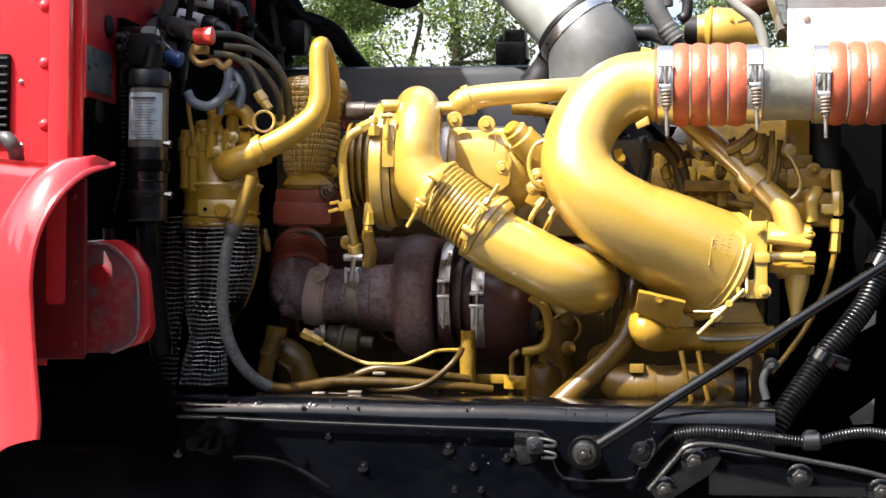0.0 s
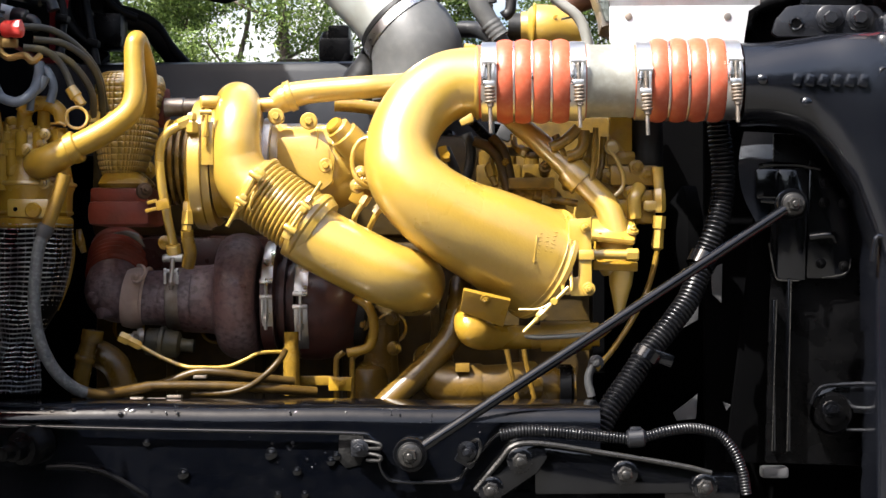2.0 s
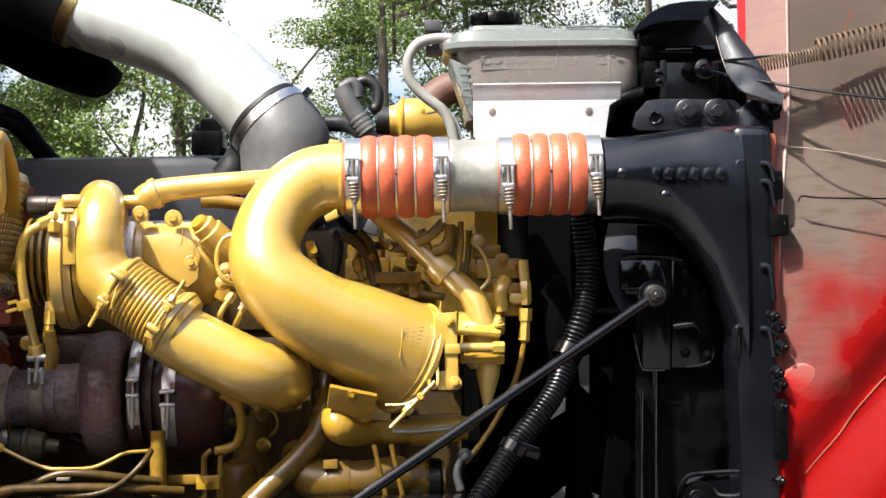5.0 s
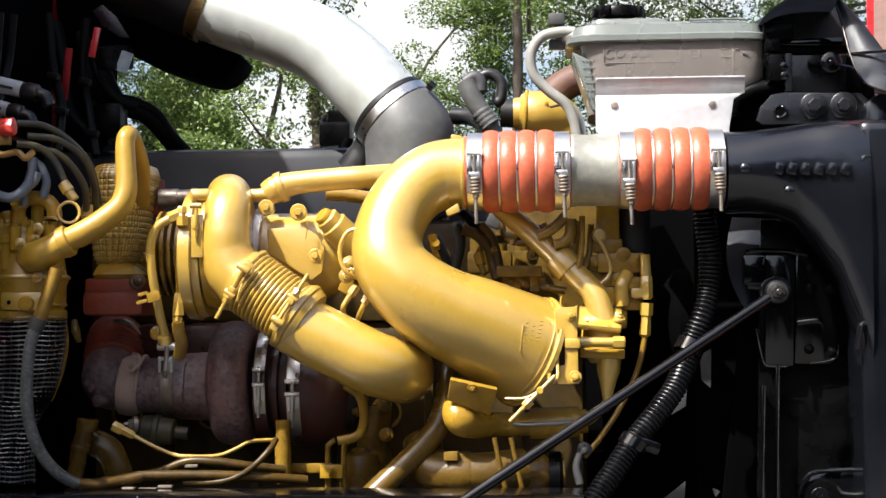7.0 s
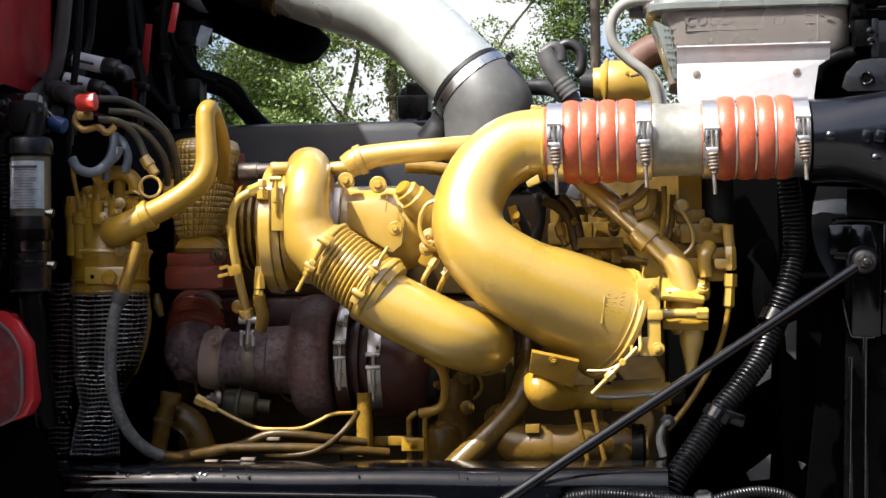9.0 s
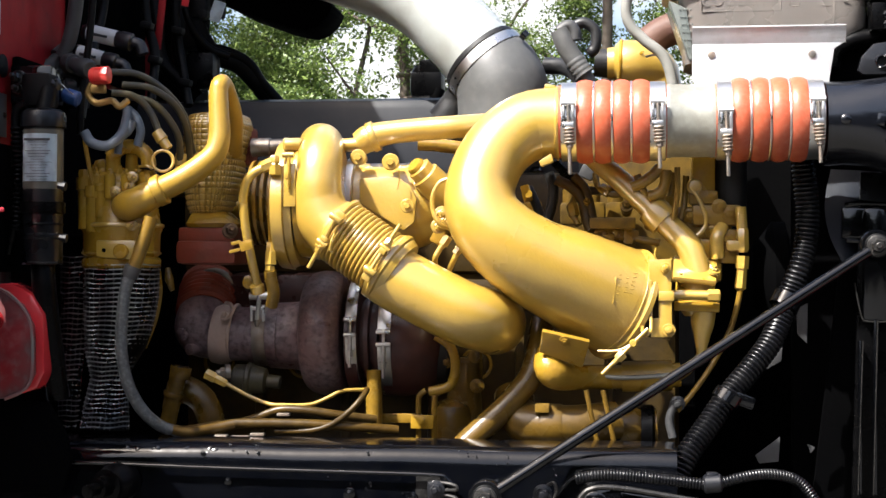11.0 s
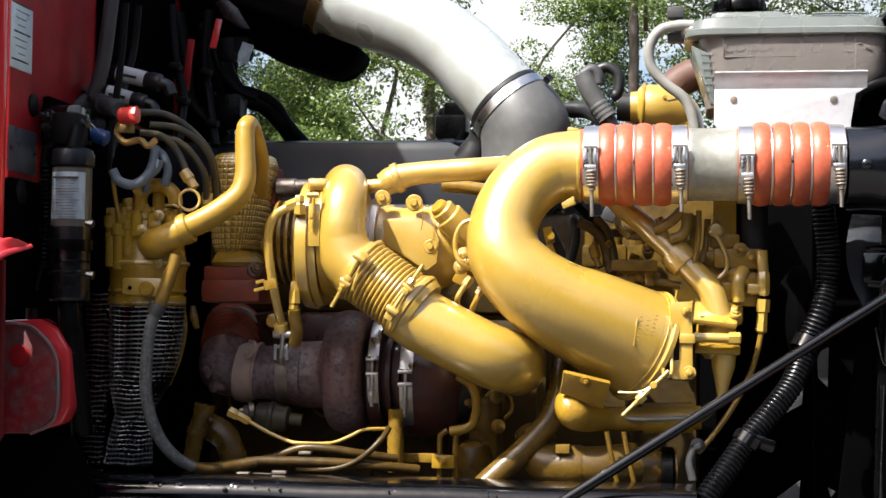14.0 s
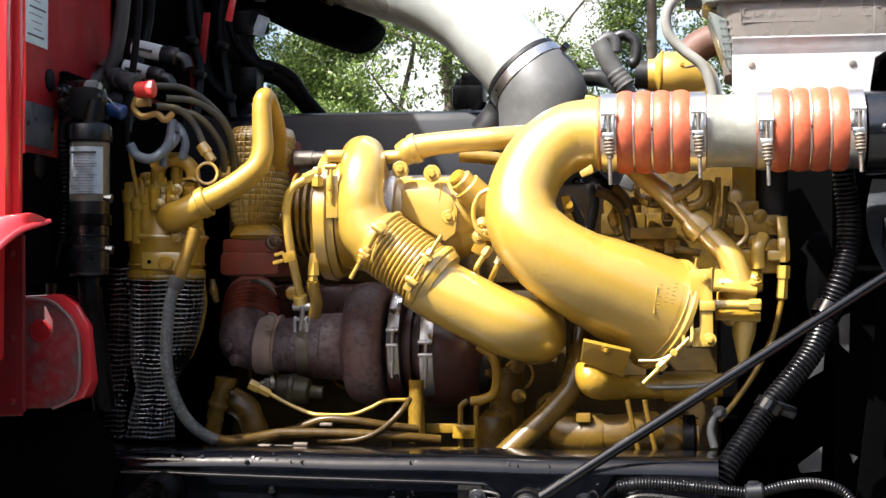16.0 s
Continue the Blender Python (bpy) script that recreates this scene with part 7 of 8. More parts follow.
pipe("overflow_hose", [(0.1453, 0.22, 1.809), (0.1192, 0.22, 1.809), (0.09301, 0.22, 1.801), (0.07808, 0.22, 1.776), (0.08141, 0.22, 1.745), (0.1039, 0.22, 1.719), (0.1298, 0.22, 1.698), (0.1418, 0.22, 1.675), (0.1485, 0.22, 1.644)], 0.008226, hose_pale, "pale grey rubber overflow hose from the reservoir", "hose")
solo("cable_tie", tube([(0.1076, 0.24, 1.696), (0.1221, 0.22, 1.696), (0.1407, 0.23, 1.699)], .0018, 8), hose_pale, "pale cable tie round the overflow hose", "cable tie")

# ---- polished intake pipe ----
ip = thing("intake_pipe", (-0.1427, 0.35, 1.663), "large aluminium air intake pipe, hazed and sunlit", "intake pipe")
ipts = [(-0.5367, 0.42, 1.9387), (-0.491, 0.42, 1.9135), (-0.4162, 0.4, 1.8819), (-0.3361, 0.38, 1.8527), (-0.2764, 0.36, 1.8252), (-0.2252, 0.34, 1.7872), (-0.186, 0.32, 1.7464), (-0.1521, 0.31, 1.7078)]
part("pipe", tube(ipts, [0.05977, 0.05977, 0.06117, 0.06162, 0.06205, 0.06246, 0.06287, 0.06351], 48, 8), aluminium, ip)
d2 = Vector(ipts[-1]) - Vector(ipts[-2])
part("dark_strap", lathe((-0.153, 0.31, 1.7087), d2, [(-.003, .064), (-.002, .0672), (.005, .0678), (.006, .066)], 48), rubber, ip, "black rubber lip")
part("band", lathe((-0.1485, 0.31, 1.7031), d2, [(0, .0665), (.001, .0700), (.017, .0712), (.018, .067)], 48), stainless, ip, "bright band clamp")
d3 = Vector(ipts[1]) - Vector(ipts[0])
part("upper_band", lathe((-0.4685, 0.413, 1.9035), d3, [(-.010, .062), (-.009, .066), (.012, .066), (.013, .062)], 40), brass_band, ip, "tarnished band clamp")
boot = thing("rubber_boot", (-0.1017, 0.3, 1.62), "dark grey rubber intake boot", "rubber boot")
part("boot", tube([(-0.145, 0.311, 1.7005), (-0.1299, 0.305, 1.6821), (-0.1187, 0.3, 1.6586), (-0.1152, 0.3, 1.6305), (-0.1155, 0.3, 1.5762)], [0.06682, 0.07128, 0.07306, 0.07306, 0.07306], 44), boot_grey, boot)
# Lip given darker rubber than the boot; its shade is put into the colour.
part("funnel", tube([(-0.1858, 0.34, 1.6681), (-0.1954, 0.35, 1.6453), (-0.2116, 0.36, 1.6151)], [0.01984, 0.02344, 0.03246], 20), rubber, boot, "lower lip darkened in colour for shade")
part("ridge", tube([(-0.07685, 0.27, 1.733), (-0.084, 0.27, 1.74)], .008, 10), black_gloss, boot)
up = thing("air_cleaner_duct", (-0.583, 0.42, 1.83), "black rubber air cleaner duct under the cab cowl", "air duct")
part("duct", tube([(-0.4640, 0.413, 1.9020), (-0.5206, 0.42, 1.925), (-0.5646, 0.42, 1.947), (-0.6277, 0.4, 1.972)], [.0635, .066, .070, .072], 36), rubber, up)
part("underside", plate(outline((-0.7826, 0.5, 1.989), (-0.5461, 0.5, 1.984), (-0.5246, 0.5, 1.904), (-0.4634, 0.5, 1.863), (-0.4268, 0.5, 1.83), (-0.4386, 0.5, 1.81), (-0.4565, 0.5, 1.793), (-0.4775, 0.5, 1.786), (-0.5079, 0.5, 1.792), (-0.5536, 0.5, 1.808), (-0.5945, 0.5, 1.823), (-0.6305, 0.5, 1.843), (-0.677, 0.5, 1.864), (-0.7495, 0.5, 1.887)), .62, .50, .012), shade_black, up)
part("grey_flap", plate(outline((-0.6341, 0.3, 1.874), (-0.6181, 0.3, 1.883), (-0.5959, 0.3, 1.864), (-0.5735, 0.3, 1.828), (-0.5906, 0.3, 1.83), (-0.6194, 0.3, 1.85)), .304, .30, .001), black_satin, up, "grey flap")
cowl = thing("cowl_panel", (-0.6764, 0.4, 1.973), "black underside of the cab cowl above the engine", "cowl", kind="structure")
part("sheet", box((-0.86, 0.42, 2.06), (0.20, 0.70, 0.03), 0.008, (0, 8, 0)), shade_black, cowl)

# ---- hoses above the head ----
hh = pipe("heater_hose", [(-0.05026, 0.35, 1.699), (-0.02168, 0.33, 1.694), (-0.00226, 0.3, 1.681), (0.01456, 0.28, 1.657)], 0.01358, rubber, "black heater hose entering a grey fitting", "hose")
part("fitting", tube([(-0.02635, 0.28, 1.745), (-0.01745, 0.28, 1.723), (-0.003193, 0.28, 1.698), (0.01283, 0.28, 1.674), (0.02347, 0.28, 1.653)], [.015, .016, .015, .012, .012], 18), boot_grey, hh)
part("knurl", ribbed([(-0.002991, 0.275, 1.697), (0.013, 0.275, 1.674)], .0156, .008, .0010, 16), boot_grey, hh)
pipe("heater_hose", [(-0.02815, 0.28, 1.743), (-0.01199, 0.28, 1.752), (-0.003057, 0.28, 1.743), (-0.001307, 0.28, 1.729)], 0.009761, rubber_grey, "small grey rubber hose loop", "hose")
pipe("heater_hose", [(-0.003837, 0.3, 1.755), (0.01242, 0.3, 1.759), (0.02861, 0.3, 1.746), (0.02852, 0.3, 1.72), (0.01767, 0.3, 1.71)], 0.008945, rubber, "small black rubber hose loop", "hose")
yp = thing("coolant_outlet", (0.09189, 0.4, 1.676), "glossy yellow coolant outlet elbow with clamp", "pipe")
part("elbow", tube([(0.04626, 0.4, 1.708), (0.05749, 0.4, 1.708), (0.06683, 0.4, 1.708), (0.08738, 0.4, 1.706), (0.1117, 0.41, 1.702), (0.1248, 0.42, 1.686), (0.1283, 0.42, 1.645)], [.026, .027, .0375, .0395, .040, .040, .039], 32), yellow, yp)
part("bead", ring((0.06777, 0.4, 1.708), (1, 0, -.03), .0375, .0030, 36), yellow_cast, yp)
part("hose_stub", between((0.04814, 0.4, 1.708), (0.02568, 0.4, 1.71), [(0, .0235), (1, .0235)], 24), rubber, yp, "black hose stub")
part("strap_screw", bolt((0.1008, 0.375, 1.719), FRONT, .006, .008), yellow_cast, yp)
part("strap", tube([(0.0715, 0.39, 1.733), (0.0934, 0.375, 1.718), (0.1194, 0.378, 1.721), (0.1346, 0.39, 1.726)], .0022, 8), yellow_cast, yp)
part("rusty_pipe", tube([(0.1111, 0.45, 1.745), (0.135, 0.45, 1.764), (0.1731, 0.45, 1.778)], [.028, .027, .027], 20), rust_brown, yp, "rust brown pipe")
ac = thing("far_mirror_bracket", (-0.2876, 0.75, 1.693), "black bracket on the far side of the engine", "bracket")
part("body", joined(box((-0.2922, 0.72, 1.716), (.06, .06, .045), .008), lathe((-0.2998, 0.72, 1.74), (0, 0, 1), [(-.02, .022), (.0, .024), (.012, .018)], 16), box((-0.2859, 0.72, 1.747), (.04, .05, .03), .006), tube([(-0.2684, 0.7, 1.708), (-0.2789, 0.7, 1.671), (-0.2784, 0.68, 1.648)], .012, 10)), black_matt, ac)
farf = thing("far_fender", (-0.4057, 0.95, 1.717), "grey far-side fender edge beyond the engine", "fender")
part("dome", loft([(1.60, -.62, .05, .88, 1.15), (1.655, -.52, -.15, .90, 1.12), (1.672, -.44, -.22, .93, 1.08), (1.676, -.40, -.27, .96, 1.05)], 32, 0.7), rubber_grey, farf)

# ---- wiring and hoses by the firewall ----
cb = thing("cable_bundle", (-0.5523, 0.5, 1.676), "thick black cable bundle draped to the valve cover", "cable")
part("cable", tube([(-0.6696, 0.45, 1.817), (-0.6521, 0.46, 1.77), (-0.6326, 0.48, 1.743), (-0.5978, 0.5, 1.731), (-0.5724, 0.52, 1.703), (-0.5568, 0.54, 1.676), (-0.5337, 0.55, 1.651)], [.018, .017, .016, .017, .016, .013, .012], 14), shaded_rubber, cb)
part("cable", tube([(-0.6421, 0.46, 1.755), (-0.6077, 0.48, 1.748), (-0.5778, 0.5, 1.731), (-0.5573, 0.52, 1.698), (-0.5162, 0.54, 1.65)], .009, 12), shaded_rubber, cb)
part("cable", tube([(-0.6998, 0.45, 1.867), (-0.6843, 0.45, 1.808), (-0.6886, 0.45, 1.749), (-0.6732, 0.45, 1.69), (-0.6687, 0.42, 1.629)], .014, 12), shaded_rubber, cb)
part("cable", tube([(-0.7352, 0.42, 1.881), (-0.7195, 0.42, 1.803), (-0.7088, 0.42, 1.725), (-0.6447, 0.42, 1.662)], .012, 12), shaded_rubber, cb)
part("connector", joined(box((-0.6378, 0.46, 1.824), (.05, .04, .04), .008), box((-0.677, 0.46, 1.78), (.04, .04, .06), .008)), shaded_rubber, cb)
part("tag", box((-0.6195, 0.44, 1.813), (.022, .004, .036), .002, (0, 20, 0)), paper, cb, "white tag")
# Black sheet put where there is only a dark void.
solo("firewall_dark_sheet", plate(outline((-0.9107, 0.55, 1.926), (-0.6714, 0.55, 1.922), (-0.6762, 0.55, 1.758), (-0.6882, 0.55, 1.655), (-0.685, 0.55, 1.451), (-0.9017, 0.55, 1.45)), .60, .55, .006), shade_black, "near-black sheet standing in for the dark before the firewall", "insulation", "structure")
fl2 = thing("firewall_fittings", (-0.7754, 0.1, 1.646), "black fittings and valves cluster on the firewall", "fittings")
for a, b, r in (((-0.7674, 0.02, 1.652), (-0.7356, 0.05, 1.69), .017), ((-0.7904, 0.1, 1.725), (-0.7587, 0.1, 1.716), .014), ((-0.7882, 0.05, 1.676), (-0.7061, 0.03, 1.662), .013), ((-0.7287, 0.02, 1.67), (-0.6797, -0.02, 1.652), .014), ((-0.7584, 0.02, 1.636), (-0.7222, 0.04, 1.636), .012)):
    part("fitting", between(a, b, [(0, r * .9), (.1, r), (.3, r), (.32, r * .75), (.6, r * .75), (.62, r * 1.05), (.9, r * 1.05), (1, r * .8)], 14), rubber_grey, fl2)
for q, s, b in (((-0.7688, -0.02, 1.63), (.06, .06, .045), .006), ((-0.7514, 0.06, 1.632), (.07, .06, .05), .008), ((-0.7658, 0.05, 1.657), (.05, .05, .04), .006), ((-0.7495, -0.1, 1.605), (.022, .02, .018), .003), ((-0.798, 0.12, 1.724), (.05, .05, .04), .01), ((-0.6321, 0.4, 1.705), (.05, .05, .06), .01)):
    part("valve_body", box(q, s, b), black_matt, fl2)
pipe("air_hose", [(-0.7082, 0.02, 1.828), (-0.7127, 0.02, 1.786), (-0.7186, 0.02, 1.736), (-0.7266, 0.02, 1.698), (-0.7366, 0.02, 1.677)], 0.01072, rubber_grey, "grey rubber air hose down the firewall", "hose")
pipe("air_hose", [(-0.6766, -0.01, 1.809), (-0.679, -0.01, 1.7678), (-0.6813, -0.01, 1.7349), (-0.6861, -0.01, 1.6855), (-0.6911, -0.01, 1.6527), (-0.6951, -0.01, 1.6116), (-0.6982, -0.01, 1.5606)], 0.0052, shaded_rubber, "thin black hose beside the grey hose", "hose")
for a, b, r in (((-0.7123, 0.05, 1.7187), (-0.6421, 0.05, 1.701), .0118), ((-0.7188, 0.03, 1.6863), (-0.6587, 0.03, 1.6691), .0105)):
    ob = thing("relay_canister", Vector(a) - Vector((0, 0, .02)), "grey cylindrical canister with a pale printed label", "canister", "canisters by the firewall")
    part("body", between(a, b, [(-.05, r * .8), (0, r), (.75, r), (.78, r * 1.15), (1, r * 1.15), (1.05, r * .6), (1.25, r * .6)], 22), black_satin, ob)
    part("label", between(Vector(a).lerp(Vector(b), .06), Vector(a).lerp(Vector(b), .68), [(0, r), (0, r * 1.02), (1, r * 1.02), (1, r)], 22), paper_white, ob, "pale label")
    part("print", box(Vector(a).lerp(Vector(b), .35) + Vector((0, -r * 1.0, -.002)), (.026, .003, .004), .0005, (0, 13, 0)), print_grey, ob)
    part("elbow_end", tube([b, Vector(b) + Vector((.012, 0, -.004)), Vector(b) + Vector((.018, 0, -.018))], r * .75, 12), black_satin, ob)
rc = thing("port_cap", (-0.627, -0.13, 1.616), "small red plastic port cap on a brass elbow", "cap")
part("cap", between((-0.6436, -0.12, 1.63), (-0.6162, -0.12, 1.631), [(0, .0095), (.1, .0115), (.5, .0115), (.55, .0125), (.95, .0125), (1, .010)], 8), red_plastic, rc)
part("bracket", joined(tube([(-0.6488, -0.1, 1.622), (-0.6534, -0.1, 1.607), (-0.6418, -0.1, 1.595), (-0.6207, -0.1, 1.598), (-0.6091, -0.1, 1.59), (-0.6012, -0.09, 1.599)], .0048, 8), box((-0.6389, -0.1, 1.614), (.02, .012, .012), .003)), brass, rc, "brass bracket")
solo("blue_connector", between((-0.6969, -0.08, 1.61), (-0.6735, -0.08, 1.602), [(0, .008), (.3, .011), (.9, .011), (1, .008)], 14), blue_plastic, "blue plastic cable connector", "connector")
for a, m in (([(-0.6349, -0.06, 1.643), (-0.6014, -0.04, 1.641), (-0.5697, -0.02, 1.62), (-0.5473, 0, 1.586), (-0.5432, 0.03, 1.536)], rubber), ([(-0.6196, -0.06, 1.625), (-0.5845, -0.04, 1.622), (-0.5551, -0.02, 1.6), (-0.5436, 0, 1.566), (-0.5489, 0.04, 1.503)], rubber),
             ([(-0.631, -0.07, 1.613), (-0.6028, -0.06, 1.609), (-0.5825, -0.05, 1.589), (-0.5653, -0.05, 1.551)], rubber), ([(-0.6143, -0.05, 1.61), (-0.5842, -0.04, 1.603), (-0.5636, -0.03, 1.583), (-0.5494, -0.02, 1.554), (-0.5529, 0, 1.517)], rubber)):
    pipe("battery_cable", a, 0.004968, overspray, "dark cable with overspray, arched over the filter base", "cable", group="cables over the filter base")
for a, b in (((-0.5721, -0.05, 1.56), (-0.5552, -0.05, 1.536)), ((-0.5515, 0, 1.533), (-0.5543, 0, 1.5))):
    solo("cable_ferrule", between(a, b, [(0, .008), (.5, .009), (.55, .007), (1, .007)], 12), yellow, "yellow painted cable ferrule", "ferrule", group="ferrules")
pipe("braided_hose", [(-0.6661, -0.08, 1.558), (-0.6559, -0.08, 1.543), (-0.6345, -0.08, 1.538), (-0.6183, -0.07, 1.552), (-0.6137, -0.06, 1.571), (-0.6141, -0.05, 1.594)], 0.006825, hose_blue, "blue-grey braided hose loop", "hose")
pipe("braided_hose", [(-0.5998, -0.05, 1.54), (-0.5953, -0.05, 1.562), (-0.6039, -0.05, 1.583), (-0.6206, -0.04, 1.592)], 0.006124, hose_blue, "blue-grey braided hose bend", "hose")
pipe("braided_hose", [(-0.6245, -0.06, 1.528), (-0.6216, -0.06, 1.548), (-0.6086, -0.06, 1.561), (-0.6022, -0.06, 1.574)], 0.005358, hose_blue, "blue-grey braided hose end", "hose")

cl = thing("firewall_harness", (-0.701, 0.2, 1.652), "black wiring harness with clips hanging down the firewall", "cable")
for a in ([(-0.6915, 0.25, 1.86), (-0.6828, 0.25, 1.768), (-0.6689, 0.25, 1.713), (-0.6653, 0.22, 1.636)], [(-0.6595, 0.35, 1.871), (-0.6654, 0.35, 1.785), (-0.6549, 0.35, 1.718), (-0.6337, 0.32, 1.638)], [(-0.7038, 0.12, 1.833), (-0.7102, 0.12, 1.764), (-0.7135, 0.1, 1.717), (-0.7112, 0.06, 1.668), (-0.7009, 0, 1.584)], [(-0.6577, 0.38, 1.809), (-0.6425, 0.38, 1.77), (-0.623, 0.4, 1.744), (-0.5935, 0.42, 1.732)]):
    part("wire", tube(a, .0075, 10), shaded_rubber, cl)
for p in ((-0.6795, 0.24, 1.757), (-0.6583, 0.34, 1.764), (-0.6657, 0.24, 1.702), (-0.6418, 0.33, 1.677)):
    part("clip", box(p, (.020, .02, .012), .003, (0, 12, 0)), shaded_rubber, cl)
part("bare_strip", box((-0.6765, 0.3, 1.7705), (.012, .004, .085), .002, (0, 6, 0)), red_dimmed, cl, "dull red strip")
part("red_strip", box((-0.6364, 0.32, 1.8255), (.012, .004, .050), .002, (0, 12, 0)), red, cl, "red strip")
part("plug", joined(box((-0.6274, 0.36, 1.805), (.03, .03, .036), .006), lathe((-0.6158, 0.34, 1.79), FRONT, [(-.01, .009), (.006, .009), (.007, .006)], 12)), shaded_rubber, cl)
vb2 = thing("valve_block", (-0.7241, -0.1, 1.585), "black valve block with small fittings above the canister", "valve")
part("block", box((-0.7263, -0.1, 1.619), (.058, .05, .052), .004), black_gloss, vb2)
for p, q in (((-0.7417, -0.13, 1.627), .007), ((-0.739, -0.13, 1.611), .0075), ((-0.713, -0.13, 1.625), .006), ((-0.6918, -0.13, 1.618), .006), ((-0.7005, -0.13, 1.601), .007)):
    part("fitting", joined(bolt(p, (-.2, -1, .1), q, .012), lathe(p, FRONT, [(-.006, q * 1.2), (.002, q * 1.2)], 12)), dark_steel, vb2)
part("wire", tube([(-0.6804, -0.13, 1.618), (-0.6722, -0.13, 1.61), (-0.6677, -0.12, 1.605)], .0009, 6), wire_silver, vb2)

# ---- dark canister with a label ----
dc = thing("dryer_canister", (-0.6866, -0.16, 1.365), "black receiver canister with a scuffed white label", "canister")
dx, dy, dz = (-0.6980, -0.15, 1.373)
top = 1.581
H = top - dz
part("body", lathe((dx, dy, dz), (0, 0, 1), [(0, .0270), (.002, .0286), (.004, .0266), (.005, .0245), (.004, .0270), (H * .16, .0270), (H * .17, .0288), (H * .19, .0288), (H * .2, .0266), (H * .34, .0266), (H * .35, .0286), (H * .38, .0286), (H * .39, .0266), (H * .875, .0266), (H * .885, .0300), (H * .955, .0306), (H * .985, .0285), (H * 1.0, .023), (H * 1.005, .010)], 40), loom_black, dc)
l0, l1 = 1.4836, 1.5470
part("window", lathe((dx, dy, l0 - .010), (0, 0, 1), [(0, .0267), (0, .0271), (l1 - l0 + .016, .0271), (l1 - l0 + .016, .0267)], 36), olive_plastic, dc, "pale olive body section")
bm = bmesh.new()
arc = [[bm.verts.new((dx + .0275 * math.sin(radians(-50 + 112 * k / 16)), dy - .0275 * math.cos(radians(-50 + 112 * k / 16)), z)) for k in range(17)] for z in (l0, l1)]
for k in range(16):
    bm.faces.new((arc[0][k], arc[0][k + 1], arc[1][k + 1], arc[1][k]))
bmesh.ops.solidify(bm, geom=bm.faces[:], thickness=.0003)
part("label", bm, paper, dc, "scuffed white label")
for k in range(16):
    part("print", box((dx + .0272 * math.sin(radians(6)) + .001 * ((k * 7) % 3 - 1), dy - .0272 * math.cos(radians(6)), l1 - .008 - .0038 * k), (.034 - .006 * ((k * 5) % 4), .0024, .0004 if k else .0030), .0001, (0, 0, 6)), print_grey, dc)
for a, b in (((-0.6692, -0.17, 1.478), (-0.6517, -0.17, 1.475)), ((-0.6663, -0.17, 1.409), (-0.6504, -0.17, 1.406))):
    part("bracket_screw", between(a, Vector(a).lerp(Vector(b), .6), [(0, .0045), (.5, .0045), (.55, .0060), (1, .0060)], 8), loom_black, dc)
part("strap", lathe((dx, dy, dz + H * .365), (0, 0, 1), [(-.008, .0286), (-.007, .0300), (.007, .0300), (.008, .0286)], 36), black_matt, dc)
part("rib_ring", ring((dx, dy, dz + H * .26), (0, 0, 1), .0266, .0016, 36), black_matt, dc)
part("foot_tube", tube([(dx, dy, dz + .01), (dx + .005, dy, dz - .05), (dx + .012, dy + .03, dz - .18)], .016, 14), black_matt, dc)
part("top_block", joined(box((dx - .012, dy + .02, top + .028), (.04, .04, .045), .006), tube([(dx, dy, top - .01), (dx + .004, dy + .01, top + .03)], .012, 12)), shaded_rubber, dc)
pipe("spiral_loom", [(-0.7198, -0.16, 1.588), (-0.7317, -0.16, 1.579), (-0.7327, -0.16, 1.549), (-0.7298, -0.16, 1.488), (-0.7319, -0.16, 1.434), (-0.7455, -0.15, 1.388)], 0.005837, black_matt, "black corrugated loom beside the canister", "cable")
lo = thing("spiral_wrap", (-0.7276, -0.16, 1.419), "black spiral cable wrap beside the canister", "cable")
part("wrap", ribbed([(-0.7305, -0.162, 1.558), (-0.7282, -0.162, 1.488), (-0.73, -0.162, 1.419)], 0.006931, .0062, .004, 14), black_matt, lo)
pipe("vent_hose", [(-0.8405, -0.1, 1.396), (-0.8075, -0.1, 1.407), (-0.7866, -0.1, 1.397), (-0.772, -0.1, 1.374), (-0.7765, -0.09, 1.311)], 0.008262, rubber, "black hose beside the cab corner", "hose")
wx = FW - .0095
za, zb = 1.77, 1.683
pc = thing("placard", (wx, -.19, zb), "pale blue printed placard on the red cab wall", "placard")
part("sheet", box((wx, -.188, (za + zb) / 2), (.0016, .072, za - zb), .0004), placard, pc)
for k in range(13):
    part("print", box((wx + .001, -.190 + .003 * ((k * 5) % 3 - 1), zb + .012 + .0095 * k), (.0006, .054 - .010 * ((k * 7) % 4), .0009 if k % 4 else .0022), .0), print_grey, pc)
za, zb = 1.605, 1.546
mp = thing("metal_plate", (wx, -.175, zb), "dull grey metal plate on the red cab wall", "plate")
part("sheet", box((wx, -.176, (za + zb) / 2), (.002, .095, za - zb), .0006), plate_grey, mp)
for k in (-1, 1):
    part("screw", bolt((wx + .001, -.176 + .040 * k, (za + zb) / 2), (1, 0, 0), .003, .002), dark_steel, mp)

# ---- yellow filter base ----
fb = thing("fuel_filter_base", (-0.6226, -0.05, 1.376), "yellow painted cast fuel filter base with bolts", "filter base")
fx, fy, fz = (-0.6384, 0, 1.385)
part("bowl", lathe((fx, fy, fz), (0, 0, 1), [(0, .050), (.004, .054), (.034, .055), (.040, .058), (.046, .058), (.050, .055), (.07, .052), (.10, .050), (.112, .046), (.118, .038)], 44), yellow_cast, fb)
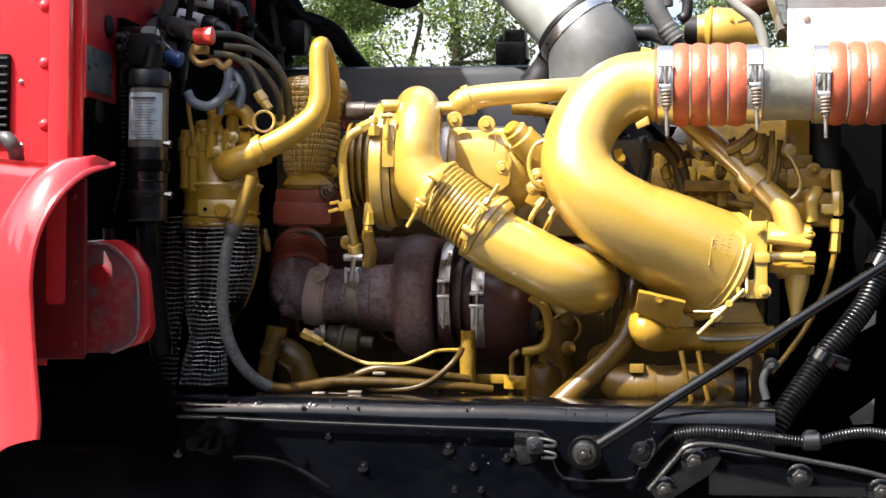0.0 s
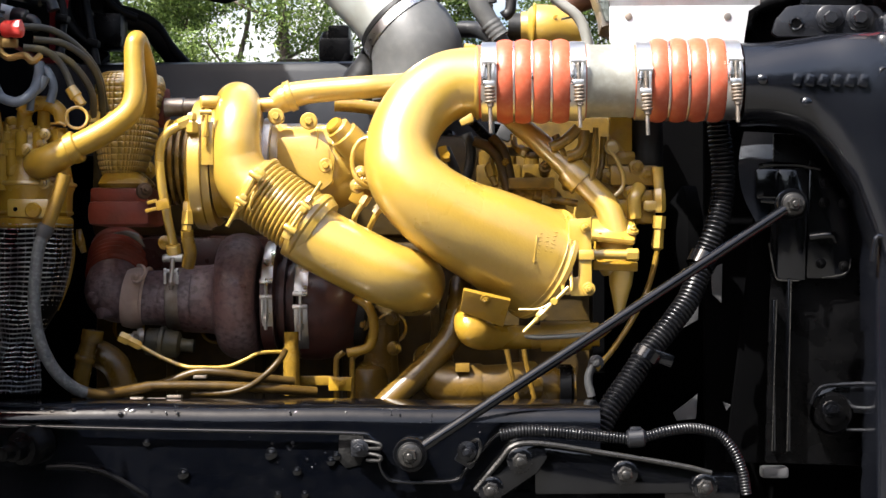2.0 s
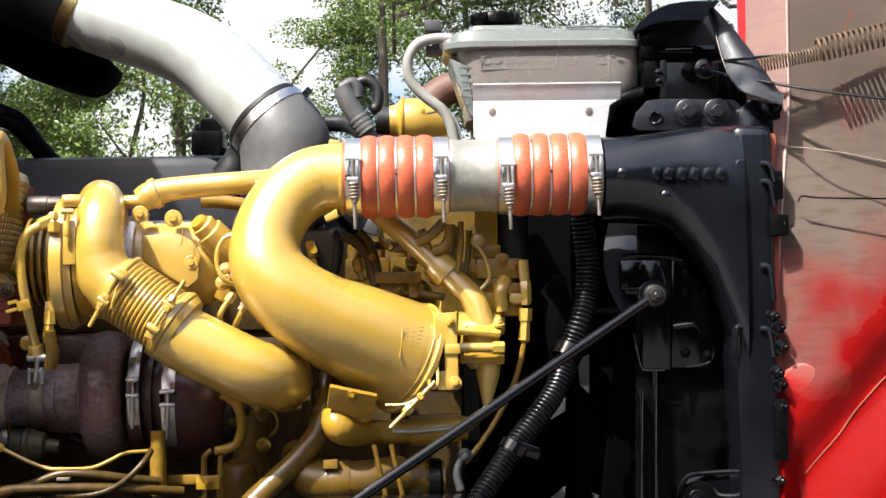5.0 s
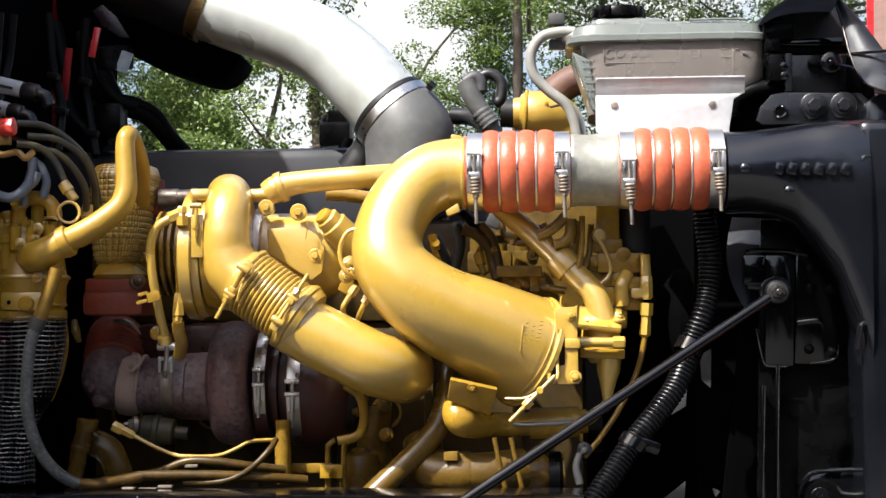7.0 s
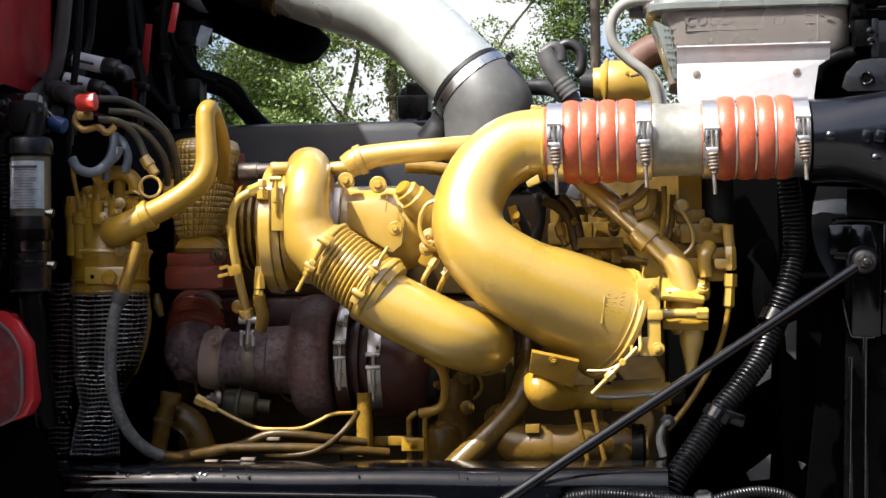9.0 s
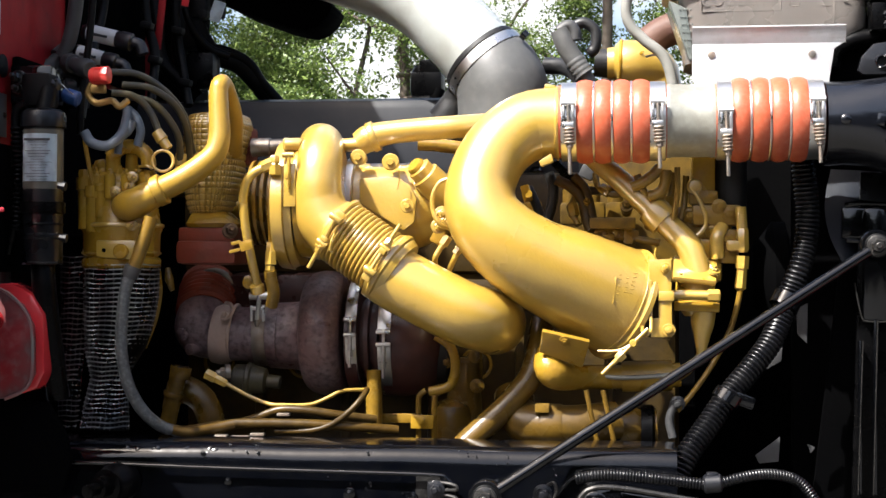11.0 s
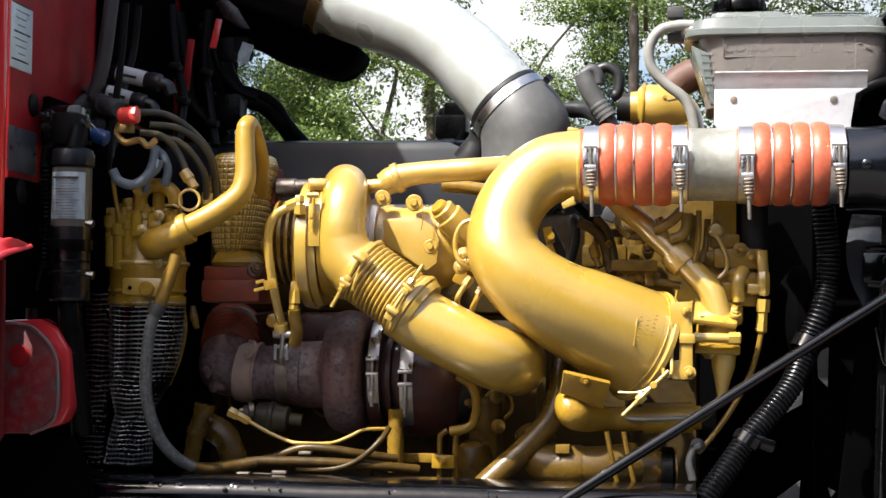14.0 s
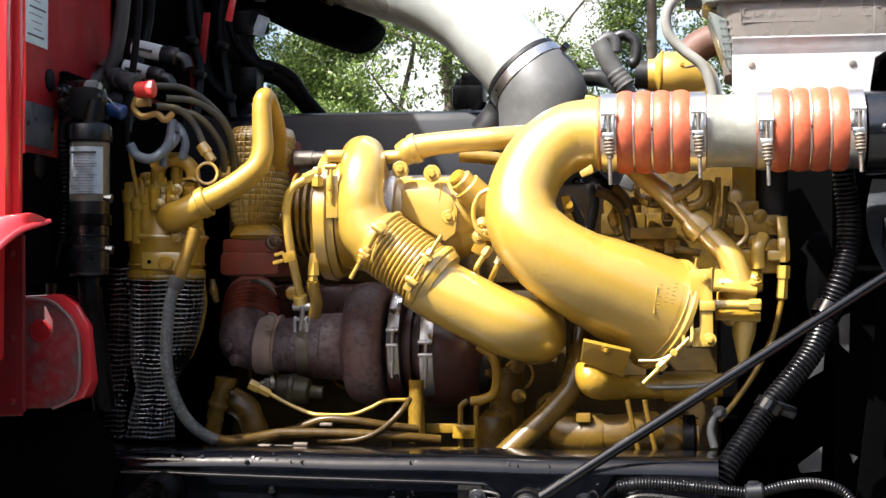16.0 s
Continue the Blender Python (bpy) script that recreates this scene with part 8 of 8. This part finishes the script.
part("dome", lathe((fx, fy, fz + .108), (0, 0, 1), [(0, .0505), (.006, .0490), (.012, .0440), (.017, .0330), (.020, .0200), (.021, 0)], 44), yellow_cast, fb)
for q, r, h in ((-70, .040, .012), (-38, .044, .011), (12, .040, .013), (48, .042, .011)):
    at = (fx + r * math.sin(radians(q)), fy - r * math.cos(radians(q)), fz + .108 + h)
    part("dome_bolt", joined(lathe(at, (0, 0, 1), [(-.012, .0078), (.001, .0078), (.002, .0066), (.002, 0)], 16), lathe(at, (0, 0, 1), [(.001, .0050), (.007, .0050), (.008, .0040), (.008, 0)], 6), lathe(at, (0, 0, 1), [(.007, .0024), (.012, .0024), (.0125, 0)], 8)), yellow_cast, fb)
part("rim", ring((fx, fy, fz + .045), (0, 0, 1), .058, .003, 44), yellow, fb)
part("name_plate", plate(outline((-0.6563, -0.06, 1.408), (-0.5993, -0.06, 1.408), (-0.5988, -0.06, 1.381), (-0.6558, -0.06, 1.384)), -.045, -.0585, .003), yellow, fb)
part("plate_hole", lathe((-0.6443, -0.058, 1.394), FRONT, [(0, .003), (.0012, .003), (.0012, 0)], 12), black_matt, fb)
part("plug", lathe((-0.6193, -0.056, 1.392), FRONT, [(0, .011), (.006, .011), (.008, .009), (.008, 0)], 20), yellow_cast, fb)
part("top_casting", joined(box((-0.6404, -0.01, 1.493), (.075, .07, .03), .012), box((-0.6554, -0.02, 1.481), (.05, .05, .03), .01), box((-0.6084, -0.01, 1.495), (.04, .05, .03), .01), lathe((-0.631, -0.055, 1.475), FRONT, [(-.01, .009), (.002, .009), (.003, .005), (.001, .005), (.001, 0)], 16)), yellow_cast, fb)
for px, y0, y1, r in ((212, 330, 420, .0085), (226, 345, 425, .0095), (242, 340, 400, .0095)):
    part("tall_bolt", joined(between((-0.86091 +0.00083489 * px +1.4954e-05 * y1, -0.045, 1.7617 +2.7008e-06 * px -0.00080513 * y1), (-0.86091 +0.00083489 * px +1.4954e-05 * y0, -0.045, 1.7617 +2.7008e-06 * px -0.00080513 * y0), [(0, r), (.75, r), (.76, r * 1.25), (1, r * 1.25)], 14), between((-0.86091 +0.00083489 * px +1.4954e-05 * y0, -0.045, 1.7617 +2.7008e-06 * px -0.00080513 * y0), (-0.86116 +0.00083507 * px +1.496e-05 * y0, -0.045, 1.7732 +2.1224e-06 * px -0.00080545 * y0), [(0, r * .9), (.8, r * .9), (1, r * .7)], 6)), yellow_cast, fb)
for p in ((-0.6292, -0.058, 1.475), (-0.6074, -0.05, 1.496), (-0.6072, -0.052, 1.43), (-0.6391, -0.04, 1.507), (-0.6121, -0.05, 1.484)):
    part("bolt", bolt(p, FRONT, .0055), yellow, fb)
for pts, r in (([(-0.639, -0.04, 1.504), (-0.637, -0.04, 1.528), (-0.6247, -0.04, 1.539), (-0.6038, -0.04, 1.539), (-0.5895, -0.04, 1.528), (-0.5859, -0.04, 1.512)], .0105), ([(-0.6139, -0.03, 1.502), (-0.6143, -0.03, 1.524), (-0.6113, -0.03, 1.542)], .009), ([(-0.6411, -0.045, 1.525), (-0.6329, -0.045, 1.533), (-0.6215, -0.05, 1.544)], .010)):
    part("cross_tube", tube(pts, r, 14), yellow_cast, fb)
for k in range(7):
    q = radians(-75 + 25 * k)
    part("boss_bolt", joined(lathe((fx + .052 * math.sin(q), fy - .052 * math.cos(q), fz + .112), (0, 0, 1), [(-.03, .008), (.002, .008), (.003, .006)], 12), bolt((fx + .052 * math.sin(q), fy - .052 * math.cos(q), fz + .114), (0, 0, 1), .0045, .006)), yellow_cast, fb)
part("rim", ring((fx, fy, fz + .092), (0, 0, 1), .0515, .0016, 44), yellow_cast, fb)
part("rim", ring((fx, fy, fz + .006), (0, 0, 1), .0545, .002, 44), yellow_cast, fb)
part("elbow_flange", lathe((-0.6198, -0.035, 1.458), FRONT, [(-.01, .030), (.002, .030), (.004, .027)], 30), yellow_cast, fb)
part("hose_barb", between((-0.6612, -0.03, 1.522), (-0.6557, -0.03, 1.498), [(0, .007), (.2, .009), (.5, .007), (.7, .010), (1, .010)], 14), yellow_cast, fb)
part("vent_plug", between((-0.594, -0.035, 1.504), (-0.5921, -0.035, 1.489), [(0, .005), (.2, .008), (1, .009)], 6), yellow_cast, fb)
part("wire_loop", ring((-0.5601, -0.06, 1.518), (0.2, -1, 0.1), 0.01454, .0022, 30), yellow, fb)
part("wire", tube([(-0.5778, -0.05, 1.508), (-0.5861, -0.05, 1.512), (-0.6009, -0.04, 1.512)], .0022, 8), yellow, fb)
part("side_line", tube([(-0.6669, -0.08, 1.558), (-0.6657, -0.07, 1.527), (-0.6636, -0.05, 1.484)], .0032, 8), yellow_cast, fb)
fh = thing("fuel_pipe", (-0.567, -0.06, 1.44), "glossy yellow rubber-jointed pipe rising from the filter base", "pipe")
part("elbow", tube([(-0.6404, 0.02, 1.462), (-0.6297, -0.01, 1.46), (-0.6166, -0.045, 1.457), (-0.5995, -0.062, 1.459), (-0.5742, -0.065, 1.471), (-0.5563, -0.065, 1.48)], [0.02076, 0.02076, 0.02153, 0.02143, 0.0199, 0.01914], 26), yellow_hose, fh)
part("hose", tube([(-0.5661, -0.065, 1.476), (-0.5337, -0.065, 1.491), (-0.5070, -0.06, 1.509), (-0.4880, -0.055, 1.528), (-0.4822, -0.05, 1.552), (-0.4845, -0.045, 1.584), (-0.4865, -0.04, 1.614), (-0.4858, -0.035, 1.626), (-0.4880, -0.01, 1.631), (-0.4895, 0.02, 1.621), (-0.4906, 0.06, 1.588), (-0.5018, 0.1, 1.542)], [0.01684, 0.01684, 0.01684, 0.01607, 0.01531, 0.01416, 0.0134, 0.01263, 0.01225, 0.01259, 0.01338, 0.01417], 26, 6), yellow_hose, fh)
part("cuff", between((-0.5693, -0.065, 1.474), (-0.5563, -0.065, 1.48), [(0, .0205), (.1, .0222), (.9, .0222), (1, .0205)], 26), yellow_hose, fh)

# ---- mesh-sleeved filter and grey hose below ----
ms = thing("mesh_sleeve", (-0.639, 0, 1.133), "silver wire-mesh sleeve round a dark filter body", "mesh sleeve")
def draped(levels, base, wires, mat_name, name, step, label, vertical=14):
    """A dark core and a cloth of fine wires round it."""
    c, w = spline([q for q, _ in levels], [v for _, v in levels], 14)
    core = sweep(c, [v * 0.00084 * .96 for v in w], 28, True)
    part(name + "_core", core, black_matt, base)
    bms = bmesh.new()
    length = [0.0]
    for a, b in zip(c, c[1:]):
        length.append(length[-1] + (b - a).length)
    zs = np.arange(0, length[-1], step)
    out = []
    for k, s in enumerate(zs):
        cx = [float(np.interp(s, length, [v[i] for v in c])) for i in range(3)]
        r = float(np.interp(s, length, w)) * 0.00084
        pts = []
        for i in range(vertical * 2 + 1):
            a = math.pi + math.pi * i / (vertical * 2)
            wv = 0.0007 * (1 if (i + k) % 2 else -1)
            pts.append(Vector((cx[0] + (r + wv) * math.cos(a), cx[1] + (r + wv) * math.sin(a), cx[2] + 0.0007 * math.sin(5 * a + 0.3 * k))))
        out.append(sweep(pts, [wires] * len(pts), 5, False))
    for i in range(vertical):
        a = math.pi + math.pi * (i + .5) / vertical
        pts = [Vector((q[0] + v * .00084 * math.cos(a), q[1] + v * .00084 * math.sin(a), q[2])) for q, v in zip(c, w)]
        out.append(sweep(pts, [wires * .22] * len(pts), 4, False))
    part(name, joined(*out), mat_name, base, label, kind="stuff")
draped([((-0.6371, 0, 1.3742), 66), ((-0.6371, 0, 1.3281), 64), ((-0.6422, 0, 1.2796), 57), ((-0.6497, 0, 1.2457), 45), ((-0.6547, 0, 1.2135), 31), ((-0.658, 0, 1.1812), 37), ((-0.6605, 0, 1.1409), 43)], ms, .0010, wire_silver, "braid", .0066, "silver wire braid", 16)
ms2 = thing("mesh_sleeve", (-0.7256, 0.04, 1.128), "dark wire-mesh sleeve of small round beads", "mesh sleeve")
draped([((-0.7246, 0.06, 1.386), 30), ((-0.7267, 0.06, 1.311), 28), ((-0.7307, 0.06, 1.243), 26), ((-0.735, 0.06, 1.193), 26), ((-0.7374, 0.06, 1.134), 24)], ms2, .0009, wire_silver, "braid", .0075, "dark wire braid", 10)
part("hem", lathe((-0.6382, 0, 1.372), (0, 0, 1), [(-.004, .052), (0, .056), (.010, .056), (.014, .052)], 36), yellow_cast, ms)
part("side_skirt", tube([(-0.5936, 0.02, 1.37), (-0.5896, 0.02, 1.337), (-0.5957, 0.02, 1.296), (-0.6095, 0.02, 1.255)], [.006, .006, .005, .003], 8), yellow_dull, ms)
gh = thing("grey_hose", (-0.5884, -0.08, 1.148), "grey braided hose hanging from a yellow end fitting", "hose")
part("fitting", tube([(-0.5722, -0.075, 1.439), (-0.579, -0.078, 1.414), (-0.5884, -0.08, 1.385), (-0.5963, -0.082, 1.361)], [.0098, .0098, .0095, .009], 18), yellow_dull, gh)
part("tape", between((-0.5933, -0.082, 1.372), (-0.6003, -0.082, 1.356), [(0, .0108), (.3, .0118), (.7, .0112), (1, .0102)], 14), rubber_grey, gh)
part("hose", tube([(-0.598, -0.082, 1.361), (-0.605, -0.084, 1.336), (-0.6095, -0.085, 1.289), (-0.6088, -0.085, 1.25), (-0.6016, -0.08, 1.211), (-0.5855, -0.07, 1.175), (-0.5636, -0.055, 1.151), (-0.5407, -0.035, 1.139)], 0.008341, 18, 8), hose_grey, gh)
part("hose", tube([(-0.5502, -0.045, 1.144), (-0.5298, -0.03, 1.139), (-0.5025, -0.01, 1.143), (-0.4721, 0, 1.149)], 0.007762, 16), conduit_grime_shade, gh, "paint-dusted end")

# ---- thin risers left of the scroll ----
rs = thing("drain_riser", (-0.4377, 0, 1.334), "yellow steel riser pipe with a clip", "pipe")
part("pipe", tube([(-0.4063, -0.03, 1.513), (-0.4239, -0.03, 1.51), (-0.4438, -0.03, 1.498), (-0.4524, -0.03, 1.476), (-0.4521, -0.03, 1.444), (-0.4479, -0.02, 1.405), (-0.4445, 0, 1.366), (-0.441, 0.02, 1.337)], 0.006598, 14), yellow, rs)
part("fitting", between((-0.4084, -0.03, 1.527), (-0.408, -0.03, 1.499), [(0, .006), (.1, .0075), (.35, .0075), (.38, .0055), (.45, .0055), (.48, .009), (.95, .009), (1, .007)], 6), yellow, rs)
part("union_nut", between((-0.4115, -0.03, 1.516), (-0.426, -0.03, 1.51), [(0, .0088), (.9, .0088), (1, .0075)], 6), yellow, rs)
part("foot_collar", between((-0.4431, 0.01, 1.347), (-0.4417, 0.015, 1.334), [(0, .008), (.1, .0105), (.9, .0105), (1, .008)], 18), yellow, rs)
part("clip", joined(box((-0.4481, -0.032, 1.401), (.018, .003, .014), .001, (0, -14, 0)), box((-0.463, -0.031, 1.405), (.014, .003, .005), .001, (0, -14, 0)), box((-0.4644, -0.031, 1.394), (.016, .003, .005), .001, (0, -14, 0))), yellow_dull, rs)
part("washer", lathe((-0.4575, 0.03, 1.35), FRONT, [(0, .010), (.006, .010), (.007, .007)], 16), yellow_dull, rs)
sn = thing("sensor_fitting", (-0.4221, 0.02, 1.318), "yellow hex sensor fitting on a curved hose", "fitting")
part("hex", between((-0.4211, 0, 1.407), (-0.4206, 0, 1.375), [(0, .0045), (.05, .006), (.4, .0068), (.42, .0078), (1, .0092)], 6), yellow, sn)
part("hex_nut", between((-0.4214, 0, 1.374), (-0.4221, 0, 1.366), [(0, .0062), (.1, .0075), (.9, .0075), (1, .006)], 6), yellow, sn)
part("hose", tube([(-0.4213, 0, 1.367), (-0.4206, 0.005, 1.351), (-0.4183, 0.01, 1.335), (-0.4237, 0.02, 1.317)], .0092, 14), yellow_dull, sn)
part("stem", tube([(-0.4243, 0, 1.459), (-0.4215, 0, 1.435), (-0.4202, 0, 1.405)], .0042, 10), yellow_dull, sn)
solo("cross_tube", between((-0.4823, 0.14, 1.553), (-0.4262, 0.14, 1.554), [(0, .014), (.5, .014), (.52, .012), (.86, .012), (.88, .014), (1, .014)], 24), steel_old, "bright steel cross tube between turbocharger and blanket", "pipe")
solo("hanging_strip", tube([(-0.6006, 0.1, 1.371), (-0.5985, 0.1, 1.354), (-0.593, 0.1, 1.337)], [.004, .007, .004], 8), yellow_dull, "small yellow bracket end", "bracket")
solo("rail_mount", joined(lathe((-0.5941, -0.13, 1.083), (-0.35, -1, -0.1), [(-.01, .026), (.015, .026), (.02, .022), (.03, .022), (.032, .014), (.05, .014), (.052, .009), (.07, .009), (.071, 0)], 24)), black_matt, "black rubber-bushed bolt below the rail", "mount")
pipe("ribbed_cable", [(-0.5757, -0.14, 1.054), (-0.5412, -0.14, 1.054), (-0.5075, -0.14, 1.049), (-0.4775, -0.14, 1.037), (-0.4438, -0.14, 1.017)], 0.003684, black_matt, "black ribbed cable below the rail", "cable")

# ---- trees behind the truck ----
def leaf_mesh(name, at, rs, small, large, up):
    """One folded four-cornered leaf at each place."""
    n = rs.normal(size=at.shape) + (0, 0, up)
    n /= np.linalg.norm(n, axis=1, keepdims=True)
    s = np.cross(n, rs.normal(size=at.shape))
    s /= np.linalg.norm(s, axis=1, keepdims=True)
    u = np.cross(n, s)
    w = rs.uniform(small, large, (len(at), 1))
    corners = np.stack([at - s * w * 1.5, at + u * w * .8 + n * w * .2, at + s * w * 1.5, at - u * w * .8 + n * w * .2], 1).reshape(-1, 3)
    me = bpy.data.meshes.new(name)
    count = len(at)
    me.vertices.add(count * 4)
    me.vertices.foreach_set("co", corners.astype(np.float32).ravel())
    me.loops.add(count * 4)
    me.loops.foreach_set("vertex_index", np.arange(count * 4, dtype=np.int32))
    me.polygons.add(count)
    me.polygons.foreach_set("loop_start", np.arange(0, count * 4, 4, dtype=np.int32))
    me.update(calc_edges=True)
    me.materials.append(leaf)
    return me


def tree(name, at, height, spread, seed, low=0.25, leaves=27000):
    rnd = random.Random(seed)
    ob = thing(name, at, "leafy green broadleaf tree with a thin grey trunk", "tree", "trees behind the truck")
    base = Vector(at)
    trunk = [base + Vector((rnd.uniform(-.12, .12) * k, rnd.uniform(-.12, .12) * k, height * k / 5)) for k in range(6)]
    bms = [tube(trunk, [height * .0105 * (1 - .16 * k) for k in range(6)], 10)]
    tips = []
    for k in range(34):
        u = rnd.uniform(low * .8, .98)
        s = trunk[0].lerp(trunk[5], u)
        a = rnd.uniform(0, 2 * math.pi)
        reach = spread * (1.15 - .75 * u) * rnd.uniform(.5, 1.0)
        e = s + Vector((math.cos(a) * reach, math.sin(a) * reach, reach * rnd.uniform(.15, .6)))
        m = s.lerp(e, .5) + Vector((0, 0, -.06 * reach))
        bms.append(tube([s, m, e], [height * .0032, height * .0022, height * .001], 6, 4))
        tips += [e, m.lerp(e, .5), m, e + Vector((rnd.uniform(-.3, .3), rnd.uniform(-.3, .3), rnd.uniform(-.1, .3)))]
    part("trunk", joined(*bms), bark, ob)
    rs = np.random.RandomState(seed)
    per = leaves // len(tips)
    clouds = []
    for t in tips:
        rr = rs.uniform(.16, .42)
        d = rs.normal(size=(int(per * (rr / .3) ** 1.5), 3))
        d *= rr * (rs.uniform(.3, 1, (len(d), 1)) ** .4) / np.linalg.norm(d, axis=1, keepdims=True) * np.array((1, 1, .62))
        clouds.append(np.array(t - base) + d)
    me = leaf_mesh("crown", np.concatenate(clouds), rs, .009, .019, .8)
    crown = new("crown", me)
    crown.parent = ob
    tagged(crown, "airy leaf crown", kind="stuff")
    return ob


for k, (x, y, h, s, lo) in enumerate(((-4.6, 13.5, 6.6, 2.0, .1), (-5.4, 16.5, 5.6, 2.2, .05), (-4.0, 15.5, 4.8, 1.7, .05), (-5.1, 14.2, 4.6, 1.8, .05), (-3.2, 14.5, 5.6, 1.7, .1), (-2.1, 13.0, 7.6, 1.5, .35), (-1.0, 16.5, 5.2, 1.5, .1), (-0.2, 14.0, 8.2, 1.5, .3),
                                       (0.9, 15.5, 7.4, 1.5, .3), (2.4, 14.5, 7.6, 1.8, .3), (4.2, 16.0, 8.2, 2.0, .2), (-6.5, 15.0, 7.0, 2.2, .1), (5.8, 14.0, 8, 2.0, .2))):
    tree("tree", (x, y, 0), h, s, 11 + k, lo, 66000 if x < -2.5 else 44000)
rs = np.random.RandomState(77)
hx_ = rs.uniform(-9, 8, 62000)
tall = .95 + .8 * np.clip(-1.5 - hx_, 0, 1)
hz_ = np.abs(rs.normal(size=62000)) * tall + 1.2 * (.6 + .4 * np.sin(hx_ * 1.7)) * rs.uniform(.1, 1.4, 62000)
me = leaf_mesh("hedge", np.stack([hx_, 15.5 + rs.normal(size=62000) * .9, hz_], 1), rs, .013, .029, .3)
tagged(new("hedge", me), "dense green undergrowth below the trees", "hedge", kind="stuff")

# ---- bright summer haze far beyond the trees ----
haze = bpy.data.materials.new("bright_haze")
haze.use_nodes = True
hn, hl = haze.node_tree.nodes, haze.node_tree.links
em = hn.new("ShaderNodeEmission")
cloud = hn.new("ShaderNodeTexNoise")
cloud.inputs["Scale"].default_value = 0.09
cloud.inputs["Detail"].default_value = 4
tco = hn.new("ShaderNodeTexCoord")
hl.new(tco.outputs["Object"], cloud.inputs["Vector"])
cr = hn.new("ShaderNodeMix")
cr.data_type = "RGBA"
cm = hn.new("ShaderNodeMapRange")
cm.inputs["From Min"].default_value, cm.inputs["From Max"].default_value = 0.36, 0.52
hl.new(cloud.outputs["Fac"], cm.inputs["Value"])
hl.new(cm.outputs[0], cr.inputs[0])
cr.inputs[6].default_value, cr.inputs[7].default_value = (0.50, 0.66, 0.86, 1), (0.98, 0.99, 1.0, 1)
hl.new(cr.outputs[2], em.inputs["Color"])
em.inputs["Strength"].default_value = 0.62
hl.new(em.outputs[0], hn["Material Output"].inputs["Surface"])
solo("backdrop", box((0, 90, 22), (150, 0.2, 46), 0.0), haze, "bright hazy summer sky beyond the trees", "sky", "structure")
